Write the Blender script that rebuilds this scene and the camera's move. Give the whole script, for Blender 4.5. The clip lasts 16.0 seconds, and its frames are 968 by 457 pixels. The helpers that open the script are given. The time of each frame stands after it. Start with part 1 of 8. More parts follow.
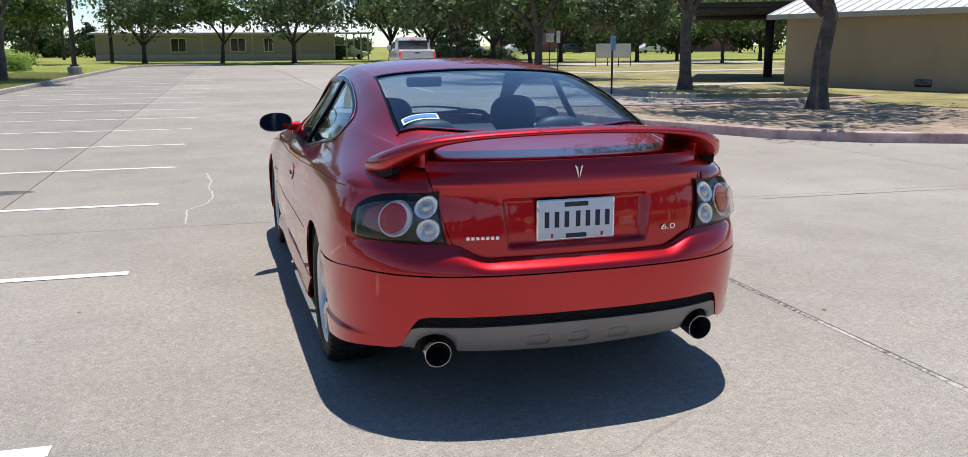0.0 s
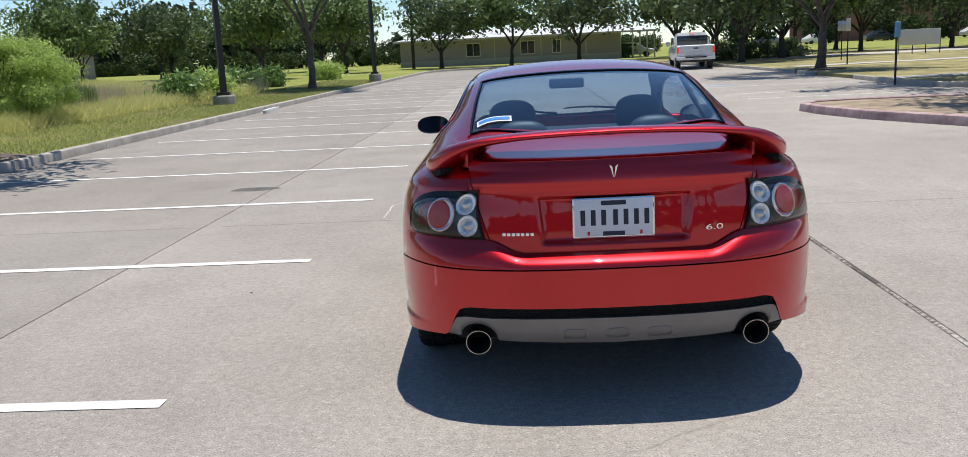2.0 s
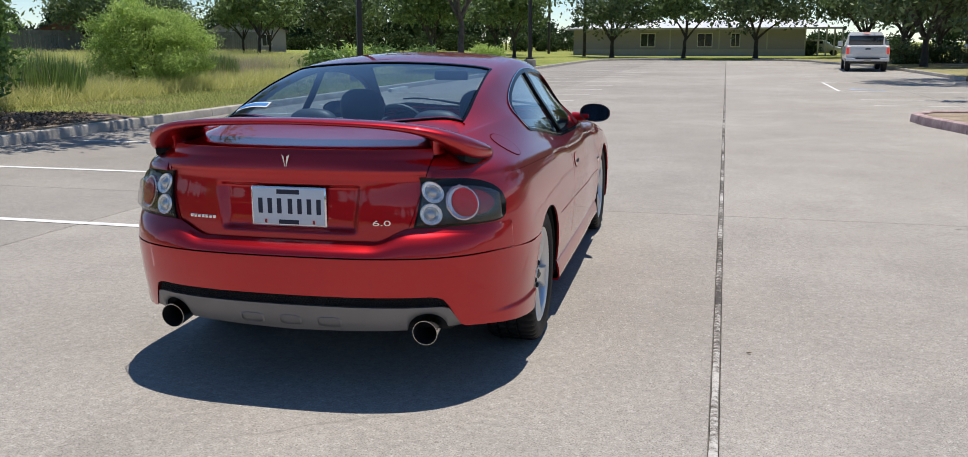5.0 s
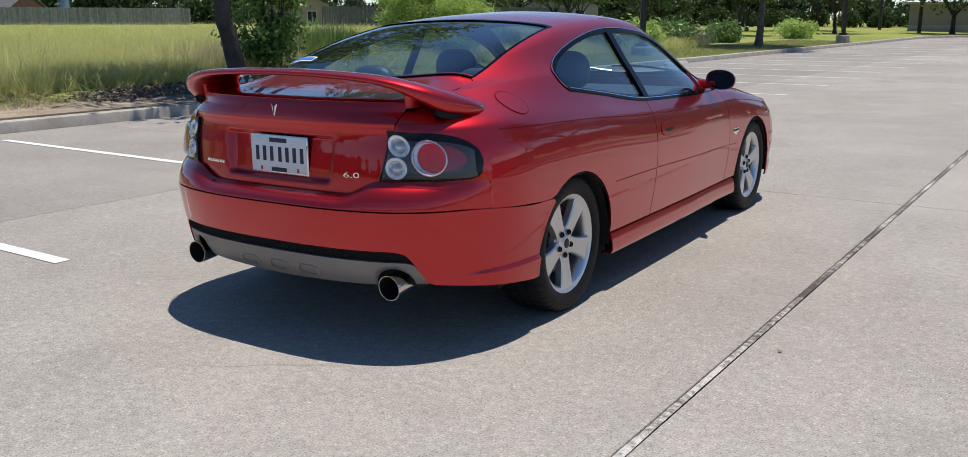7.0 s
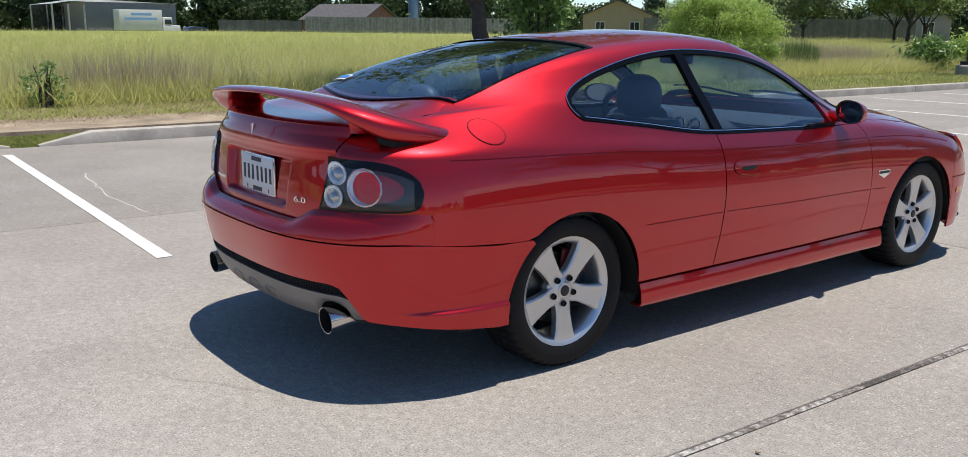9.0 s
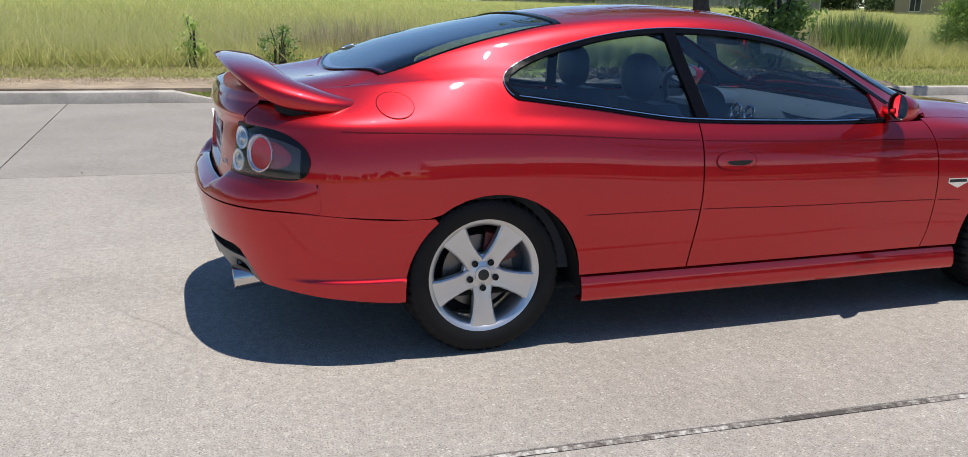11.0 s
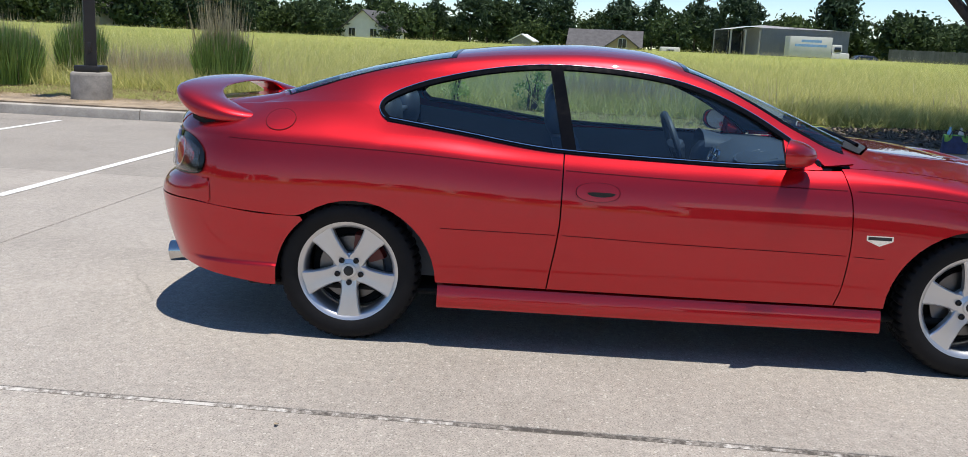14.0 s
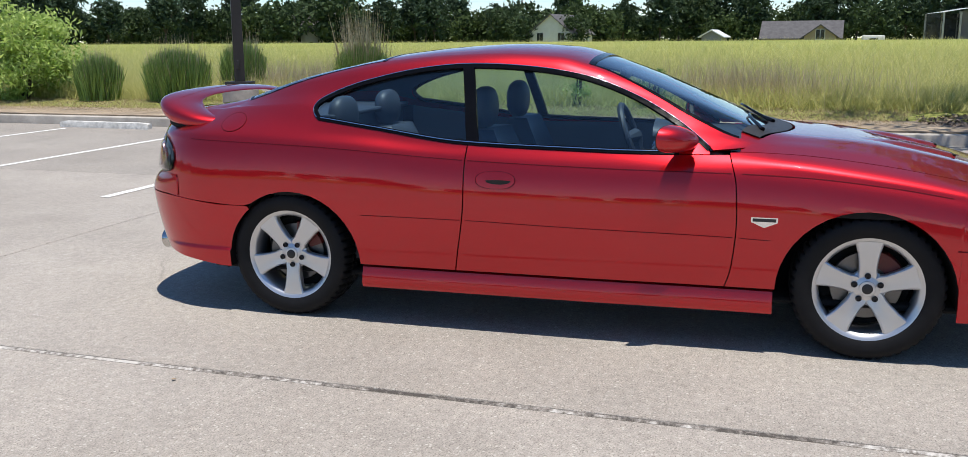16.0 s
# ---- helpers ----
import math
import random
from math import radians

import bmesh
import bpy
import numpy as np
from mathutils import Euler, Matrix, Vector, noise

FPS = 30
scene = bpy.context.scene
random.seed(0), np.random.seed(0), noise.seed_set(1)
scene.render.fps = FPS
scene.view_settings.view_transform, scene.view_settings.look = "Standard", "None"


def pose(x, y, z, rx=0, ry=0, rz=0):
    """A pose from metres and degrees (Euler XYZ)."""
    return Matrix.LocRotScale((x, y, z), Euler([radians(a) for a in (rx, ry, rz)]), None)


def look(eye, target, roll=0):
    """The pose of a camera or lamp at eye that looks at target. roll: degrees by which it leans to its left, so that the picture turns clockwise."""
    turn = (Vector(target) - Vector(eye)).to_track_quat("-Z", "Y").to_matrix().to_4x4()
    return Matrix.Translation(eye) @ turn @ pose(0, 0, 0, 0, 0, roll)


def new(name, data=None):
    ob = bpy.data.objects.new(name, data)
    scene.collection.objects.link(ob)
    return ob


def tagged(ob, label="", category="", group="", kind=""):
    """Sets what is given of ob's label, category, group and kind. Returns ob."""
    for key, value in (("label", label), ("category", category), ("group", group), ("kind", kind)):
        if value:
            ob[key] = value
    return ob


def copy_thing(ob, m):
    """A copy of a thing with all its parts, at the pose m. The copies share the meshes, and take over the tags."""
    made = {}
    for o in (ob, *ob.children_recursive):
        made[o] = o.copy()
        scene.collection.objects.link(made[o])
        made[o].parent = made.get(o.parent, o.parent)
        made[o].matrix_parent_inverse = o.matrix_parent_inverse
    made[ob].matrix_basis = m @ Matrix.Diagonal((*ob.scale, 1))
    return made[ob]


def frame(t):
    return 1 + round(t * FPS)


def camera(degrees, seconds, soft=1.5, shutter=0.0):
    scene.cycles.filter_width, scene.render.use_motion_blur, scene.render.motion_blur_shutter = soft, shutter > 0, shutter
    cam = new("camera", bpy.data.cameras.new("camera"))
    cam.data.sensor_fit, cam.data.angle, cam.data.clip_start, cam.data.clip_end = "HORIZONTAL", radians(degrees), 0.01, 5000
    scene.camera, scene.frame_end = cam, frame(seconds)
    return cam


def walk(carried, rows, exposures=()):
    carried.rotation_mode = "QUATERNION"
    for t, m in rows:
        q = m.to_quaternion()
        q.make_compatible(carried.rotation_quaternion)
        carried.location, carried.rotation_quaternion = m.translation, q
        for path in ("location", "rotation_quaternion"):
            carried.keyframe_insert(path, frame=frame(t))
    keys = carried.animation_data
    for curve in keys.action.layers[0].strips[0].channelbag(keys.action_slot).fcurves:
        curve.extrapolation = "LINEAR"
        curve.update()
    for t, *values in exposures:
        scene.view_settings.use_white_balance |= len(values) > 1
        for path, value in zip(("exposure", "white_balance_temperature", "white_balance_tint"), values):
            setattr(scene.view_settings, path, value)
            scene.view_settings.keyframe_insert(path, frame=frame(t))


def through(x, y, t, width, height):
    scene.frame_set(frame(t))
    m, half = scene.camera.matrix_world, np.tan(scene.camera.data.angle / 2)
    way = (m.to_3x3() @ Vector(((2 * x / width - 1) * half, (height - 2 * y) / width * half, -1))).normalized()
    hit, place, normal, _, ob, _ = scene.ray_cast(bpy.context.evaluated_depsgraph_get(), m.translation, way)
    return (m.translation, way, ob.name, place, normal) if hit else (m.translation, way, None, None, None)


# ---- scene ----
cam = camera(55.6, 16.0, soft=0.75)
PATH = [
    (0, (-1.236, -4.257, 1.453), (-0.721, -2.365, 1.062), -0.3),
    (0.5, (-1.142, -4.321, 1.446), (-0.734, -2.403, 1.054), -1.0),
    (1, (-0.898, -4.334, 1.434), (-0.712, -2.382, 1.04), -2.3),
    (1.5, (-0.634, -4.402, 1.458), (-0.58, -2.44, 1.074), -3.0),
    (2, (-0.283, -4.562, 1.46), (-0.394, -2.601, 1.081), -2.8),
    (2.5, (0.008, -4.605, 1.444), (-0.155, -2.648, 1.062), -2.0),
    (3, (0.381, -4.621, 1.461), (0.124, -2.676, 1.073), -1.4),
    (3.5, (0.757, -4.676, 1.457), (0.302, -2.766, 1.073), -0.5),
    (4, (1.069, -4.603, 1.442), (0.606, -2.696, 1.054), -0.4),
    (4.5, (1.404, -4.455, 1.456), (0.94, -2.55, 1.065), -0.3),
    (4.7, (1.522, -4.392, 1.45), (1.056, -2.487, 1.058), -0.2),
    (6.8, (2.796, -3.739, 1.346), (1.76, -2.086, 0.906), -0.7),
    (7, (2.873, -3.643, 1.336), (1.778, -2.029, 0.893), -0.2),
    (7.5, (3.092, -3.356, 1.351), (1.822, -1.883, 0.887), 0.7),
    (8, (3.32, -3.079, 1.35), (1.923, -1.721, 0.897), 1.0),
    (8.5, (3.498, -2.772, 1.352), (2.0, -1.521, 0.913), 0.8),
    (9, (3.643, -2.413, 1.376), (2.056, -1.271, 0.954), 0.3),
    (9.5, (3.827, -2.07, 1.372), (2.131, -1.095, 0.956), 0.5),
    (9.7, (3.857, -1.935, 1.408), (2.134, -1.018, 0.973), 0.7),
    (12, (4.483, -0.438, 1.39), (2.554, -0.155, 0.947), 1.7),
    (12.5, (4.568, -0.126, 1.399), (2.615, -0.018, 0.982), 1.9),
    (13, (4.748, 0.194, 1.402), (2.792, 0.214, 0.984), 1.9),
    (13.5, (4.804, 0.58, 1.382), (2.849, 0.459, 0.978), 1.9),
    (14, (4.885, 0.957, 1.387), (2.933, 0.791, 0.986), 2.6),
    (14.5, (4.964, 1.351, 1.397), (3.018, 1.133, 0.99), 2.1),
    (15, (4.958, 1.733, 1.411), (3.031, 1.366, 1.019), 1.6),
    (15.5, (5.007, 2.04, 1.401), (3.089, 1.642, 1.0), 1.2),
    (16, (4.999, 2.352, 1.408), (3.13, 1.764, 1.005), -0.4),
]
walk(cam, [(t, look(eye, target, roll)) for t, eye, target, roll in PATH],
     [(0.0, 0.14), (2.0, 0.09), (3.5, -0.02), (5.5, 0.0), (8.0, 0.05), (9.5, 0.14), (10.5, 0.18), (12.5, 0.22), (16.0, 0.24)])

# ---- world and sun ----
SUN_WAY = Vector((-0.085, -0.125, -1.0)).normalized()
world = bpy.data.worlds.new("world")
scene.world = world
world.use_nodes = True
wn = world.node_tree
sky = wn.nodes.new("ShaderNodeTexSky")
sky.sky_type = 'NISHITA'
sky.sun_disc = False
sky.sun_elevation = radians(77)
sky.sun_rotation = radians(34)
sky.air_density, sky.dust_density, sky.ozone_density = 0.75, 0.0, 3.0
deep = wn.nodes.new("ShaderNodeHueSaturation")
deep.inputs["Saturation"].default_value = 1.1
deep.inputs["Value"].default_value = 1.0
wn.links.new(sky.outputs[0], deep.inputs["Color"])
wn.links.new(deep.outputs[0], wn.nodes["Background"].inputs[0])
wn.nodes["Background"].inputs[1].default_value = 0.13
sun_data = bpy.data.lights.new("sun", 'SUN')
sun_data.energy, sun_data.angle, sun_data.color = 5.0, radians(0.55), (1.0, 0.945, 0.865)
sun_lamp = new("sun", sun_data)
sun_lamp.rotation_euler = SUN_WAY.to_track_quat("-Z", "Y").to_euler()
scene.view_settings.exposure = 0.0


# ---- building helpers ----
def smooth(me, angle=40):
    me.shade_smooth()
    me.set_sharp_from_angle(angle=radians(angle))


def part(name, bm, material, parent=None, label="", flat=False, angle=40):
    """Links a bmesh as one mesh object under a thing or a part."""
    me = bpy.data.meshes.new(name)
    bm.to_mesh(me)
    bm.free()
    if material:
        me.materials.append(material)
    if not flat:
        smooth(me, angle)
    ob = new(name, me)
    ob.parent = parent
    if label:
        tagged(ob, label)
    return ob


def empty(name, label="", category="", group="", kind="", at=None):
    ob = new(name)
    ob.empty_display_size = 0.2
    if at is not None:
        ob.matrix_basis = at
    return tagged(ob, label, category, group, kind)


def box(bm, lo, hi, bevel=0.0, m=None):
    """A box between two corners, its edges rounded by bevel."""
    r = bmesh.ops.create_cube(bm, size=1.0)
    vs = r["verts"]
    lo, hi = Vector(lo), Vector(hi)
    for v in vs:
        v.co = Vector([(lo[i] + hi[i]) / 2 + v.co[i] * (hi[i] - lo[i]) for i in range(3)])
    if bevel:
        es = list({e for v in vs for e in v.link_edges})
        r = bmesh.ops.bevel(bm, geom=es, offset=bevel, segments=2, affect='EDGES', profile=0.5)
        vs = list({v for f in r["faces"] for v in f.verts} | {v for v in vs if v.is_valid})
    if m is not None:
        bmesh.ops.transform(bm, matrix=m, verts=vs)
    return vs


def tube(bm, pts, radii, n=8, cap=True):
    """A tapered tube along points."""
    pts = [Vector(p) for p in pts]
    rings = []
    ref = Vector((0.31, 0.95, 0.05)).normalized()
    for i, p in enumerate(pts):
        d = (pts[min(i + 1, len(pts) - 1)] - pts[max(i - 1, 0)]).normalized()
        a = d.cross(ref)
        if a.length < 0.05:
            a = d.cross(Vector((1, 0, 0)))
        a.normalize()
        b = d.cross(a)
        r = radii[i] if hasattr(radii, "__len__") else radii
        rings.append([bm.verts.new(p + a * r * math.cos(2 * math.pi * k / n) + b * r * math.sin(2 * math.pi * k / n)) for k in range(n)])
    for r0, r1 in zip(rings, rings[1:]):
        for k in range(n):
            bm.faces.new((r0[k], r0[(k + 1) % n], r1[(k + 1) % n], r1[k]))
    if cap:
        bm.faces.new(rings[0][::-1])
        bm.faces.new(rings[-1])
    return rings


def lathe(bm, profile, n=32, m=None, close=False):
    """Turns (radius, height) pairs about the z axis."""
    rings = []
    vs = []
    for r, z in profile:
        ring = [bm.verts.new((r * math.cos(2 * math.pi * k / n), r * math.sin(2 * math.pi * k / n), z)) for k in range(n)]
        rings.append(ring)
        vs += ring
    pairs = list(zip(rings, rings[1:]))
    if close:
        pairs.append((rings[-1], rings[0]))
    for r0, r1 in pairs:
        for k in range(n):
            bm.faces.new((r0[k], r0[(k + 1) % n], r1[(k + 1) % n], r1[k]))
    if not close:
        if profile[0][0] > 1e-5:
            bm.faces.new(rings[0][::-1])
        if profile[-1][0] > 1e-5:
            bm.faces.new(rings[-1])
    if m is not None:
        bmesh.ops.transform(bm, matrix=m, verts=vs)
    return vs


def prism(bm, pts, z0, z1, bevel=0.0):
    """A flat outline raised from z0 to z1."""
    low = [bm.verts.new((x, y, z0)) for x, y in pts]
    high = [bm.verts.new((x, y, z1)) for x, y in pts]
    n = len(pts)
    top = bm.faces.new(high)
    bm.faces.new(low[::-1])
    for i in range(n):
        bm.faces.new((low[i], low[(i + 1) % n], high[(i + 1) % n], high[i]))
    bmesh.ops.recalc_face_normals(bm, faces=bm.faces)
    if bevel:
        bmesh.ops.bevel(bm, geom=list(top.edges), offset=bevel, segments=2, affect='EDGES', profile=0.5)
    return low + high


def soup(name, verts, per, material, parent=None, label=""):
    """One mesh from an array of separate small faces with `per` corners each."""
    verts = np.asarray(verts, dtype=np.float32).reshape(-1, 3)
    n = len(verts) // per
    me = bpy.data.meshes.new(name)
    me.vertices.add(len(verts))
    me.vertices.foreach_set("co", verts.ravel())
    me.loops.add(n * per)
    me.loops.foreach_set("vertex_index", np.arange(n * per, dtype=np.int32))
    me.polygons.add(n)
    me.polygons.foreach_set("loop_start", np.arange(n, dtype=np.int32) * per)
    me.polygons.foreach_set("loop_total", np.full(n, per, dtype=np.int32))
    me.update(calc_edges=True)
    me.materials.append(material)
    ob = new(name, me)
    ob.parent = parent
    if label:
        tagged(ob, label)
    return ob


# ---- materials ----
def nodes(name):
    m = bpy.data.materials.new(name)
    m.use_nodes = True
    t = m.node_tree
    return m, t, t.nodes["Principled BSDF"]


def ramp(t, src, stops):
    r = t.nodes.new("ShaderNodeValToRGB")
    e = r.color_ramp.elements
    while len(e) < len(stops):
        e.new(0.5)
    for k, (pos, c) in zip(e, stops):
        k.position = pos
        k.color = (*c, 1) if len(c) == 3 else c
    t.links.new(src, r.inputs[0])
    return r.outputs[0]


def noise_tex(t, where, scale, detail=4, rough=0.6):
    n = t.nodes.new("ShaderNodeTexNoise")
    n.inputs["Scale"].default_value = scale
    n.inputs["Detail"].default_value = detail
    n.inputs["Roughness"].default_value = rough
    if where is not None:
        t.links.new(where, n.inputs["Vector"])
    return n.outputs["Fac"]


def blend(t, fac, a, b, mode='MIX'):
    n = t.nodes.new("ShaderNodeMix")
    n.data_type, n.blend_type = 'RGBA', mode
    for sock, v in ((n.inputs[0], fac), (n.inputs[6], a), (n.inputs[7], b)):
        if hasattr(v, "is_output"):
            t.links.new(v, sock)
        elif isinstance(v, (int, float)):
            sock.default_value = v
        else:
            sock.default_value = (*v, 1)
    return n.outputs[2]


def bumped(t, shader, height, strength, distance):
    b = t.nodes.new("ShaderNodeBump")
    b.inputs["Strength"].default_value = strength
    b.inputs["Distance"].default_value = distance
    t.links.new(height, b.inputs["Height"])
    t.links.new(b.outputs[0], shader.inputs["Normal"])


def place(t, kind="world"):
    if kind == "world":
        return t.nodes.new("ShaderNodeNewGeometry").outputs["Position"]
    return t.nodes.new("ShaderNodeTexCoord").outputs["Object"]


def surface(name, base, rough=0.6, metal=0.0, vary=0.15, big=1.5, fine=40.0, bump=0.2, depth=0.003, coat=0.0, spec=0.5, where="world", tint=None, rand=0.0):
    """A plain surface with wear at two scales, fine relief and uneven gloss."""
    m, t, p = nodes(name)
    w = place(t, where)
    nb, nf = noise_tex(t, w, big, 5, 0.62), noise_tex(t, w, fine, 4, 0.6)
    lo = tuple(c * (1 - vary) for c in base)
    hi = tuple(min(1, c * (1 + vary)) for c in (tint or base))
    c = ramp(t, nb, [(0.3, lo), (0.7, hi)])
    c = blend(t, 0.35 * min(1, vary * 4), c, ramp(t, nf, [(0.3, (0.35, 0.35, 0.35)), (0.7, (0.65, 0.65, 0.65))]), 'OVERLAY')
    if rand:
        oi = t.nodes.new("ShaderNodeObjectInfo")
        g = ramp(t, oi.outputs["Random"], [(0, (1 - rand,) * 3), (1, (1 + rand * 0.3,) * 3)])
        c = blend(t, 1.0, c, g, 'MULTIPLY')
    t.links.new(c, p.inputs["Base Color"])
    t.links.new(ramp(t, nf, [(0.2, (max(0, rough - 0.1),) * 3), (0.8, (min(1, rough + 0.1),) * 3)]), p.inputs["Roughness"])
    p.inputs["Metallic"].default_value = metal
    p.inputs["Coat Weight"].default_value = coat
    p.inputs["Coat Roughness"].default_value = 0.04
    p.inputs["Specular IOR Level"].default_value = spec
    if bump:
        bumped(t, p, nf, bump, depth)
    return m


def concrete_lot(name, tone):
    m, t, p = nodes(name)
    w = place(t)
    big, mid, fine, grit = noise_tex(t, w, 0.22, 6, 0.65), noise_tex(t, w, 1.3, 6, 0.7), noise_tex(t, w, 26, 6, 0.7), noise_tex(t, w, 130, 3, 0.75)
    c = ramp(t, big, [(0.30, (0.300, 0.273, 0.244)), (0.5, (0.352, 0.325, 0.296)), (0.72, (0.425, 0.395, 0.362))])
    c = blend(t, 0.5, c, ramp(t, mid, [(0.28, (0.36, 0.36, 0.36)), (0.5, (0.5, 0.5, 0.5)), (0.75, (0.60, 0.595, 0.585))]), 'OVERLAY')
    c = blend(t, 0.5, c, ramp(t, fine, [(0.32, (0.30, 0.30, 0.30)), (0.68, (0.68, 0.68, 0.68))]), 'OVERLAY')
    c = blend(t, 0.85, c, ramp(t, grit, [(0.36, (0.20, 0.19, 0.18)), (0.46, (0.48, 0.48, 0.48)), (0.58, (0.52, 0.52, 0.52)), (0.68, (0.80, 0.79, 0.76))]), 'OVERLAY')
    sweep = t.nodes.new("ShaderNodeMapping")
    sweep.inputs["Scale"].default_value = (1.0, 0.16, 1.0)
    sweep.inputs["Rotation"].default_value = (0, 0, 0.5)
    t.links.new(w, sweep.inputs["Vector"])
    scuff = noise_tex(t, sweep.outputs[0], 3.2, 7, 0.72)
    c = blend(t, ramp(t, scuff, [(0.58, (0, 0, 0)), (0.76, (0.32, 0.32, 0.32))]), c, (0.50, 0.47, 0.44))
    speck = t.nodes.new("ShaderNodeTexVoronoi")
    speck.inputs["Scale"].default_value = 62
    t.links.new(w, speck.inputs["Vector"])
    dot = ramp(t, speck.outputs["Distance"], [(0.0, (1, 1, 1)), (0.30, (0.7, 0.7, 0.7)), (0.36, (0, 0, 0))])
    pick = ramp(t, speck.outputs["Color"], [(0.0, (0.07, 0.06, 0.055)), (0.30, (0.30, 0.27, 0.24)), (0.62, (0.37, 0.34, 0.31)), (0.9, (0.66, 0.64, 0.60))])
    c = blend(t, blend(t, 0.6, (0, 0, 0), dot), c, pick)
    hair = t.nodes.new("ShaderNodeTexVoronoi")
    hair.feature = 'DISTANCE_TO_EDGE'
    hair.inputs["Scale"].default_value = 0.31
    warp = t.nodes.new("ShaderNodeTexNoise")
    warp.inputs["Scale"].default_value, warp.inputs["Detail"].default_value = 0.9, 6
    t.links.new(w, warp.inputs["Vector"])
    bent = blend(t, 0.35, w, warp.outputs["Color"], 'ADD')
    t.links.new(bent, hair.inputs["Vector"])
    crack = blend(t, 1.0, ramp(t, hair.outputs["Distance"], [(0.0, (1, 1, 1)), (0.0014, (0, 0, 0))]), ramp(t, noise_tex(t, w, 0.35, 2, 0.5), [(0.60, (0, 0, 0)), (0.70, (0.45, 0.45, 0.45))]), 'MULTIPLY')
    c = blend(t, crack, c, (0.13, 0.115, 0.10))
    spots = noise_tex(t, w, 0.55, 3, 0.5)
    c = blend(t, ramp(t, spots, [(0.68, (0, 0, 0)), (0.80, (0.35, 0.35, 0.35))]), c, (0.16, 0.15, 0.14))
    oi = t.nodes.new("ShaderNodeObjectInfo")
    c = blend(t, 1.0, c, ramp(t, oi.outputs["Random"], [(0, (0.95 * tone, 0.95 * tone, 0.94 * tone)), (1, (1.03 * tone, 1.02 * tone, tone))]), 'MULTIPLY')
    t.links.new(c, p.inputs["Base Color"])
    p.inputs["Roughness"].default_value = 0.82
    p.inputs["Specular IOR Level"].default_value = 0.35
    add = t.nodes.new("ShaderNodeMath")
    add.operation = 'ADD'
    t.links.new(fine, add.inputs[0])
    t.links.new(grit, add.inputs[1])
    bumped(t, p, add.outputs[0], 0.8, 0.005)
    return m


def leafy(name, dark, light, through=0.35, rough=0.42, patch=None):
    """Leaves: uneven green, a little light passing through."""
    m, t, p = nodes(name)
    g = t.nodes.new("ShaderNodeNewGeometry")
    c = ramp(t, g.outputs["Random Per Island"], [(0.0, dark), (0.6, tuple((a + b) / 2 for a, b in zip(dark, light))), (1.0, light)])
    if patch:
        n = noise_tex(t, g.outputs["Position"], patch[1], 4, 0.6)
        c = blend(t, ramp(t, n, [(patch[2], (0, 0, 0)), (patch[3], (1, 1, 1))]), c, patch[0])
    t.links.new(c, p.inputs["Base Color"])
    p.inputs["Roughness"].default_value = rough
    p.inputs["Specular IOR Level"].default_value = 0.5 if rough < 0.8 else 0.15
    tr = t.nodes.new("ShaderNodeBsdfTranslucent")
    t.links.new(c, tr.inputs[0])
    mx = t.nodes.new("ShaderNodeMixShader")
    mx.inputs[0].default_value = through
    t.links.new(p.outputs[0], mx.inputs[1])
    t.links.new(tr.outputs[0], mx.inputs[2])
    t.links.new(mx.outputs[0], t.nodes["Material Output"].inputs[0])
    return m


def grass_ground():
    m, t, p = nodes("field_ground")
    w = place(t)
    a, b, f = noise_tex(t, w, 0.06, 4, 0.6), noise_tex(t, w, 0.8, 5, 0.7), noise_tex(t, w, 18, 5, 0.75)
    c = ramp(t, a, [(0.3, (0.21, 0.245, 0.075)), (0.5, (0.27, 0.29, 0.10)), (0.7, (0.34, 0.34, 0.135))])
    c = blend(t, 0.7, c, ramp(t, b, [(0.3, (0.36, 0.4, 0.32)), (0.7, (0.62, 0.6, 0.55))]), 'OVERLAY')
    c = blend(t, 0.8, c, ramp(t, f, [(0.3, (0.25, 0.28, 0.22)), (0.7, (0.70, 0.68, 0.6))]), 'OVERLAY')
    t.links.new(c, p.inputs["Base Color"])
    p.inputs["Roughness"].default_value = 0.95
    p.inputs["Specular IOR Level"].default_value = 0.1
    bumped(t, p, f, 1.0, 0.05)
    return m


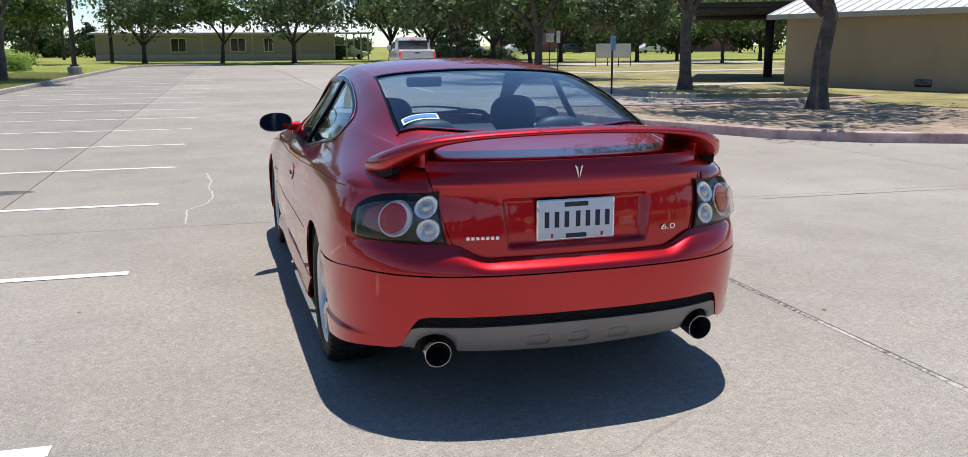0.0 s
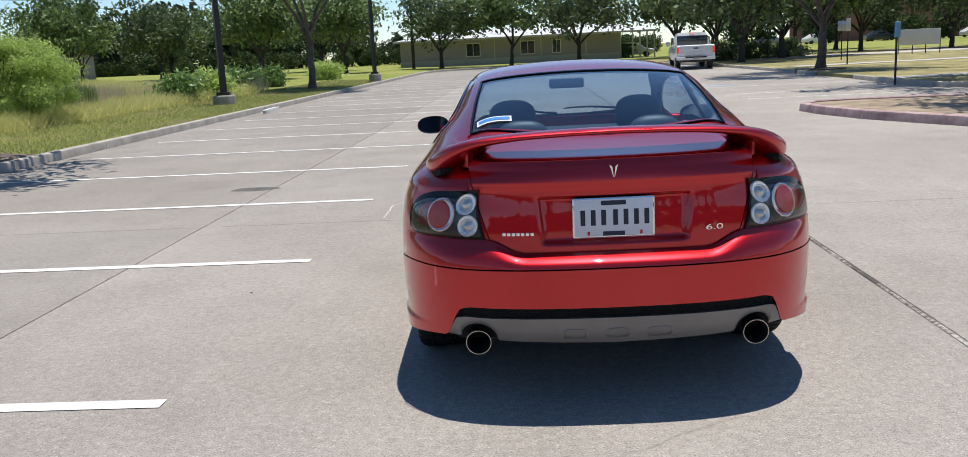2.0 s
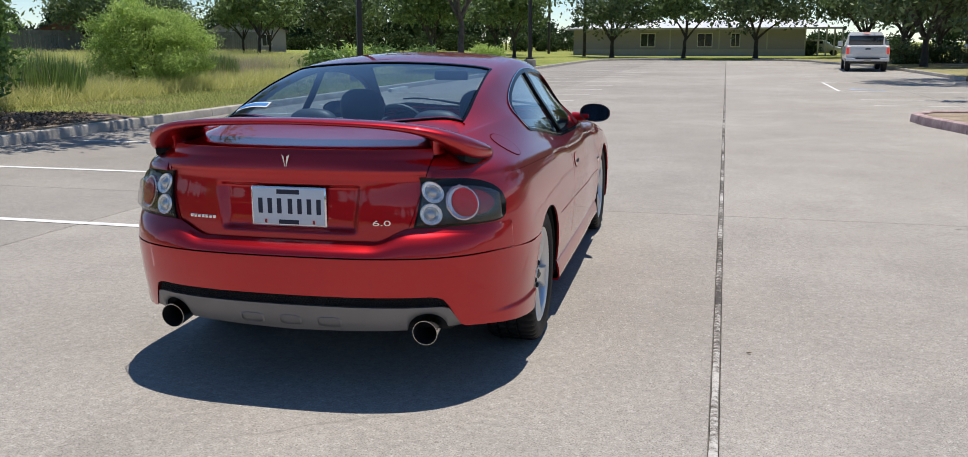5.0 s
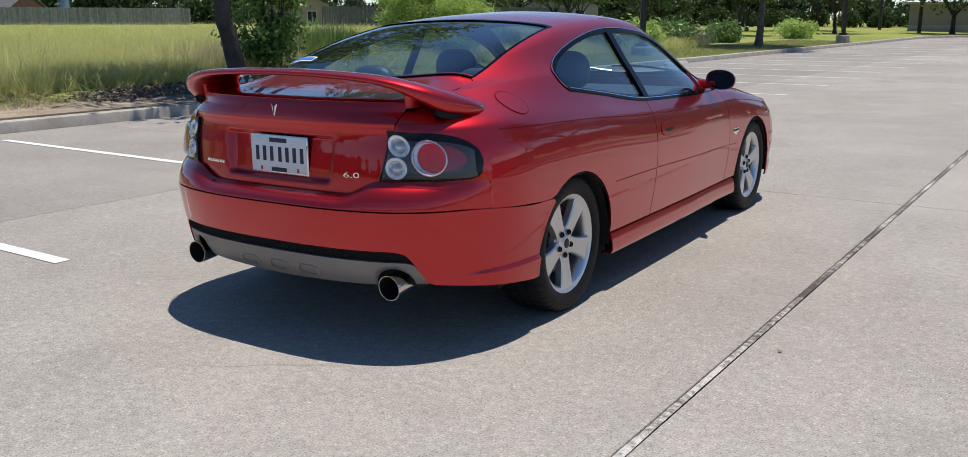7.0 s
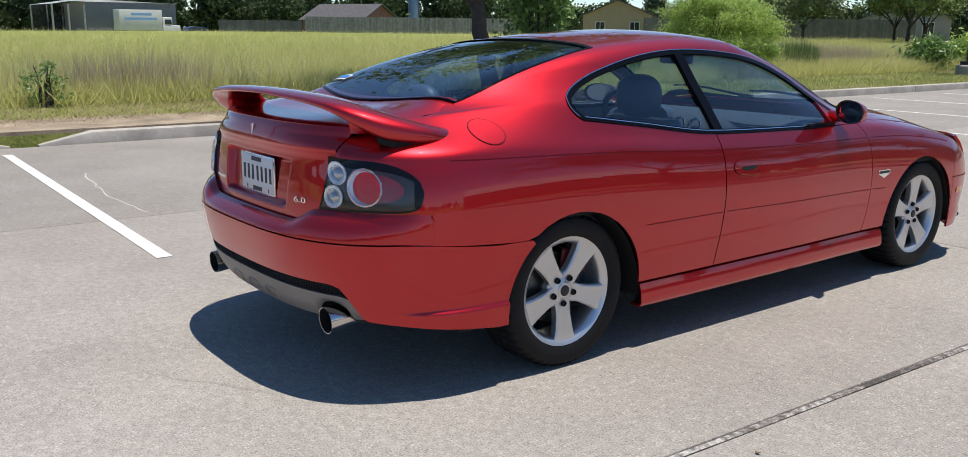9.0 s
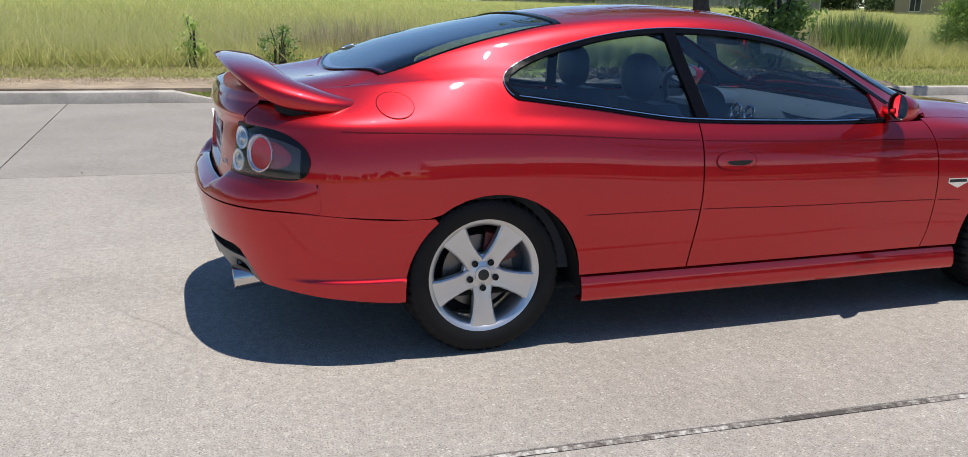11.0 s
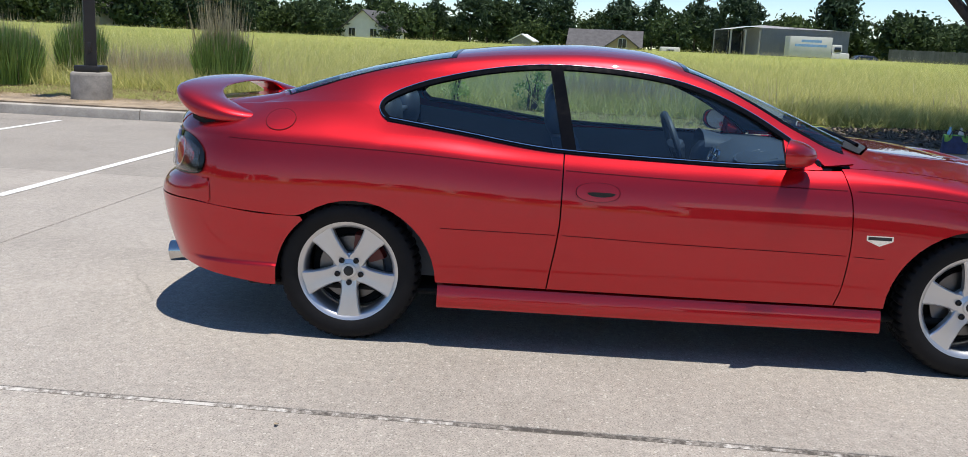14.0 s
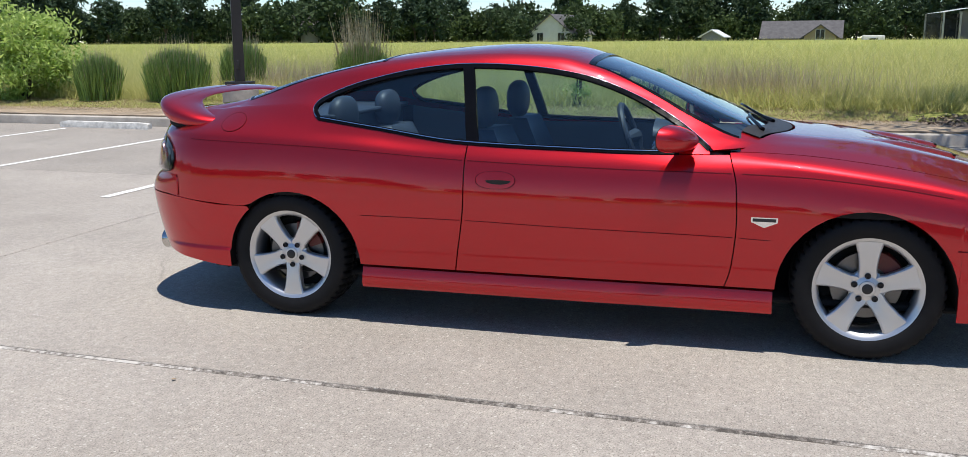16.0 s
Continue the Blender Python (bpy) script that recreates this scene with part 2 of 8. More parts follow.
CONCRETE = concrete_lot("lot_concrete", 1.0)
# same concrete at a lower tone for the two western slab columns
CONCRETE_BAY = concrete_lot("darker_bay_concrete", 0.82)
CONCRETE_MID = concrete_lot("lane_edge_concrete", 0.92)
JOINT = surface("joint_filler", (0.10, 0.09, 0.08), 0.9, vary=0.5, big=6, fine=60, bump=0.5)
def sealant():
    m, t, p = nodes("joint_sealant")
    w = place(t)
    far, near, fine = noise_tex(t, w, 1.6, 3, 0.6), noise_tex(t, w, 22, 5, 0.7), noise_tex(t, w, 90, 3, 0.6)
    mixed = blend(t, 0.5, near, far)
    c = ramp(t, mixed, [(0.44, (0.065, 0.057, 0.050)), (0.50, (0.20, 0.18, 0.16)), (0.57, (0.48, 0.46, 0.43))])
    c = blend(t, 0.5, c, ramp(t, fine, [(0.35, (0.3, 0.3, 0.3)), (0.65, (0.62, 0.62, 0.62))]), 'OVERLAY')
    t.links.new(c, p.inputs["Base Color"])
    p.inputs["Roughness"].default_value = 0.9
    bumped(t, p, near, 0.8, 0.006)
    return m


SEALANT = sealant()
LINE_WHITE = surface("worn_white_line_paint", (0.66, 0.655, 0.635), 0.7, vary=0.18, big=5, fine=110, bump=0.3)
BLUE_PAINT = surface("worn_blue_line_paint", (0.24, 0.42, 0.70), 0.7, vary=0.15, big=5, fine=90)
KERB = surface("kerb_concrete", (0.37, 0.34, 0.30), 0.85, vary=0.28, big=2.2, fine=45, bump=0.4)
KERB_RED = surface("kerb_faded_red_paint", (0.36, 0.22, 0.22), 0.8, vary=0.3, big=3, fine=50, bump=0.4, tint=(0.42, 0.32, 0.31))
FIELD = grass_ground()
MULCH = surface("bark_mulch", (0.15, 0.115, 0.09), 0.95, vary=0.6, big=5, fine=35, bump=1.0, depth=0.02)
SOIL = surface("dry_soil_with_straw", (0.30, 0.235, 0.165), 0.95, vary=0.4, big=2.2, fine=28, bump=1.0, depth=0.015)
PATH_PALE = surface("path_concrete", (0.46, 0.43, 0.39), 0.85, vary=0.12, big=1.2, fine=40)
BARK = surface("oak_bark", (0.115, 0.092, 0.075), 0.95, vary=0.45, big=5, fine=22, bump=1.0, depth=0.03, where="object")
BARK_DARK = surface("dark_bark", (0.06, 0.05, 0.042), 0.95, vary=0.4, big=5, fine=22, bump=1.0, depth=0.03, where="object")
LEAF_OAK = leafy("oak_leaves", (0.050, 0.082, 0.034), (0.165, 0.225, 0.092), 0.25, 0.6)
LEAF_OAK_B = leafy("mid_green_leaves", (0.066, 0.112, 0.036), (0.215, 0.300, 0.098), 0.3, 0.6)
LEAF_WOODS = leafy("woodland_leaves", (0.030, 0.052, 0.024), (0.078, 0.115, 0.050), 0.2, 0.85)
LEAF_WOODS_B = leafy("mid_green_woodland_leaves", (0.038, 0.062, 0.024), (0.098, 0.140, 0.052), 0.25, 0.85)
LEAF_PINE = leafy("pine_needles", (0.026, 0.048, 0.028), (0.068, 0.102, 0.056), 0.15, 0.85)
LEAF_WILLOW = leafy("bright_willow_leaves", (0.26, 0.38, 0.08), (0.60, 0.72, 0.24), 0.55, 0.6)
LEAF_SHRUB = leafy("shrub_leaves", (0.080, 0.158, 0.040), (0.270, 0.405, 0.112), 0.35)
LEAF_GREY = leafy("grey_green_leaves", (0.065, 0.104, 0.046), (0.182, 0.234, 0.104), 0.3)
REED = leafy("reed_blades", (0.15, 0.235, 0.06), (0.40, 0.53, 0.16), 0.4, 0.6)
SEED = leafy("pale_seed_heads", (0.60, 0.55, 0.33), (0.80, 0.74, 0.50), 0.6, 0.8)
REED_DRY = leafy("dry_reed_stems", (0.42, 0.35, 0.21), (0.72, 0.62, 0.42), 0.5, 0.8)
BLADES = leafy("tall_grass_blades", (0.35, 0.37, 0.11), (0.74, 0.69, 0.31), 0.55, 0.6, patch=((0.56, 0.51, 0.29), 0.35, 0.60, 0.78))
LAWN = leafy("mown_grass_blades", (0.17, 0.20, 0.055), (0.40, 0.40, 0.16), 0.4, 0.7, patch=((0.42, 0.34, 0.20), 0.5, 0.52, 0.68))
LAWN_DRY = leafy("dry_mown_grass", (0.25, 0.20, 0.105), (0.52, 0.42, 0.26), 0.3, 0.8, patch=((0.22, 0.24, 0.07), 0.7, 0.56, 0.70))
BRONZE = surface("bronze_painted_steel", (0.028, 0.025, 0.023), 0.45, vary=0.15, big=3, fine=50, bump=0.05, metal=0.3)
POLE_BASE = surface("pole_base_concrete", (0.27, 0.25, 0.225), 0.9, vary=0.3, big=4, fine=40, bump=0.4)
STOP_WHITE = surface("chipped_white_concrete", (0.55, 0.54, 0.51), 0.85, vary=0.35, big=9, fine=40, bump=0.6)
SIDING = surface("taupe_siding", (0.29, 0.27, 0.285), 0.75, vary=0.07, big=0.6, fine=25, bump=0.1)
TRIM_PALE = surface("pale_trim", (0.42, 0.40, 0.36), 0.7, vary=0.08)
ROOF_METAL = surface("white_metal_roofing", (0.70, 0.71, 0.72), 0.4, vary=0.05, big=0.5, fine=12, bump=0.03, metal=0.0)
STUCCO = surface("tan_masonry", (0.36, 0.285, 0.195), 0.9, vary=0.08, big=0.8, fine=45, bump=0.4)
GREY_METAL = surface("grey_metal_cladding", (0.19, 0.195, 0.215), 0.55, vary=0.08, big=0.5, fine=15, bump=0.05)
FENCE_WOOD = surface("weathered_fence_wood", (0.30, 0.285, 0.265), 0.9, vary=0.25, big=3, fine=30, bump=0.5, rand=0.25)
FENCE_DARK = surface("grey_fence_boards", (0.16, 0.155, 0.15), 0.9, vary=0.2, big=2, fine=25, bump=0.4, rand=0.2)
SHINGLE = surface("grey_shingles", (0.085, 0.082, 0.085), 0.9, vary=0.25, big=2, fine=14, bump=0.5)
WALL_WHITE = surface("white_siding", (0.62, 0.61, 0.58), 0.7, vary=0.06)
BRICK_FAR = surface("far_brick", (0.24, 0.11, 0.085), 0.9, vary=0.2, big=3, fine=16)
DARK_GLASS = surface("dark_window_glass", (0.02, 0.024, 0.028), 0.08, vary=0.2, bump=0, spec=0.8)
WHITE_CAR = surface("white_vehicle_paint", (0.72, 0.72, 0.71), 0.3, vary=0.03, bump=0, coat=0.6, where="object")
BLACK_PLASTIC = surface("black_plastic", (0.018, 0.018, 0.019), 0.5, vary=0.2, big=6, fine=80, bump=0.08, where="object")
LAMP_RED = surface("red_lamp_lens", (0.45, 0.02, 0.02), 0.2, vary=0.1, bump=0, where="object", coat=0.5)

# ---- ground ----
KX = -8.41           # back of the west kerb
NORTH = 72.0         # south face of the north kerb


def field_rise(x):
    """The field climbs gently to a crest and drops behind it."""
    return max(0.0, min(-x - 14, 86) * 0.0105) * max(0.0, min(1.0, (104 + x) / 4))


def ground_height(x, y):
    if x <= KX or y >= NORTH + 0.1:
        if x <= KX:
            d = KX - x
            return 0.125 + field_rise(x) + min(d, 3.0) * 0.03 + 0.02 * noise.noise((x * 0.3, y * 0.3, 0)) * min(1, d)
        return 0.125
    if x > 40 or y < -60:
        return 0.0
    return -0.06


gx = [-1500, -600, -300, -200, -150, -110, -104, -100, -80, -60, -45, -34, -27, -22, -18, -15, -13, -11.5, -10.5, -9.6, -9, KX, KX + 0.02, -4, 4, 12, 24, 40, 40.2, 80, 160, 400, 1500]
gy = [-1500, -600, -300, -150, -90, -60.2, -60, -45] + list(range(-40, 72, 4)) + [NORTH + 0.08, NORTH + 0.1, 75, 78, 84, 92, 110, 140, 200, 400, 800, 1500]
bm = bmesh.new()
gv = [[bm.verts.new((x, y, ground_height(x, y))) for x in gx] for y in gy]
for j in range(len(gy) - 1):
    for i in range(len(gx) - 1):
        bm.faces.new((gv[j][i], gv[j][i + 1], gv[j + 1][i + 1], gv[j + 1][i]))
tagged(part("ground", bm, FIELD, angle=60), "grassy field, green and yellow, flat to the trees", "ground", kind="structure")


# ---- kerbs ----
def offset_line(pts, d):
    out = []
    for i, p in enumerate(pts):
        a, b = Vector(pts[max(i - 1, 0)]), Vector(pts[min(i + 1, len(pts) - 1)])
        t = (b - a).normalized()
        out.append(Vector(p) + Vector((-t.y, t.x)) * d)
    return out


def kerb_stone(parent, pts, material, height=0.15, width=0.16, ends=(1.0, 1.0)):
    """One length of cast kerb along points; its back lies to the left of the way. ends: height at either end, as a share."""
    bm = bmesh.new()
    prof = [(0.0, -0.03), (0.012, 0.7 * height), (0.022, 0.90 * height), (0.05, height), (width - 0.02, height), (width, height - 0.02), (width, -0.03)]
    n = len(pts)
    rings = []
    lines = {d: offset_line(pts, d) for d, _ in prof}
    for i in range(n):
        k = ends[0] if i == 0 else ends[1] if i == n - 1 else 1.0
        rings.append([bm.verts.new((*lines[d][i], z * k if z > 0 else z)) for d, z in prof])
    for a, b in zip(rings, rings[1:]):
        for j in range(len(prof) - 1):
            bm.faces.new((a[j], b[j], b[j + 1], a[j + 1]))
    bm.faces.new(rings[0])
    bm.faces.new(rings[-1][::-1])
    bmesh.ops.recalc_face_normals(bm, faces=bm.faces)
    return part("kerb_stone", bm, material, parent, angle=35)


def kerb_run(label, pts, material, step=6.1, height=0.15, ends=(1, 1)):
    """A kerb along a line, in cast lengths with open joints between them."""
    thing = empty("kerb", label, "kerb", kind="structure")
    pts = [Vector(p) for p in pts]
    fine = [pts[0]]
    for a, b in zip(pts, pts[1:]):
        k = max(1, int((b - a).length / 0.8))
        fine += [a + (b - a) * (i + 1) / k for i in range(k)]
    run, cur = 0.0, [fine[0]]
    pieces = []
    for a, b in zip(fine, fine[1:]):
        run += (b - a).length
        cur.append(b)
        if run >= step:
            pieces.append(cur)
            cur, run = [b + (b - a).normalized() * 0.015], 0.0
    if len(cur) > 1:
        pieces.append(cur)
    for i, pc in enumerate(pieces):
        kerb_stone(thing, pc, material, height, ends=(ends[0] if i == 0 else 1, ends[1] if i == len(pieces) - 1 else 1))
    return thing


WX = -8.25
kerb_run("grey cast concrete kerb along the parking spaces", [(WX, -44.0), (WX, -20), (WX, -1.30), (WX, -0.67)], KERB, ends=(1, 0.08))
kerb_run("grey cast concrete kerb along the parking spaces", [(WX, -0.36), (WX, 0.25), (WX, 30), (WX, 58), (WX + 0.1, 66), (WX + 0.6, 69.5), (WX + 1.8, 71.4), (WX + 4, NORTH), (-1.7, NORTH)], KERB, ends=(0.08, 1))
LAWN_EDGE = [(3.8, NORTH), (6.0, 71.0), (7.6, 67.5), (8.2, 62), (9.3, 56), (10.0, 50), (10.2, 45), (10.3, 38), (10.2, 30.2)]
NOOK = [(10.2, 26.2), (10.0, 21.6), (10.2, 19.6), (10.9, 18.6), (12.4, 18.2), (14.6, 18.0)]
kerb_run("grey concrete kerb before the low building", LAWN_EDGE, KERB, height=0.14)
kerb_run("grey concrete kerb round the lawn", NOOK, KERB, height=0.14)
ISLAND_EDGE = [(14.6, 16.0), (11.6, 15.0), (8.5, 14.7), (6.3, 14.9), (5.45, 14.7), (5.02, 14.0), (5.08, 13.1), (5.42, 11.6), (6.05, 10.1), (6.85, 8.4), (7.9, 7.4), (9.3, 6.8), (12, 6.4), (18, 6.2), (28, 6.2)]
kerb_run("kerb with faded red paint round the planted island", ISLAND_EDGE, KERB_RED, height=0.16)


def raised_bed(name, label, pts, top, material):
    bm = bmesh.new()
    prism(bm, pts, -0.05, top)
    return tagged(part(name, bm, material, flat=True), label, "ground", kind="structure")


LAWN_GROUND = surface("mown_lawn", (0.19, 0.185, 0.075), 0.95, vary=0.35, big=0.7, fine=22, bump=1.0, depth=0.02, tint=(0.30, 0.255, 0.11))
raised_bed("lawn", "mown yellow-green lawn beyond the lot", [(x + 0.1, y - 0.02) for x, y in NOOK] + [(14.6, 16.1), (28, 16.1), (40, 16.1), (40, NORTH + 1), (3.8, NORTH + 1)] + [(x + 0.1, y + 0.02) for x, y in LAWN_EDGE], 0.115, LAWN_GROUND)
raised_bed("island_bed", "bare soil and dead leaves inside the red kerb", [(14.6, 15.9), (11.6, 14.9), (8.5, 14.6), (6.3, 14.75), (5.55, 14.6), (5.18, 14.0), (5.24, 13.1), (5.57, 11.65), (6.2, 10.2), (6.97, 8.55), (7.98, 7.55), (9.3, 6.97), (12, 6.55), (28, 6.35), (28, 16.0)], 0.12, SOIL)
raised_bed("lawn_patch", "mown lawn beside the tan building", [(13.6, 15.2), (12.6, 13.6), (13.2, 12.0), (15, 10.2), (19, 9.0), (28, 8.6), (28, 16.06), (14.6, 16.06)], 0.135, LAWN_GROUND)
raised_bed("path", "pale concrete footpath across the lawn", [(10.2, 22.6), (18.6, 24.2), (18.6, 25.4), (10.2, 23.8)], 0.13, PATH_PALE)
raised_bed("path", "pale concrete footpath across the lawn", [(11.5, 37.0), (40, 41.0), (40, 43.0), (11.5, 38.4)], 0.13, PATH_PALE)
raised_bed("road", "pale road beyond the lawn", [(14.0, 54.0), (40, 56.5), (40, 61.5), (14.0, 59.0)], 0.13, PATH_PALE)
raised_bed("verge", "strip of dry soil and straw behind the kerb", [(KX - 0.004, -44), (KX - 0.004, 9.5), (-9.6, 9.5), (-10.3, 4.0), (-10.2, -44)], 0.172, SOIL)
bm = bmesh.new()
rim = [(-8.43, 4.4), (-8.43, 6.5), (-8.43, 8.6), (-8.43, 10.4), (-9.3, 11.0), (-10.6, 10.5), (-11.8, 9.2), (-12.2, 7.4), (-11.6, 5.6), (-10.5, 4.6), (-9.4, 4.1)]
rim = [(a[0] + (b[0] - a[0]) * k / 5, a[1] + (b[1] - a[1]) * k / 5) for a, b in zip(rim, rim[1:] + rim[:1]) for k in range(5)]
rings = []
for f in (1.0, 0.93, 0.84, 0.72, 0.58, 0.42, 0.25, 0.1):
    ring = []
    for x, y in rim:
        px, py = -9.8 + (x + 9.8) * f, 7.4 + (y - 7.4) * f
        h = 0.125 + 0.10 * (1 - f ** 3) + (0.03 * noise.noise((px * 3, py * 3, 0)) + 0.018 * noise.noise((px * 11, py * 11, 3))) * (1 - f ** 8)
        ring.append(bm.verts.new((px, py, h - (0.08 if f == 1.0 else 0))))
    rings.append(ring)
for r0, r1 in zip(rings, rings[1:]):
    for k in range(len(rim)):
        bm.faces.new((r0[k], r0[(k + 1) % len(rim)], r1[(k + 1) % len(rim)], r1[k]))
bm.faces.new(rings[-1])
bmesh.ops.recalc_face_normals(bm, faces=bm.faces)
tagged(part("mulch_bed", bm, MULCH), "low mound of bark mulch under a tree", "ground", kind="structure")
CHIP = leafy("bark_chips", (0.06, 0.045, 0.035), (0.34, 0.27, 0.20), 0.0, 0.8)
g = np.random.default_rng(8)
n = 9000
f, a = np.sqrt(g.uniform(0, 1, n)), g.uniform(0, 2 * np.pi, n)
c = np.stack([-10.15 + 1.85 * f * np.cos(a), 7.5 + 3.3 * f * np.sin(a), 0.15 + 0.10 * (1 - f ** 3) + g.uniform(-0.01, 0.015, n)], 1)
c = c[c[:, 0] < -8.5]
u = g.normal(size=(len(c), 3)) * np.array([1, 1, 0.35])
u /= np.linalg.norm(u, axis=1)[:, None]
w = np.cross(u, g.normal(size=(len(c), 3)) * 0.3 + np.array([0, 0, 1]))
w /= np.linalg.norm(w, axis=1)[:, None]
L, W = g.uniform(0.02, 0.055, (len(c), 1)), g.uniform(0.006, 0.014, (len(c), 1))
tagged(soup("bark_chips", np.stack([c - u * L - w * W, c + u * L - w * W, c + u * L + w * W, c - u * L + w * W], 1), 4, CHIP), "loose brown bark chips on the mulch", "mulch", kind="stuff")
raised_bed("mulch_bed", "dark mulch at a tree's foot", [(11.2 + 1.0 * math.cos(a * 0.523), 32.8 + 1.0 * math.sin(a * 0.523)) for a in range(12)], 0.16, MULCH)


# ---- painted lines ----
def line(x0, y0, x1, y1, width=0.098, material=None, label="white painted parking line, slightly worn"):
    bm = bmesh.new()
    d = (Vector((x1, y1)) - Vector((x0, y0))).normalized()
    n = Vector((-d.y, d.x)) * width / 2
    k = 14
    for side in range(1):
        row = []
        for i in range(k + 1):
            p = Vector((x0, y0)).lerp(Vector((x1, y1)), i / k)
            w = 1 + 0.05 * noise.noise((p.x * 3, p.y * 3, 4.0))
            row.append((bm.verts.new((*(p + n * w), 0.004)), bm.verts.new((*(p - n * w), 0.004))))
        for a, b in zip(row, row[1:]):
            bm.faces.new((a[0], a[1], b[1], b[0]))
    bmesh.ops.recalc_face_normals(bm, faces=bm.faces)
    if bm.faces[:][0].normal.z < 0:
        bmesh.ops.reverse_faces(bm, faces=bm.faces)
    return tagged(part("parking_line", bm, material or LINE_WHITE, flat=True), label, "line", "parking lines", "structure")


for k in range(-6, 18):
    y = -0.805 + (2.8 if k >= 0 else 2.72) * k
    line(-1.95, y, -7.62, y)
for y in (18.4, 20.7, 24.8, 31.0):
    line(5.05, y, 9.4, y - 0.1)
line(5.0, 24.8, 5.1, 31.0)
line(5.4, 25.9, 6.4, 25.7, 0.25, BLUE_PAINT, "blue painted mark in a parking space")
line(3.5, 3.41, 9.0, 3.33, 0.014, SEALANT, "thin sealed crack across the concrete")

# ---- plants ----
def leaf_quads(rng, centres, size, long=1.6, up=0.35):
    """Small four-cornered leaves at the centres, each turned its own way."""
    n = len(centres)
    a = rng.normal(size=(n, 3))
    a[:, 2] += 0.0
    a /= np.linalg.norm(a, axis=1)[:, None]
    nrm = rng.normal(size=(n, 3))
    nrm[:, 2] += up * 2
    b = np.cross(nrm, a)
    b /= np.maximum(np.linalg.norm(b, axis=1), 1e-6)[:, None]
    s = size * rng.uniform(0.6, 1.35, size=(n, 1))
    a, b = a * s * long * 0.5, b * s * 0.5
    return np.stack([centres - a, centres + b * 0.8 - a * 0.1, centres + a, centres - b * 0.8 - a * 0.1], axis=1)


def crown_points(rng, n, rx, ry, rz, z0, clumps, spread, under=-0.35):
    """Points in clumps that fill an uneven crown, denser towards its outside."""
    d = rng.normal(size=(clumps, 3))
    d /= np.linalg.norm(d, axis=1)[:, None]
    d[:, 2] = np.where(d[:, 2] < under, under * rng.uniform(0, 1, clumps), d[:, 2])
    rad = rng.uniform(0.45, 1.0, size=(clumps, 1)) ** 0.6
    lump = 1 + 0.22 * np.sin(d[:, :1] * 5.1 + rng.uniform(0, 6)) + 0.18 * np.sin(d[:, 1:2] * 6.3 + rng.uniform(0, 6))
    c = d * rad * lump * np.array([rx, ry, rz]) + np.array([0, 0, z0])
    pick = rng.integers(0, clumps, n)
    size = rng.uniform(0.6, 1.3, clumps)[pick][:, None]
    p = rng.normal(size=(n, 3)) * spread * size * np.array([1, 1, 0.7])
    return c[pick] + p, c


def tree(name, label, seed, height, radius, fork, trunk_r, leaves, leaf_size, leaf_mat, bark, at, lean=(0.0, 0.0), clumps=70, spread=0.45, limbs=6, category="tree", group="", under=-0.35, drop=0.15):
    rng = np.random.default_rng(seed)
    thing = empty(name, label, category, group)
    bm = bmesh.new()
    n = 6
    pts, rad = [], []
    for i in range(n + 1):
        f = i / n
        pts.append(Vector((lean[0] * f + 0.04 * rng.normal() * f, lean[1] * f + 0.04 * rng.normal() * f, fork * f - 0.12 * (i == 0))))
        rad.append(trunk_r * (1.0 - 0.28 * f + 0.5 * max(0, 0.16 - f) / 0.16))
    tube(bm, pts, rad, 10)
    cz, rz = (fork + height) / 2 + drop * (height - fork), (height - fork) / 2 * 1.08
    for k in range(limbs):
        a = 2 * math.pi * (k + rng.uniform(-0.25, 0.25)) / limbs
        reach = radius * rng.uniform(0.55, 0.85)
        rise = (height - fork) * rng.uniform(0.35, 0.75)
        start = pts[-1] * rng.uniform(0.82, 0.99)
        lp, lr = [], []
        for i in range(5):
            f = i / 4
            lp.append(start + Vector((math.cos(a) * reach * f, math.sin(a) * reach * f, rise * f ** 0.8)) + Vector(rng.normal(size=3)) * 0.08 * f)
            lr.append(trunk_r * 0.55 * (1 - 0.85 * f))
        tube(bm, lp, lr, 7)
        for j in range(3):
            b = a + rng.uniform(-1.0, 1.0)
            s = lp[2 + (j % 2)]
            e = s + Vector((math.cos(b), math.sin(b), rng.uniform(0.1, 0.9))) * radius * rng.uniform(0.25, 0.5)
            tube(bm, [s, s.lerp(e, 0.5) + Vector((0, 0, 0.06)), e], [trunk_r * 0.2, trunk_r * 0.13, trunk_r * 0.04], 5)
    part("trunk", bm, bark, thing, angle=80)
    p, c = crown_points(rng, leaves, radius, radius, rz, cz, clumps, spread, under)
    soup("crown", leaf_quads(rng, p, leaf_size), 4, leaf_mat, thing)
    thing.matrix_basis = at
    return thing


def z_at(x, y):
    return max(ground_height(x, y), 0.0)


def stand(x, y, turn=0.0, scale=1.0, z=None):
    return Matrix.Translation((x, y, z_at(x, y) if z is None else z)) @ Matrix.Rotation(turn, 4, 'Z') @ Matrix.Scale(scale, 4)


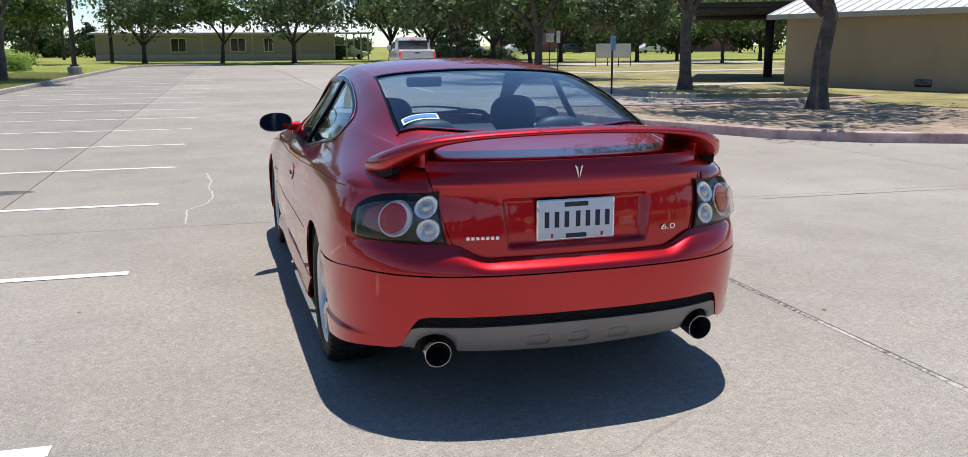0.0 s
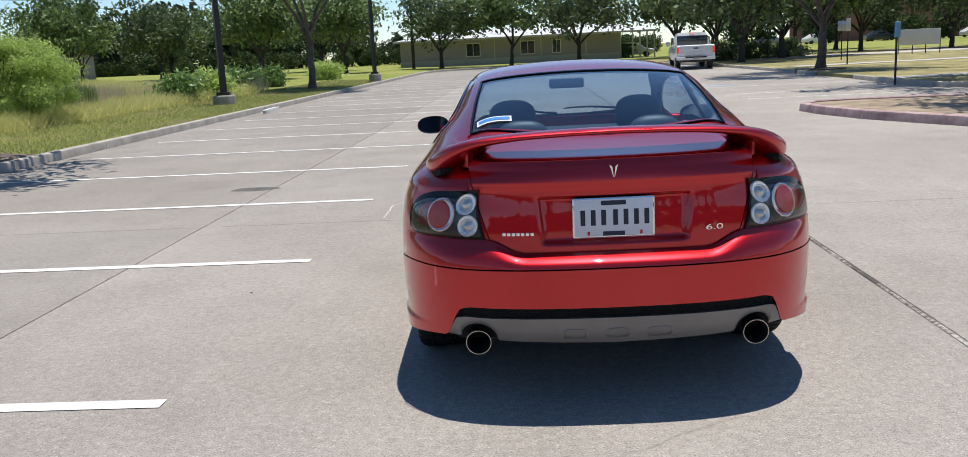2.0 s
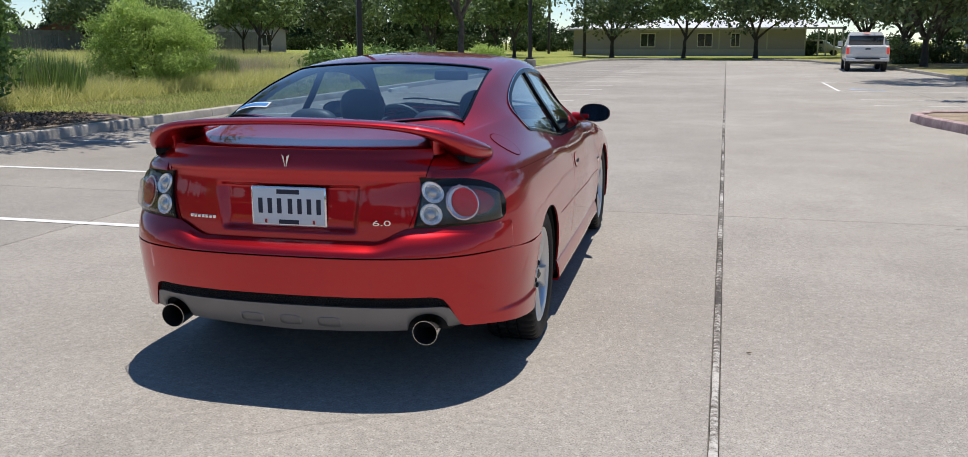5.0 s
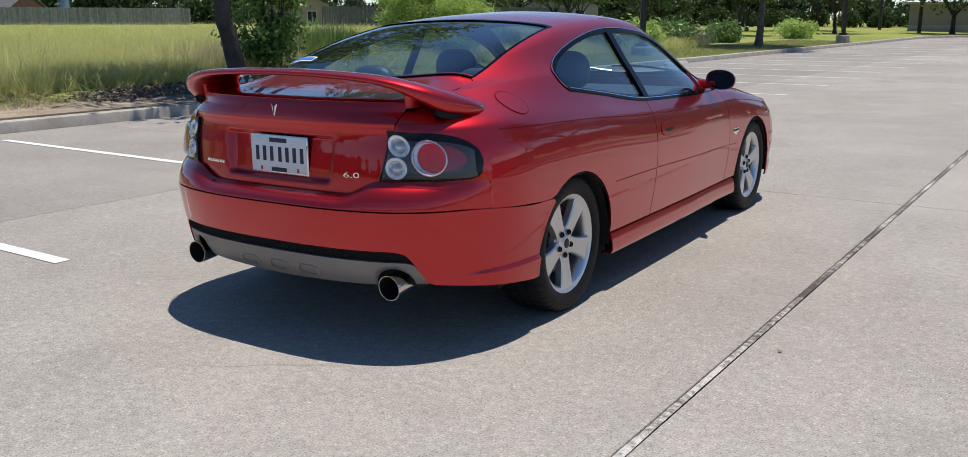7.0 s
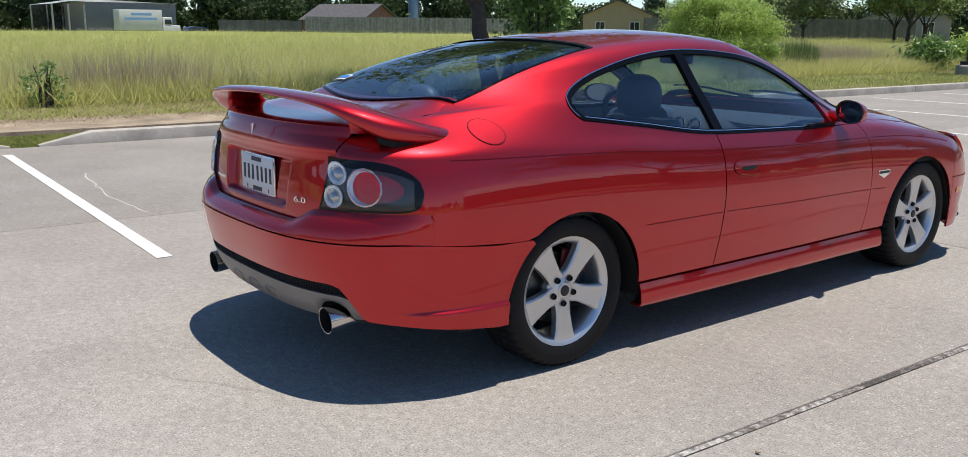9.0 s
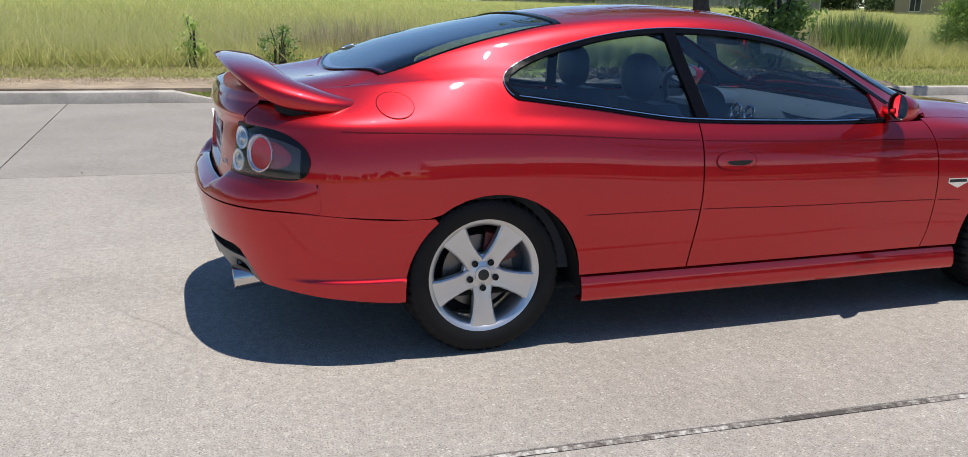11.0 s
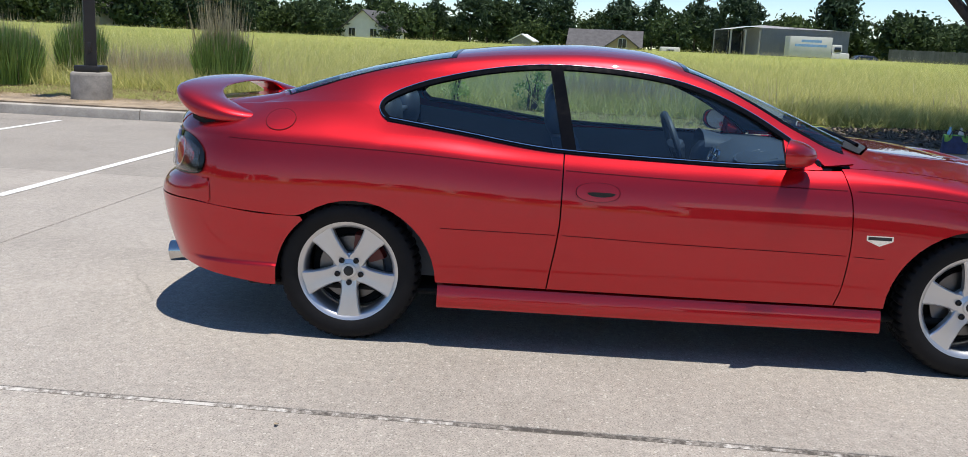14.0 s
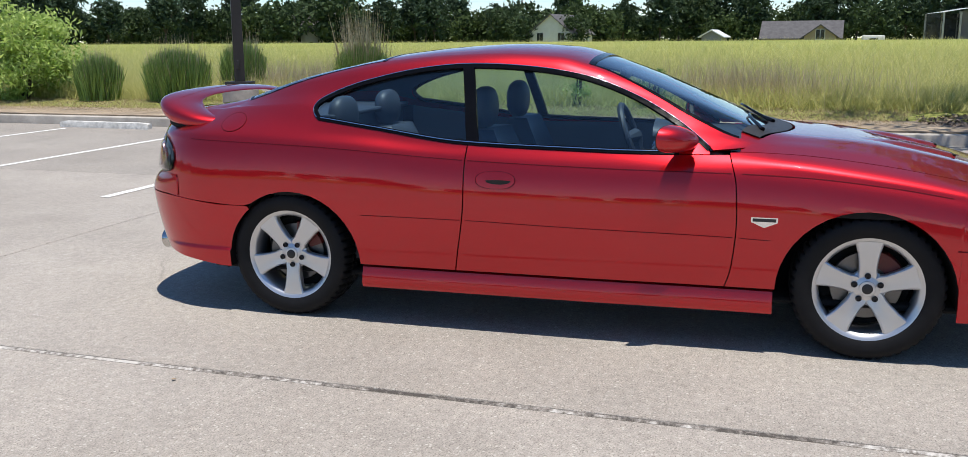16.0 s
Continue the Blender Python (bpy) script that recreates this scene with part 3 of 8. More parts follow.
# trees near the lot
tree("oak_tree", "young oak beside the kerb, forked dark trunk, in mulch", 11, 6.6, 3.0, 1.75, 0.165, 9000, 0.13, LEAF_OAK_B, BARK_DARK, stand(-9.6, 7.3, z=0.2), (-0.30, -0.20), 80, 0.42, 4)
tree("oak_tree", "leafy oak on the grass strip behind the kerb", 12, 7.2, 3.0, 2.4, 0.16, 9000, 0.16, LEAF_OAK_B, BARK, stand(-9.9, 36.2), (0.1, 0.0), 70, 0.45, 5)
tree("oak_tree", "oak in the red-kerbed island, leaning grey trunk", 14, 7.5, 3.4, 2.3, 0.19, 8000, 0.14, LEAF_OAK, BARK, stand(10.6, 12.6, 0.2, z=0.12), (0.25, 0.1), 80, 0.45, 4)
tree("oak_tree", "oak on the lawn, straight grey trunk", 15, 7.5, 3.6, 2.6, 0.19, 8000, 0.15, LEAF_OAK, BARK, stand(11.9, 21.0, 1.0, z=0.11), (0.1, 0.0), 80, 0.45, 5)
tree("oak_tree", "oak on the lawn near the kerb, mulched foot", 16, 7.4, 3.8, 2.0, 0.19, 9500, 0.17, LEAF_OAK, BARK, stand(11.2, 32.8, 0.4, z=0.11), (0.1, 0.0), 80, 0.5, 5)

# far trees share a few shapes
oak_a = tree("oak_tree", "round-crowned dark green oak", 21, 6.6, 3.9, 1.7, 0.20, 7000, 0.23, LEAF_OAK, BARK_DARK, stand(4.05, 75.5), (0, 0), 95, 0.55, 6, group="far trees", under=-0.6, drop=0.06)
oak_b = tree("oak_tree", "spreading oak with mid green crown", 22, 6.8, 3.4, 1.8, 0.17, 6500, 0.23, LEAF_OAK_B, BARK_DARK, stand(-1.75, 75.5), (0.1, 0), 80, 0.55, 5, group="far trees", under=-0.6, drop=0.06)
pine_a = tree("pine_tree", "tall dark pine at the field's edge", 23, 11.0, 2.7, 3.2, 0.20, 1800, 0.54, LEAF_PINE, BARK_DARK, stand(-158, -60), (0, 0), 90, 0.6, 7, group="far trees", under=-0.9, drop=-0.02)
wood_a = tree("tree", "dense woodland tree, dark green", 24, 8.5, 4.0, 1.0, 0.20, 1700, 0.58, LEAF_WOODS, BARK_DARK, stand(-45, 112), (0, 0), 90, 0.75, 6, group="far trees", under=-1.0, drop=-0.02)
wood_b = tree("tree", "dense woodland tree, mid green", 25, 7.0, 3.6, 0.6, 0.18, 1700, 0.56, LEAF_WOODS_B, BARK_DARK, stand(-38, 116), (0.2, 0), 70, 0.8, 6, group="far trees", under=-1.0, drop=-0.04)
spots = [(oak_a, -7.95, 77.5, 0.5, 0.95), (oak_b, -33.9, 62.5, 0.3, 0.9), (oak_a, -29.3, 67.9, 1.3, 0.85), (oak_b, -18.2, 57.9, 2.3, 0.85),
         (oak_a, -56.3, 71.3, 0.8, 0.95), (oak_b, -39.5, 70.2, 1.9, 0.75), (oak_b, -36.5, 69.3, 0.1, 0.75), (oak_a, -29.8, 71.3, 2.7, 0.75), (oak_a, -45.9, 66.9, 0.9, 0.75), (oak_b, -24, 76.7, 0.4, 0.9), (oak_a, -20, 84, 1.4, 1.0), (oak_b, -15, 70, 2.1, 0.9),
         (oak_a, 12.0, 50.0, 0.6, 1.0), (oak_b, 12.8, 61, 1.6, 1.05), (oak_a, 15.6, 55, 2.6, 1.0), (oak_b, 15.6, 65, 0.2, 1.1), (oak_a, 12.5, 77, 1.2, 1.1), (oak_b, 18.5, 56, 2.2, 0.95),
         (oak_a, 24.4, 66.3, 3.0, 0.95), (oak_a, 30, 64, 0.4, 0.95), (oak_b, 35, 67, 1.4, 0.95), (oak_a, 41, 64, 2.4, 0.9), (oak_b, 22, 75, 0.9, 1.1), (oak_a, 46, 60, 1.9, 0.9), (oak_b, 33, 56, 1.1, 0.8), (oak_a, 38, 50, 0.3, 0.9), (oak_b, 27, 80, 0.6, 1.1), (oak_a, 17, 84, 2.0, 1.0)]
for src, x, y, turn, s in spots:
    copy_thing(src, stand(x, y, turn, s))
rng = random.Random(5)
# the woods round the field and beyond the lot; the southern arc is added unseen
for k in range(330):
    deg = (20 + 360 * k / 330 + rng.uniform(-0.7, 0.7)) % 360
    a = math.radians(deg)
    west = 148 < deg < 240
    far = 148 + (k % 3) * 9 + rng.uniform(-7, 7)
    s = rng.uniform(0.8, 1.15)
    if not west:
        # unseen southern trees stay dense to fill the boot lid's reflection
        if k % 2 and not (95 < deg < 148 or 240 < deg < 325):
            continue
        if 78 < deg <= 148:
            far, s = 112 + rng.uniform(-5, 16), rng.uniform(0.26, 0.45) if deg < 101 else rng.uniform(0.45, 0.72)
        elif deg < 78 or deg > 340:
            far, s = 128 + rng.uniform(-10, 20), rng.uniform(0.5, 0.8)
    src = rng.choice([pine_a, pine_a, wood_a, wood_b, wood_a] if west else [wood_a, wood_b, wood_a, pine_a])
    copy_thing(src, stand(far * math.cos(a), 10 + far * math.sin(a), rng.uniform(0, 6.28), s * (rng.uniform(0.72, 1.0) if west else 1.0), z=0.1))
for k in range(40):
    # low growth under the northern woods
    a = math.radians(82 + 68 * k / 39 + rng.uniform(-0.5, 0.5))
    far = 104 + rng.uniform(-3, 5)
    copy_thing(wood_b, stand(far * math.cos(a), 10 + far * math.sin(a), rng.uniform(0, 6.28), rng.uniform(0.28, 0.42), z=0.05))
for k in range(96):
    # the dense back of the western woods
    a = math.radians(146 + 96 * k / 95 + rng.uniform(-0.3, 0.3))
    far = 180 + rng.uniform(-4, 10)
    copy_thing(rng.choice([wood_a, wood_a, wood_b]), stand(far * math.cos(a), 10 + far * math.sin(a), rng.uniform(0, 6.28), rng.uniform(0.55, 0.95), z=0.1))


for x, y, s in ((-128, -25.6, 0.52), (-128, -33.0, 0.5), (-124, -62, 0.6), (-124.5, -71, 0.6)):
    copy_thing(wood_a, stand(x, y, x, s))


def bush(name, label, seed, at, rx, ry, h, leaves, leaf_size, leaf_mat, clumps=40, spread=0.16, long=2.2, stems=9):
    r = np.random.default_rng(seed)
    thing = empty(name, label, "shrub")
    bm = bmesh.new()
    for k in range(stems):
        a = r.uniform(0, 6.28)
        e = Vector((math.cos(a) * rx * r.uniform(0.2, 0.7), math.sin(a) * ry * r.uniform(0.2, 0.7), h * r.uniform(0.55, 0.9)))
        tube(bm, [(0.1 * math.cos(a), 0.1 * math.sin(a), -0.05), e * 0.5 + Vector((0, 0, 0.1)), e], [0.022, 0.015, 0.005], 5)
    part("stem", bm, BARK_DARK, thing)
    p, c = crown_points(r, leaves, rx, ry, h * 0.5, h * 0.50, clumps, spread, -1.0)
    p[:, 2] = np.maximum(p[:, 2], 0.02)
    soup("foliage", leaf_quads(r, p, leaf_size, long, 0.1), 4, leaf_mat, thing)
    thing.matrix_basis = at
    return thing


bush("willow_bush", "large bright green willow bush in the grass", 31, stand(-12.8, 16.7), 1.25, 1.25, 2.4, 60000, 0.028, LEAF_WILLOW, 110, 0.17, 3.4, 16)
bush("shrub", "slender dark green shrub behind the kerb tree", 32, stand(-11.4, 9.8), 0.62, 0.62, 3.0, 6500, 0.07, LEAF_SHRUB, 36, 0.17, 2.0)
bush("willow_bush", "bushy green shrub at the field's edge", 33, stand(-11.2, -13.2), 1.0, 1.0, 2.0, 11000, 0.055, LEAF_WILLOW, 50, 0.18, 2.6, 12)
bush("shrub", "small leafy weed in the verge", 34, stand(-11.5, -1.0), 0.16, 0.16, 0.85, 300, 0.045, LEAF_WILLOW, 10, 0.07, 1.8, 4)
bush("shrub", "small grey-green weed in the verge", 35, stand(-11.4, 0.33), 0.26, 0.26, 0.70, 520, 0.034, LEAF_SHRUB, 14, 0.08, 2.2, 8)
for k, (x, y, s, h) in enumerate([(-11.9, 25.8, 0.55, 0.95), (-11.7, 28.2, 0.5, 0.9), (-12.6, 33.5, 0.6, 1.0), (-13.4, 19.5, 0.4, 0.7), (-13.2, 41, 0.6, 0.8), (-12.4, 51, 0.7, 0.9)]):
    bush("shrub", "green weedy shrub in the tall grass", 40 + k, stand(x, y), s, s, h, 4200, 0.075, LEAF_WILLOW if k % 2 else LEAF_SHRUB, 26, 0.22, 2.4)


def reeds(label, seed, at, r, n, h, dry=0.06, width=0.014, tall=1.28):
    """A clump of upright narrow blades with some dry plumes."""
    g = np.random.default_rng(seed)
    thing = empty("reed_clump", label, "reeds")
    for nm, m, cnt, hh, w in (("foliage", REED, n, h, width), ("dry_growth", REED_DRY, int(n * dry), h * tall, width * 0.35)):
        a, d = g.uniform(0, 6.28, cnt), r * np.sqrt(g.uniform(0, 1, cnt))
        b = np.stack([d * np.cos(a), d * np.sin(a), np.zeros(cnt)], 1)
        hgt = hh * g.uniform(0.55, 1.0, cnt) * (1 - 0.25 * (d / r) ** 2)
        tip = b + np.stack([g.normal(size=cnt) * 0.055 * hh + 0.16 * d * np.cos(a), g.normal(size=cnt) * 0.055 * hh + 0.16 * d * np.sin(a), hgt], 1)
        mid = b * 0.5 + tip * 0.5 + np.stack([np.zeros(cnt), np.zeros(cnt), 0.07 * hgt], 1)
        t = g.uniform(0, 6.28, cnt)
        s = np.stack([np.cos(t), np.sin(t), np.zeros(cnt)], 1) * w
        soup(nm, np.stack([b - s, b + s, mid + s * 0.8, tip, mid - s * 0.8], 1), 5, m, thing)
    thing.matrix_basis = at


reeds("tall green reed clump with dry plumes", 51, stand(-12.2, -5.6), 0.44, 6500, 1.25, 0.07, tall=1.75)
reeds("green reed clump at the field's edge", 52, stand(-11.4, -9.4), 0.55, 5200, 1.15, 0.06, tall=1.35)
reeds("low green reed clump", 53, stand(-11.2, -11.2), 0.40, 3200, 1.05, 0.06, tall=1.3)
reeds("green reed clump behind a lamp post", 54, stand(-12.6, -8.6), 0.38, 3600, 1.3, 0.06, tall=1.4)
reeds("green reed clump beside the willow bush", 55, stand(-12.6, 12.6), 0.9, 1800, 1.2)
reeds("green reed clump in dry grass", 56, stand(-13.0, 20.6), 0.6, 1300, 1.1)


def blades(name, label, seed, n, spot, hlo, hhi, width, material, lean=0.25):
    """Loose grass: n narrow blades at the places that spot() gives."""
    g = np.random.default_rng(seed)
    b = spot(g, n)
    m = len(b)
    h = g.uniform(hlo, hhi, m)
    t = g.uniform(0, 6.28, m)
    s = np.stack([np.cos(t), np.sin(t), np.zeros(m)], 1) * (width * g.uniform(0.6, 1.3, m))[:, None]
    tip = b + np.stack([g.normal(size=m) * lean * h, g.normal(size=m) * lean * h, h], 1)
    ob = soup(name, np.stack([b - s, b + s, tip], 1), 3, material)
    return tagged(ob, label, "grass", kind="stuff")


def field_spot(g, n):
    d = 11.5 / (1 - g.uniform(0, 0.905, n))          # distance west of the lot's edge, thinning out
    x = -d + g.normal(size=n) * 0.25
    span = 12 + d * 1.15
    y = 8 + g.uniform(-1, 1, n) * span + (d - 12) * 0.35
    keep = ~((x > -13.2) & (np.hypot(x + 12.8, y - 16.7) < 1.1))
    x, y = x[keep], y[keep]
    z = 0.125 + np.minimum(KX - x, 3.0) * 0.03 + np.maximum(0, np.minimum(-x - 14, 86) * 0.0105) * np.clip((104 + x) / 4, 0, 1)
    return np.stack([x, y, z], 1)


def verge_spot(g, n, y0, y1):
    x = KX - 0.05 - g.uniform(0, 3.3, n)
    y = g.uniform(y0, y1, n)
    keep = ~((y > 4) & (y < 11) & (np.hypot((x + 9.8) / 2.4, (y - 7.4) / 3.2) < 1))
    x, y = x[keep], y[keep]
    return np.stack([x, y, 0.125 + np.minimum(KX - x, 3.0) * 0.03], 1)


blades("tall_grass", "tall unmown grass, green turning yellow, over the field", 61, 460000, field_spot, 0.22, 0.52, 0.008, BLADES, 0.7)
blades("dry_grass", "pale dry seed heads standing in the field", 62, 1800, field_spot, 0.5, 0.75, 0.007, SEED, 0.3)


def straw_spot(g, n):
    c = np.array([(-13.4, 20.5), (-14.2, 24.5), (-13.2, 29.0), (-13.0, 10.8), (-12.6, 34.5), (-13.0, -7.2), (-12.4, 1.9)])
    p = c[g.integers(0, len(c), n)] + g.normal(size=(n, 2)) * np.array([0.55, 1.0])
    p = p[p[:, 0] < -11.8]
    return np.stack([p[:, 0], p[:, 1], np.full(len(p), 0.21)], 1)


blades("straw_patch", "pale pinkish straw stalks standing in patches", 64, 15000, straw_spot, 0.45, 0.95, 0.008, REED_DRY, 0.22)
blades("mown_grass", "short mown grass strip behind the kerb", 63, 60000, lambda g, n: verge_spot(g, n, 8, 48), 0.03, 0.085, 0.006, LAWN, 0.7)
blades("dry_mown_grass", "short dry brown grass strip behind the kerb", 65, 60000, lambda g, n: verge_spot(g, n, -18, 9), 0.02, 0.06, 0.006, LAWN_DRY, 1.2)

# ---- lamp posts ----
def lamp_post(x, y, z, base_h=0.545, base_r=0.335, height=7.6):
    p = empty("lamp_post", "dark bronze steel lamp post on a round concrete base", "lamp post", "lamp posts in the lot")
    bm = bmesh.new()
    lathe(bm, [(base_r, -0.2), (base_r, base_h - 0.06), (base_r - 0.01, base_h - 0.02), (base_r - 0.035, base_h), (0.0, base_h)], 28)
    part("base", bm, POLE_BASE, p, "stained concrete base")
    bm = bmesh.new()
    box(bm, (-0.20, -0.20, base_h), (0.20, 0.20, base_h + 0.10), 0.012)
    part("base_cover", bm, BRONZE, p)
    bm = bmesh.new()
    tube(bm, [(0, 0, base_h + 0.05), (0, 0, height)], [0.125, 0.095], 4)
    part("shaft", bm, BRONZE, p, flat=True)
    bm = bmesh.new()
    box(bm, (0.068, -0.05, base_h + 0.31), (0.10, 0.05, base_h + 0.47), 0.008)
    part("hand_hole_cover", bm, BRONZE, p)
    bm = bmesh.new()
    box(bm, (0.1, -0.18, height - 0.15), (0.75, 0.18, height + 0.02), 0.03)
    part("lamp_head", bm, BRONZE, p)
    p.matrix_basis = pose(x, y, z, 0, 0, 8)
    return p


lamp_post(-10.1, 24.8, 0.17, 0.30, 0.36)
lamp_post(-8.62, 45.5, 0.12, 0.42)
lamp_post(-9.5, -6.75, 0.15, 0.46, 0.315)


def utility_pole(x, y, h=10.5):
    p = empty("utility_pole", "dark wooden utility pole with a crossarm", "utility pole", "utility poles")
    bm = bmesh.new()
    tube(bm, [(0, 0, -0.2), (0.03, 0, h * 0.5), (0, 0, h)], [0.16, 0.14, 0.11], 9)
    part("shaft", bm, BARK_DARK, p)
    bm = bmesh.new()
    box(bm, (-1.1, -0.06, h - 0.9), (1.1, 0.06, h - 0.76), 0.01)
    part("crossarm", bm, BARK_DARK, p)
    p.matrix_basis = pose(x, y, 0.1, 0, 0, 12)


utility_pole(-10.75, 80.0)
utility_pole(-17.0, 96.0)
for k in range(3):
    bm = bmesh.new()
    z = 8.6 + 0.9 * k
    tube(bm, [(-60 + 150 * i / 30, 94 - 9 * i / 30, z - 1.0 * math.sin(math.pi * ((i / 30 * 3) % 1))) for i in range(31)], 0.02, 4)
    tagged(part("power_line", bm, BRONZE), "thin dark overhead power line", "cable", "power lines")


# ---- low buildings ----
def window_unit(parent, x, z, w, h, y, name="window"):
    bm = bmesh.new()
    box(bm, (x - 0.05, y - 0.05, z - 0.05), (x + w + 0.05, y + 0.05, z + h + 0.05), 0.01)
    fr = part(name, bm, WALL_WHITE, parent, "white framed window")
    for i in range(2):
        bm = bmesh.new()
        box(bm, (x + i * w / 2 + 0.03, y - 0.065, z + 0.04), (x + (i + 1) * w / 2 - 0.03, y - 0.045, z + h - 0.04))
        part("pane", bm, DARK_GLASS, fr, "dark window pane")
    return fr


def low_building():
    b = empty("office_building", "long low taupe building with a white metal roof", "building")
    x0, x1, y0, y1, h = -13.0, 8.8, 88.0, 98.0, 2.75
    bm = bmesh.new()
    box(bm, (x0, y0, 0.0), (x1, y1, h))
    part("wall", bm, SIDING, b, flat=True)
    bm = bmesh.new()
    box(bm, (x0 - 0.03, y0 - 0.05, 0.0), (x1 + 0.03, y0 + 0.02, 0.75))
    part("skirting", bm, TRIM_PALE, b, "slightly paler lower wall", flat=True)
    bm = bmesh.new()
    e = [bm.verts.new(v) for v in ((x0 - 0.5, y0 - 0.9, h), (x1 + 3.4, y0 - 0.9, h), (x1 + 3.4, y1 + 0.5, h), (x0 - 0.5, y1 + 0.5, h), (x0 + 4, (y0 + y1) / 2, h + 0.9), (x1 - 0.5, (y0 + y1) / 2, h + 0.9))]
    for f in ((0, 1, 5, 4), (1, 2, 5), (2, 3, 4, 5), (3, 0, 4)):
        bm.faces.new([e[i] for i in f])
    bm.faces.new([e[i] for i in (3, 2, 1, 0)])
    roof = part("roof", bm, ROOF_METAL, b, flat=True)
    bm = bmesh.new()
    box(bm, (x0 - 0.52, y0 - 0.95, h - 0.16), (x1 + 3.42, y0 - 0.87, h + 0.02))
    part("fascia", bm, TRIM_PALE, roof)
    for k in range(30):
        bm = bmesh.new()
        x = x0 + 0.2 + k * 0.73
        tube(bm, [(x, y0 - 0.9, h + 0.03), (min(max(x, x0 + 4), x1 - 0.5), (y0 + y1) / 2, h + 0.93)], 0.02, 4)
        part("roof_seam", bm, ROOF_METAL, roof)
    for x, w in ((-6.4, 1.35), (-1.0, 1.35), (2.1, 0.8)):
        window_unit(b, x, 1.0, w, 1.25, y0)
    for x in (-3.6, 1.0, 5.4, 8.8):
        bm = bmesh.new()
        box(bm, (x - 0.06, y0 - 0.06, 0.0), (x + 0.06, y0 + 0.02, h))
        part("corner_board", bm, TRIM_PALE, b)
    for x in (9.9, 10.6, 11.3, 12.0):
        bm = bmesh.new()
        box(bm, (x - 0.07, y0 - 0.8, 0.0), (x + 0.07, y0 - 0.66, h), 0.01)
        part("porch_post", bm, TRIM_PALE, b)


low_building()


def gable_house(name, label, x, y, w, d, h, rise, turn, wall, roof_mat, windows=2):
    b = empty(name, label, "house")
    bm = bmesh.new()
    v = [bm.verts.new(p) for p in ((-w / 2, -d / 2, 0), (w / 2, -d / 2, 0), (w / 2, d / 2, 0), (-w / 2, d / 2, 0), (-w / 2, -d / 2, h), (w / 2, -d / 2, h), (w / 2, d / 2, h), (-w / 2, d / 2, h), (0, -d / 2, h + rise), (0, d / 2, h + rise))]
    for f in ((0, 1, 5, 8, 4), (2, 3, 7, 9, 6), (1, 2, 6, 5), (3, 0, 4, 7)):
        bm.faces.new([v[i] for i in f])
    part("wall", bm, wall, b, flat=True)
    bm = bmesh.new()
    o, t = 0.4, 0.12
    k = rise / (w / 2)
    for s in (-1, 1):
        a = [(s * (w / 2 + o), -d / 2 - o, h - o * k), (s * (w / 2 + o), d / 2 + o, h - o * k), (0, d / 2 + o, h + rise), (0, -d / 2 - o, h + rise)]
        lo = [bm.verts.new((x_, y_, z_ + 0.02)) for x_, y_, z_ in a]
        hi = [bm.verts.new((x_, y_, z_ + 0.02 + t)) for x_, y_, z_ in a]
        bm.faces.new(hi)
        bm.faces.new(lo[::-1])
        for i in range(4):
            bm.faces.new((lo[i], lo[(i + 1) % 4], hi[(i + 1) % 4], hi[i]))
    bmesh.ops.recalc_face_normals(bm, faces=bm.faces)
    part("roof", bm, roof_mat, b, flat=True)
    for i in range(windows):
        window_unit(b, -w / 2 + w * (i + 0.5) / windows - 0.5, 1.0, 1.0, 1.2, -d / 2)
    b.matrix_basis = pose(x, y, 0.15, 0, 0, turn)
    return b


gable_house("house", "white gabled house far across the field", -131.5, -28.3, 6.5, 9.0, 2.1, 2.6, 82, WALL_WHITE, SHINGLE, 2)
gable_house("house", "pale house with a grey roof among trees", -128.5, -67, 8, 9, 2.8, 2.6, 60, WALL_WHITE, SHINGLE, 2)
gable_house("house", "low house with a dark grey shingle roof", -117.5, 5.2, 6.5, 8.8, 1.25, 1.9, 176, STUCCO, SHINGLE, 1)
gable_house("house", "small dark-roofed gabled house front", -114.5, 7.2, 3.6, 4.0, 1.35, 1.3, 88, STUCCO, SHINGLE, 1)
gable_house("shed", "small shed with a pale metal roof", -120.5, -5.5, 2.6, 3.0, 1.5, 0.7, 80, GREY_METAL, ROOF_METAL, 0)
gable_house("house", "grey-roofed house behind the wooden fence", -108, 56, 9, 9, 2.5, 1.9, 120, BRICK_FAR, SHINGLE, 1)
gable_house("house", "tan house behind the field's trees", -74.5, 72.5, 7.5, 8, 2.9, 1.6, 45, STUCCO, SHINGLE, 2)
gable_house("house", "brick house with a pale door beyond the field", -61.5, 77.5, 8, 8, 2.6, 1.7, 38, BRICK_FAR, SHINGLE, 3)
gable_house("house", "grey-roofed house behind a dark fence", -50, 90, 8, 9, 2.6, 2.0, 30, SIDING, SHINGLE, 2)
gable_house("brick_building", "long red brick building behind the far trees", 70, 163, 10, 46, 8.5, 2.0, 68, BRICK_FAR, SHINGLE, 3)


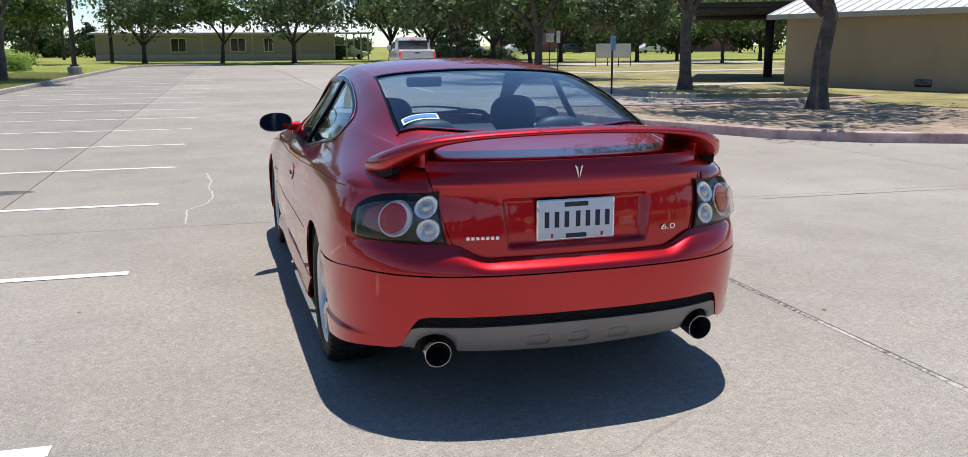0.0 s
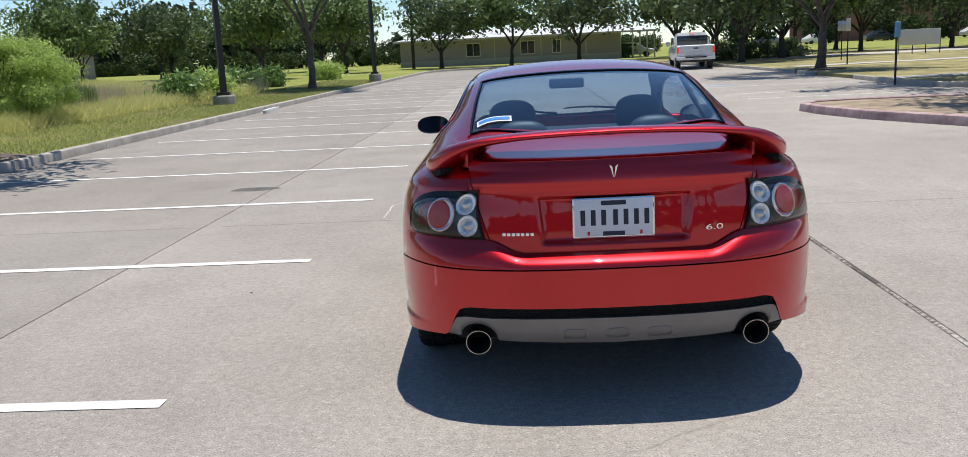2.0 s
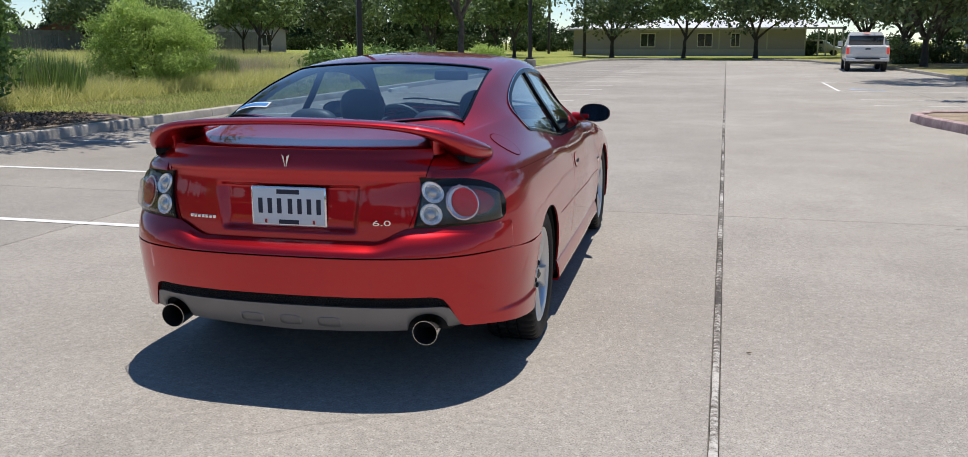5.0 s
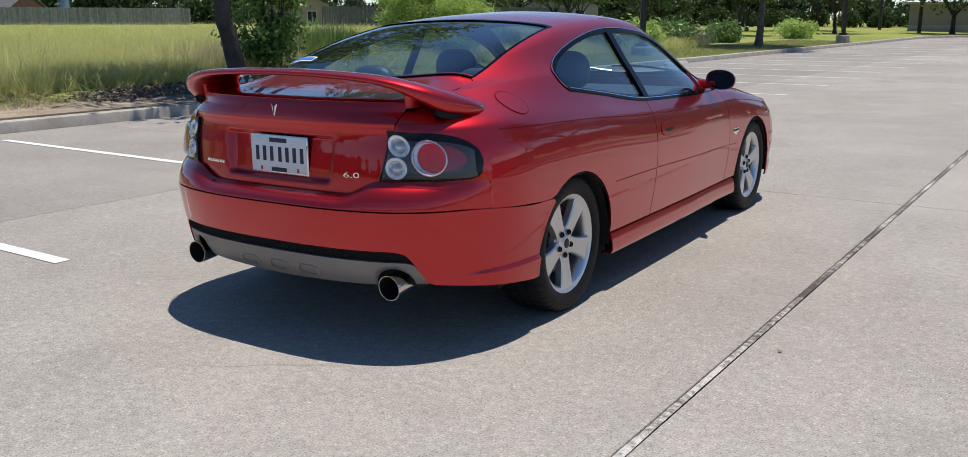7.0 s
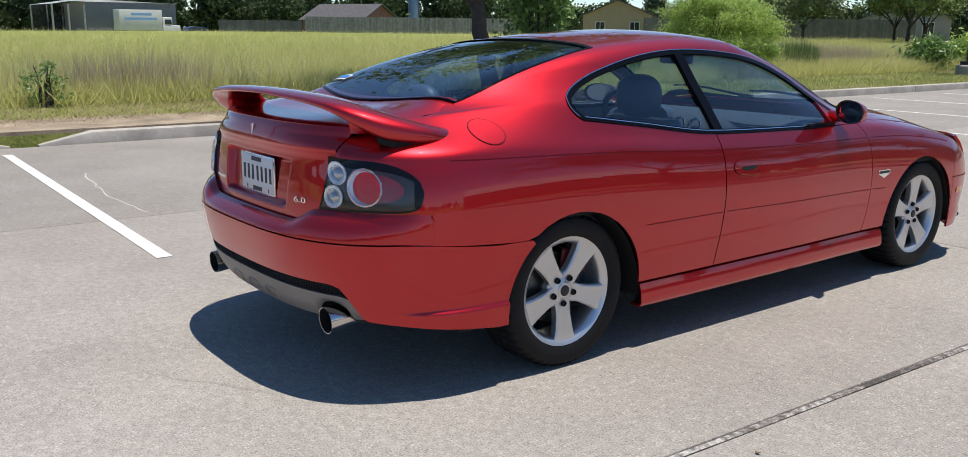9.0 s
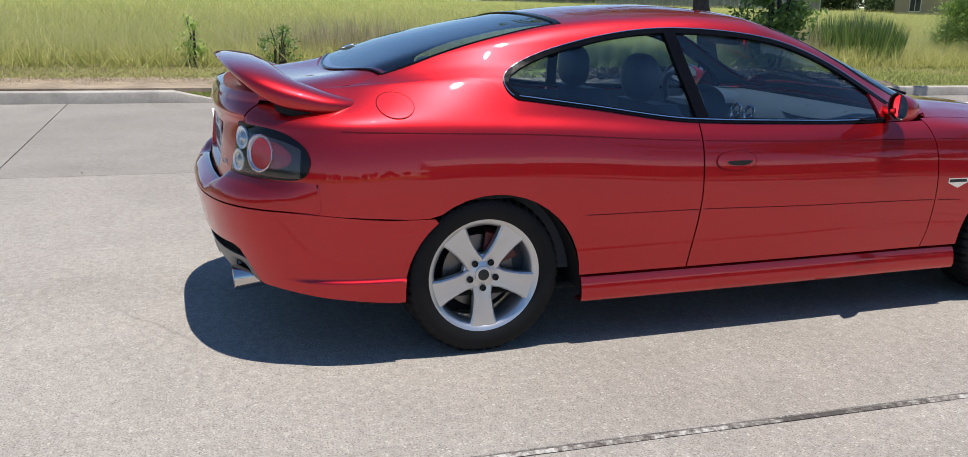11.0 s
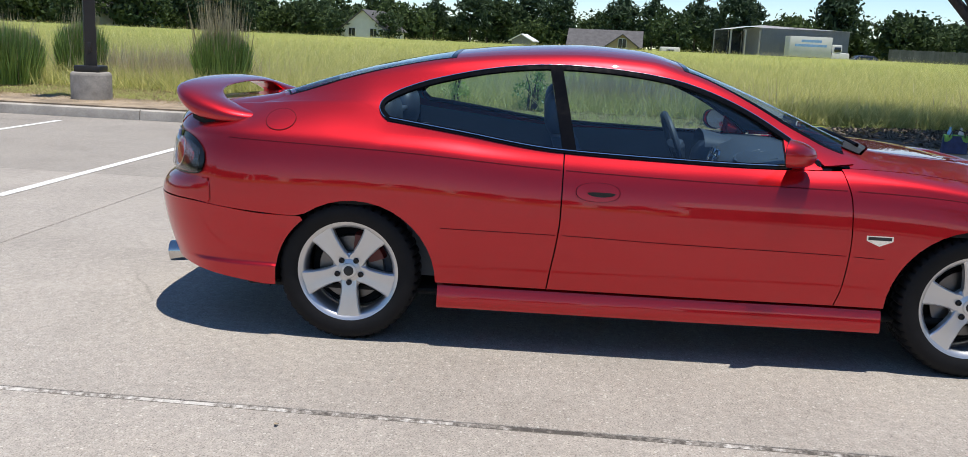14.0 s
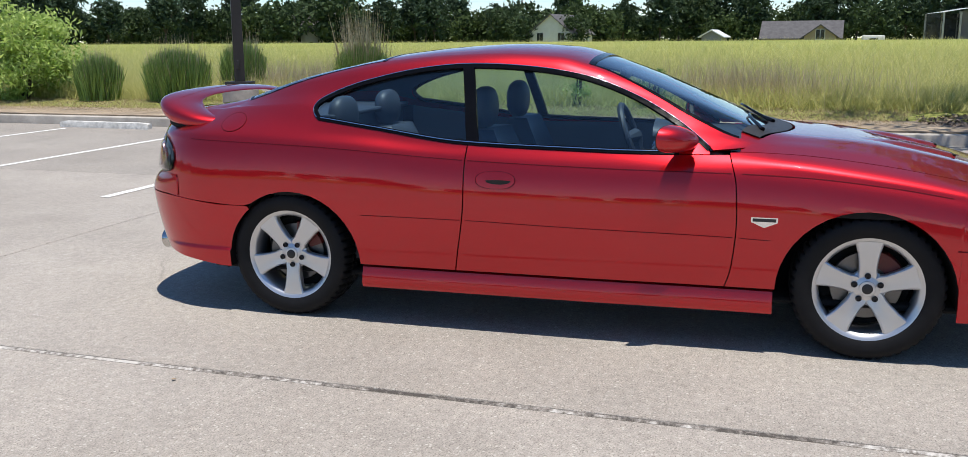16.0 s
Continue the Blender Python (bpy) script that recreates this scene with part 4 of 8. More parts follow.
def warehouse():
    b = empty("warehouse", "grey metal warehouse with an open bay and a white roof edge", "building")
    bm = bmesh.new()
    box(bm, (-6.0, 0, 0), (6.2, 9, 4.4))
    part("wall", bm, GREY_METAL, b, flat=True)
    bm = bmesh.new()
    v = [bm.verts.new(p) for p in ((-10.4, -0.35, 4.05), (-10.4, 9.3, 4.05), (-5.9, -0.35, 4.75), (-5.9, 9.3, 4.75), (6.5, -0.35, 4.35), (6.5, 9.3, 4.35))]
    for f in ((0, 2, 3, 1), (2, 4, 5, 3)):
        bm.faces.new([v[i] for i in f])
    bmesh.ops.solidify(bm, geom=bm.faces, thickness=0.25)
    part("roof", bm, ROOF_METAL, b, flat=True)
    for x in (-10.2, -8.2, -6.2):
        for y in (0.0, 8.8):
            bm = bmesh.new()
            box(bm, (x - 0.1, y - 0.1, 0), (x + 0.1, y + 0.1, 4.05), 0.01)
            part("bay_post", bm, TRIM_PALE, b)
    bm = bmesh.new()
    box(bm, (-10.2, 8.7, 0), (-6.0, 8.9, 4.0))
    part("bay_wall", bm, DARK_GLASS, b, "dark back wall of the open bay", flat=True)
    for k in range(24):
        bm = bmesh.new()
        x = -5.8 + k * 0.5
        box(bm, (x, -0.03, 0), (x + 0.06, 0.0, 4.38))
        part("cladding_rib", bm, GREY_METAL, b)
    b.matrix_basis = pose(-112.4, 28.9, 0.5, 0, 0, 90 + 6) @ Matrix.Scale(0.88, 4) @ Matrix.Translation((0, -0.5, 0)) @ Matrix.Rotation(0, 4, 'Z')


def box_truck(x, y, turn):
    t = empty("box_truck", "white box truck with plain blue bars before the warehouse", "truck")
    bm = bmesh.new()
    box(bm, (-2.6, -1.1, 0.95), (2.2, 1.1, 3.25), 0.04)
    body = part("cargo_box", bm, WALL_WHITE, t)
    for x0, x1, z in ((-1.3, 1.0, 2.75), (-2.0, 1.6, 2.25)):
        bm = bmesh.new()
        box(bm, (x0, -1.125, z - 0.14), (x1, -1.10, z + 0.14))
        part("bar", bm, BLUE_PAINT, body, "plain blue bar")
    bm = bmesh.new()
    prism(bm, [(2.3, -1.0), (4.3, -0.95), (4.3, 0.95), (2.3, 1.0)], 0.7, 1.55, 0.08)
    cab = part("cab", bm, WALL_WHITE, t)
    bm = bmesh.new()
    prism(bm, [(2.3, -0.95), (3.4, -0.9), (3.4, 0.9), (2.3, 0.95)], 1.5, 2.45, 0.10)
    part("cab_roof", bm, WALL_WHITE, cab)
    bm = bmesh.new()
    box(bm, (2.55, -1.0, 1.65), (3.3, -0.93, 2.2), 0.03)
    part("side_window", bm, DARK_GLASS, cab)
    for wx in (-1.4, 3.3):
        for wy in (-0.9, 0.9):
            bm = bmesh.new()
            lathe(bm, [(0, -0.14), (0.42, -0.14), (0.46, -0.08), (0.46, 0.08), (0.42, 0.14), (0, 0.14)], 18, Matrix.Translation((wx, wy, 0.46)) @ Matrix.Rotation(math.pi / 2, 4, 'X'))
            part("wheel", bm, BLACK_PLASTIC, t)
    t.matrix_basis = pose(x, y, z_at(x, y), 0, 0, turn)


warehouse()
box_truck(-106.8, 28.4, 92)


def simple_vehicle(label, x, y, turn, paint, length=4.5, height=1.5, width=1.8):
    c = empty("car", label, "car")
    bm = bmesh.new()
    rows_ = []
    for f, lo, mid, top, w in ((0, 0.35, 0.60, 0.62, 0.90), (0.04, 0.28, 0.70, 0.74, 0.97), (0.22, 0.25, 0.85, 0.92, 1.0), (0.36, 0.25, 0.92, 1.38, 1.0), (0.52, 0.25, 0.92, 1.5, 1.0), (0.74, 0.25, 0.92, 1.44, 1.0), (0.90, 0.25, 0.90, 1.0, 1.0), (0.97, 0.28, 0.8, 0.92, 0.97), (1.0, 0.35, 0.70, 0.75, 0.92)):
        k = height / 1.5
        rows_.append([bm.verts.new((sx * width / 2 * w * q, (f - 0.5) * length, z * k)) for sx, q, z in ((-1, 0.94, lo), (-1, 1, (lo + mid) / 2), (-1, 0.97, mid), (-1, 0.74 if top > 1.2 else 0.85, top), (1, 0.74 if top > 1.2 else 0.85, top), (1, 0.97, mid), (1, 1, (lo + mid) / 2), (1, 0.94, lo))])
    for a, b in zip(rows_, rows_[1:]):
        for k in range(8):
            bm.faces.new((a[k], a[(k + 1) % 8], b[(k + 1) % 8], b[k]))
    bm.faces.new(rows_[0][::-1])
    bm.faces.new(rows_[-1])
    bmesh.ops.recalc_face_normals(bm, faces=bm.faces)
    part("body", bm, paint, c, angle=30)
    bm = bmesh.new()
    for s in (-1, 1):
        box(bm, (s * width * 0.44 - 0.02, -0.10 * length, 0.98 * height / 1.5), (s * width * 0.44 + 0.02, 0.25 * length, 1.32 * height / 1.5), 0.01)
    part("side_window", bm, DARK_GLASS, c)
    for fx in (-1, 1):
        for fy_ in (-0.32, 0.32):
            bm = bmesh.new()
            lathe(bm, [(0.0, -0.11), (0.28, -0.11), (0.33, -0.08), (0.33, 0.08), (0.28, 0.11), (0.0, 0.11)], 16, Matrix.Translation((fx * (width / 2 - 0.12), fy_ * length, 0.33)) @ Matrix.Rotation(math.pi / 2, 4, 'Y'))
            part("wheel", bm, BLACK_PLASTIC, c)
    c.matrix_basis = pose(x, y, 0.12, 0, 0, turn)
    return c


GREY_CAR = surface("silver_vehicle_paint", (0.34, 0.35, 0.37), 0.3, 0.5, vary=0.03, bump=0, coat=0.6, where="object")
DARK_CAR = surface("dark_vehicle_paint", (0.03, 0.035, 0.05), 0.3, vary=0.03, bump=0, coat=0.6, where="object")
MAROON_CAR = surface("maroon_vehicle_paint", (0.16, 0.015, 0.015), 0.3, vary=0.03, bump=0, coat=0.6, where="object")
for x, y, turn, pt, lb in ((35.5, 136, 95, GREY_CAR, "silver car parked far across the lawn"), (44, 141, 100, WHITE_CAR, "white car parked far across the lawn"), (52.5, 139, 92, DARK_CAR, "dark car parked far across the lawn"), (58.5, 137, 96, MAROON_CAR, "maroon car parked far across the lawn"), (64.5, 134, 92, WHITE_CAR, "white car parked far across the lawn"), (10.4, 92.5, 80, WHITE_CAR, "white van parked beside the porch"), (-107.5, 34.6, 5, DARK_CAR, "dark car parked before the warehouse"), (-107.8, 39.6, 5, WHITE_CAR, "white truck parked before the warehouse")):
    simple_vehicle(lb, x, y, turn, pt, 4.6, 1.55)


def fence(name, label, a, b, height, board, material, base=0.0, gap=0.01):
    f = empty(name, label, "fence")
    a, b = Vector((*a, z_at(*a))), Vector((*b, z_at(*b)))
    n = int((b - a).length / (board + gap))
    d = (b - a).normalized()
    turn = math.atan2(d.y, d.x)
    bm = bmesh.new()
    v = box(bm, (0, -0.012, base), (board, 0.012, height), 0.006)
    first = part("board", bm, material, f, flat=True)
    first.matrix_basis = Matrix.Translation(a) @ Matrix.Rotation(turn, 4, 'Z')
    r = random.Random(len(label))
    for i in range(1, n):
        ob = new("board", first.data)
        ob.parent = f
        ob.matrix_basis = Matrix.Translation(a + d * i * (board + gap) + Vector((0, 0, r.uniform(-0.03, 0.03)))) @ Matrix.Rotation(turn, 4, 'Z')
    for i in range(0, int((b - a).length / 2.4) + 1):
        bm = bmesh.new()
        box(bm, (-0.05, 0.02, 0), (0.05, 0.11, height - 0.05), 0.01, Matrix.Translation(a + d * i * 2.4) @ Matrix.Rotation(turn, 4, 'Z'))
        part("post", bm, material, f)
    return f


fence("board_fence", "weathered grey wooden board fence at the field's edge", (-93.0, 42.5), (-80.0, 62.5), 1.75, 0.14, FENCE_WOOD)
fence("panel_fence", "dark grey slatted fence by the warehouse", (-99.5, 35.0), (-94.5, 43.0), 1.25, 0.24, FENCE_DARK)
fence("panel_fence", "dark wooden fence behind the field's trees", (-64.0, 66.0), (-44.0, 81.5), 2.0, 0.2, FENCE_DARK)

# water tower leg
wt = empty("water_tower", "pale blue water tower stem behind the fence", "water tower")
bm = bmesh.new()
lathe(bm, [(1.1, 0), (0.95, 1.5), (0.9, 16), (1.6, 19), (3.2, 22), (3.4, 24), (2.4, 26.5), (0, 27)], 24)
part("stem", bm, surface("pale_blue_steel", (0.24, 0.36, 0.56), 0.5, vary=0.08), wt)
wt.matrix_basis = pose(-133.0, 81.0, 0)

# caravan shape standing in for a small white tank
cv = empty("caravan", "small white caravan shape standing in for a far white tank", "caravan")
bm = bmesh.new()
box(bm, (-2.1, -1.0, 0.5), (2.1, 1.0, 2.5), 0.25)
part("body", bm, WALL_WHITE, cv)
bm = bmesh.new()
box(bm, (-0.9, -1.03, 1.4), (0.7, -0.98, 2.0), 0.02)
part("window", bm, DARK_GLASS, cv)
for x in (-0.5, 0.5):
    bm = bmesh.new()
    lathe(bm, [(0, -0.1), (0.33, -0.1), (0.33, 0.1), (0, 0.1)], 14, Matrix.Translation((x, -0.9, 0.4)) @ Matrix.Rotation(math.pi / 2, 4, 'X'))
    part("wheel", bm, BLACK_PLASTIC, cv)
cv.matrix_basis = pose(-108.5, 12.6, 0.22, 0, 0, 95) @ Matrix.Scale(0.55, 4)


# ---- tan building and pavilion ----
def tan_building():
    b = empty("tan_building", "tan masonry building with a white ribbed metal roof", "building")
    L, D, h = 18.0, 11.0, 2.28
    bm = bmesh.new()
    box(bm, (0, 0, 0), (L, D, h))
    part("wall", bm, STUCCO, b, flat=True)
    bm = bmesh.new()
    o = 0.45
    e = [bm.verts.new(v) for v in ((-o, -o, h), (L + o, -o, h), (L + o, D + o, h), (-o, D + o, h), (-o, D / 2, h + 2.3), (L + o, D / 2, h + 2.3))]
    for f in ((0, 1, 5, 4), (2, 3, 4, 5), (1, 2, 5), (3, 0, 4), (3, 2, 1, 0)):
        bm.faces.new([e[i] for i in f])
    roof = part("roof", bm, ROOF_METAL, b, flat=True)
    for k in range(46):
        x = -o + 0.05 + k * 0.41
        bm = bmesh.new()
        tube(bm, [(x, -o - 0.02, h + 0.012), (x, D / 2, h + 2.312)], 0.022, 4)
        part("roof_rib", bm, ROOF_METAL, roof)
    bm = bmesh.new()
    box(bm, (-o, -o - 0.03, h - 0.14), (L + o, -o + 0.01, h + 0.02))
    part("gutter", bm, TRIM_PALE, roof)
    for x in (5.0, 7.9):
        bm = bmesh.new()
        box(bm, (x, -0.02, 0.12), (x + 0.55, 0.01, 0.34), 0.005)
        part("vent", bm, DARK_GLASS, b, "dark crawl-space vent")
    b.matrix_basis = pose(16.7, 23.2, 0.1, 0, 0, -77)


tan_building()


def pavilion():
    b = empty("pavilion", "open dark steel pavilion roof on square columns", "pavilion")
    bm = bmesh.new()
    box(bm, (-3.0, -5.5, 2.62), (8.5, 4.5, 2.80), 0.02)
    part("roof", bm, BRONZE, b)
    for k in range(9):
        bm = bmesh.new()
        box(bm, (-2.95, -5.4 + k * 1.2, 2.48), (8.4, -5.3 + k * 1.2, 2.62), 0.01)
        part("purlin", bm, BRONZE, b)
    bm = bmesh.new()
    box(bm, (-2.95, -0.12, 2.30), (8.4, 0.12, 2.48), 0.01)
    part("beam", bm, BRONZE, b)
    for x in (0.0, 5.4):
        bm = bmesh.new()
        box(bm, (x - 0.17, -0.17, 0), (x + 0.17, 0.17, 2.3), 0.02)
        part("column", bm, BRONZE, b)
        bm = bmesh.new()
        tube(bm, [(x, 0, 1.95), (x, -2.4, 2.5)], 0.09, 4)
        part("brace", bm, BRONZE, b)
    b.matrix_basis = pose(20.1, 29.6, 0.12, 0, 0, -31)


pavilion()

# ---- road signs and trailer on the lawn ----
def road_sign(x, y, h, w, ph, label, mat):
    s = empty("road_sign", label, "sign")
    bm = bmesh.new()
    tube(bm, [(0, 0, -0.1), (0, 0, h)], 0.03, 8)
    part("post", bm, BRONZE, s)
    bm = bmesh.new()
    box(bm, (-w / 2, -0.045, h - ph), (w / 2, -0.030, h), 0.006)
    part("plate", bm, mat, s)
    s.matrix_basis = pose(x, y, 0.11, 0, 0, 8)


SIGN_BLUE = surface("sign_blue_and_white", (0.20, 0.42, 0.62), 0.5, vary=0.25, big=6, bump=0)
road_sign(9.75, 21.5, 1.6, 0.17, 0.42, "narrow blue and white sign on a dark post", SIGN_BLUE)
road_sign(13.8, 37.5, 2.0, 0.20, 0.55, "white parking sign on a dark post", WALL_WHITE)
road_sign(16.0, 45.0, 2.0, 0.5, 0.5, "grey round-edged road sign seen from behind", GREY_CAR)
# white panel on posts standing in for the far white trailer
tr = empty("banner_frame", "white panel on a metal frame standing in for a far trailer", "banner")
bm = bmesh.new()
box(bm, (-1.1, -0.03, 0.5), (1.1, 0.03, 1.4), 0.01)
part("banner", bm, WALL_WHITE, tr)
for x in (-1.1, -0.35, 0.35, 1.1):
    bm = bmesh.new()
    tube(bm, [(x, 0.04, 0), (x, 0.04, 1.45)], 0.03, 6)
    part("post", bm, BRONZE, tr)
tr.matrix_basis = pose(22.4, 51.0, 0.12, 0, 0, -20)
for k, (x, y, r_, h_) in enumerate([(12.2, 56.5, 1.3, 1.2), (14.6, 57.5, 1.4, 1.3), (16.8, 58.5, 1.2, 1.1), (9.2, 90.0, 0.9, 1.2)]):
    bush("hedge_bush", "rounded clipped hedge bush", 70 + k, stand(x, y, z=0.1), r_, r_, h_, 4000, 0.10, LEAF_GREY, 40, 0.2, 1.6)


# ---- white pickup ----
def pickup(x, y, turn):
    t = empty("pickup_truck", "white four-door pickup with its brake lamps lit, seen from behind", "truck")
    W = 0.99
    bm = bmesh.new()
    rows_ = []
    for yy, lo, hi, w in ((0.0, 0.55, 1.20, 0.97), (0.08, 0.50, 1.25, 1.0), (1.7, 0.48, 1.25, 1.0), (1.72, 0.48, 1.22, 1.0), (3.9, 0.48, 1.22, 1.0), (4.2, 0.48, 1.20, 1.0), (5.4, 0.5, 1.12, 0.98), (5.75, 0.55, 0.95, 0.90)):
        rows_.append([bm.verts.new((s * W * w * q, yy, z)) for s, q, z in ((-1, 0.93, lo), (-1, 1.0, lo + 0.2), (-1, 1.0, hi - 0.18), (-1, 0.96, hi), (1, 0.96, hi), (1, 1.0, hi - 0.18), (1, 1.0, lo + 0.2), (1, 0.93, lo))])
    for a, b in zip(rows_, rows_[1:]):
        for k in range(8):
            bm.faces.new((a[k], a[(k + 1) % 8], b[(k + 1) % 8], b[k]))
    bm.faces.new(rows_[0][::-1])
    bm.faces.new(rows_[-1])
    bmesh.ops.recalc_face_normals(bm, faces=bm.faces)
    body = part("body", bm, WHITE_CAR, t, angle=30)
    bm = bmesh.new()
    rows_ = []
    for yy, z, w in ((1.72, 1.20, 0.95), (1.80, 1.55, 0.86), (1.95, 1.84, 0.76), (2.4, 1.90, 0.74), (3.3, 1.88, 0.74), (3.7, 1.75, 0.78), (4.35, 1.20, 0.92)):
        rows_.append([bm.verts.new(p) for p in ((-W * w, yy, z), (-W * w * 0.8, yy, z + 0.02), (W * w * 0.8, yy, z + 0.02), (W * w, yy, z), (W * 0.95, yy, 1.15), (-W * 0.95, yy, 1.15))])
    for a, b in zip(rows_, rows_[1:]):
        for k in range(6):
            bm.faces.new((a[k], a[(k + 1) % 6], b[(k + 1) % 6], b[k]))
    bm.faces.new(rows_[0][::-1])
    bmesh.ops.recalc_face_normals(bm, faces=bm.faces)
    part("cab", bm, WHITE_CAR, t, angle=35)

    def block(name, lo, hi, mat, label="", bev=0.01, parent=None):
        bm = bmesh.new()
        box(bm, lo, hi, bev)
        return part(name, bm, mat, parent or t, label)
    block("rear_window", (-0.80, 1.70, 1.27), (0.80, 1.80, 1.74), DARK_GLASS, "dark rear window", 0.02)
    block("tailgate", (-0.78, -0.03, 0.68), (0.78, 0.02, 1.22), WHITE_CAR)
    block("tailgate_handle", (-0.12, -0.045, 1.06), (0.12, -0.028, 1.12), BLACK_PLASTIC)
    block("bumper", (-0.98, -0.16, 0.50), (0.98, 0.0, 0.66), WHITE_CAR, "", 0.03)
    block("hitch", (-0.45, -0.13, 0.40), (0.45, 0.0, 0.50), BLACK_PLASTIC)
    block("step_pad", (-0.55, -0.17, 0.60), (0.55, -0.02, 0.665), BLACK_PLASTIC)
    block("number_plate", (-0.16, -0.175, 0.49), (0.16, -0.158, 0.62), TRIM_PALE, "plain plate")
    block("high_brake_lamp", (-0.14, 1.88, 1.855), (0.14, 1.93, 1.885), LAMP_GLOW, "lit high brake lamp")
    for s in (-1, 1):
        block("tail_lamp", (s * 0.91 - 0.055, -0.035, 0.84), (s * 0.91 + 0.055, 0.06, 1.16), LAMP_GLOW, "lit red brake lamp", 0.03)
        bm = bmesh.new()
        box(bm, (s * 0.955 - 0.015, 2.05, 1.28), (s * 0.955 + 0.0, 3.75, 1.68), 0.005, Matrix.Shear('XZ', 4, (0, 0)))
        part("side_window", bm, DARK_GLASS, t)
        block("door_mirror", (s * 1.12 - 0.12, 3.75, 1.22), (s * 1.12 + 0.12, 3.9, 1.48), WHITE_CAR, "", 0.04)
        for yy in (1.05, 4.75):
            bm = bmesh.new()
            lathe(bm, [(0.0, -0.13), (0.33, -0.135), (0.40, -0.10), (0.41, 0.0), (0.40, 0.10), (0.33, 0.135), (0.0, 0.13)], 24, Matrix.Translation((s * 0.84, yy, 0.41)) @ Matrix.Rotation(math.pi / 2, 4, 'Y'))
            wh = part("wheel", bm, RUBBER_FAR, t, "black tyre")
            bm = bmesh.new()
            lathe(bm, [(0.0, 0.13), (0.2, 0.14), (0.26, 0.125), (0.27, 0.11)], 20, Matrix.Translation((s * 0.84, yy, 0.41)) @ Matrix.Rotation(s * math.pi / 2, 4, 'Y'))
            part("rim", bm, GREY_CAR, wh)
    block("underbody", (-0.8, 0.1, 0.38), (0.8, 5.4, 0.55), BLACK_PLASTIC)
    t.matrix_basis = pose(x, y, 0, 0, 0, turn)


RUBBER_FAR = surface("far_tyre_rubber", (0.02, 0.02, 0.02), 0.8, vary=0.2, where="object")
LAMP_GLOW, _t, _p = nodes("lit_brake_lamp")
_p.inputs["Base Color"].default_value = (0.6, 0.02, 0.02, 1)
_p.inputs["Emission Color"].default_value = (1.0, 0.08, 0.04, 1)
_p.inputs["Emission Strength"].default_value = 0.4
pickup(8.35, 44.2, -4)


# ---- wheel stops, bag, litter ----
def wheel_stop(x, y, turn):
    s = empty("wheel_stop", "chipped white-painted concrete wheel stop against the kerb", "wheel stop", "wheel stops")
    bm = bmesh.new()
    prof = ((-0.075, 0.0), (-0.070, 0.05), (-0.055, 0.10), (0.055, 0.10), (0.070, 0.05), (0.075, 0.0))
    rows_ = []
    n = 22
    for i in range(n + 1):
        yy = -0.92 + 1.84 * i / n
        e = 0.8 if i in (0, n) else 1.0
        rows_.append([bm.verts.new((px * e + 0.006 * noise.noise((yy * 8, px * 20, 1)), yy, z * e + 0.006 * noise.noise((yy * 7, z * 20, px)))) for px, z in prof])
    for a, b in zip(rows_, rows_[1:]):
        for k in range(5):
            bm.faces.new((a[k], a[k + 1], b[k + 1], b[k]))
    bm.faces.new(rows_[0])
    bm.faces.new(rows_[-1][::-1])
    bmesh.ops.recalc_face_normals(bm, faces=bm.faces)
    part("block", bm, STOP_WHITE, s, angle=35)
    s.matrix_basis = pose(x, y, 0, 0, 0, turn)


wheel_stop(-7.98, 22.6, 4)
wheel_stop(-7.85, -8.35, -3)

bag = empty("tote_bag", "dark blue and green tote bag with bottles on the kerb", "bag")
BAG_BLUE = surface("dark_blue_cloth", (0.02, 0.035, 0.10), 0.8, vary=0.3, big=12, fine=150, where="object")
BAG_GREEN = surface("green_cloth", (0.12, 0.30, 0.06), 0.8, vary=0.2, big=12, fine=150, where="object")
bm = bmesh.new()
rows_ = []
for k in range(7):
    f = k / 6
    rows_.append([bm.verts.new(((0.17 - 0.02 * f) * math.copysign(abs(math.cos(a)) ** 0.6, math.cos(a)), (0.11 - 0.02 * f) * math.copysign(abs(math.sin(a)) ** 0.6, math.sin(a)), 0.24 * f)) for a in [2 * math.pi * i / 18 for i in range(18)]])
for a, b in zip(rows_, rows_[1:]):
    for k in range(18):
        bm.faces.new((a[k], a[(k + 1) % 18], b[(k + 1) % 18], b[k]))
bm.faces.new(rows_[0][::-1])
part("body", bm, BAG_BLUE, bag)
bm = bmesh.new()
box(bm, (-0.15, -0.09, 0.15), (0.15, 0.09, 0.25), 0.02)
part("contents", bm, BAG_GREEN, bag, "green cloth folded inside")
for x, c in ((-0.08, SIGN_BLUE), (0.06, WALL_WHITE)):
    bm = bmesh.new()
    lathe(bm, [(0.035, 0.1), (0.035, 0.28), (0.015, 0.32), (0.015, 0.35), (0, 0.35)], 14, Matrix.Translation((x, 0, 0)))
    part("bottle", bm, c, bag)
bm = bmesh.new()
tube(bm, [(-0.10, -0.10, 0.22), (-0.08, -0.13, 0.30), (0.0, -0.14, 0.33), (0.08, -0.13, 0.30), (0.10, -0.10, 0.22)], 0.008, 6)
part("strap", bm, BLACK_PLASTIC, bag)
bag.matrix_basis = pose(-8.34, 6.3, 0.15, 0, 0, 80)

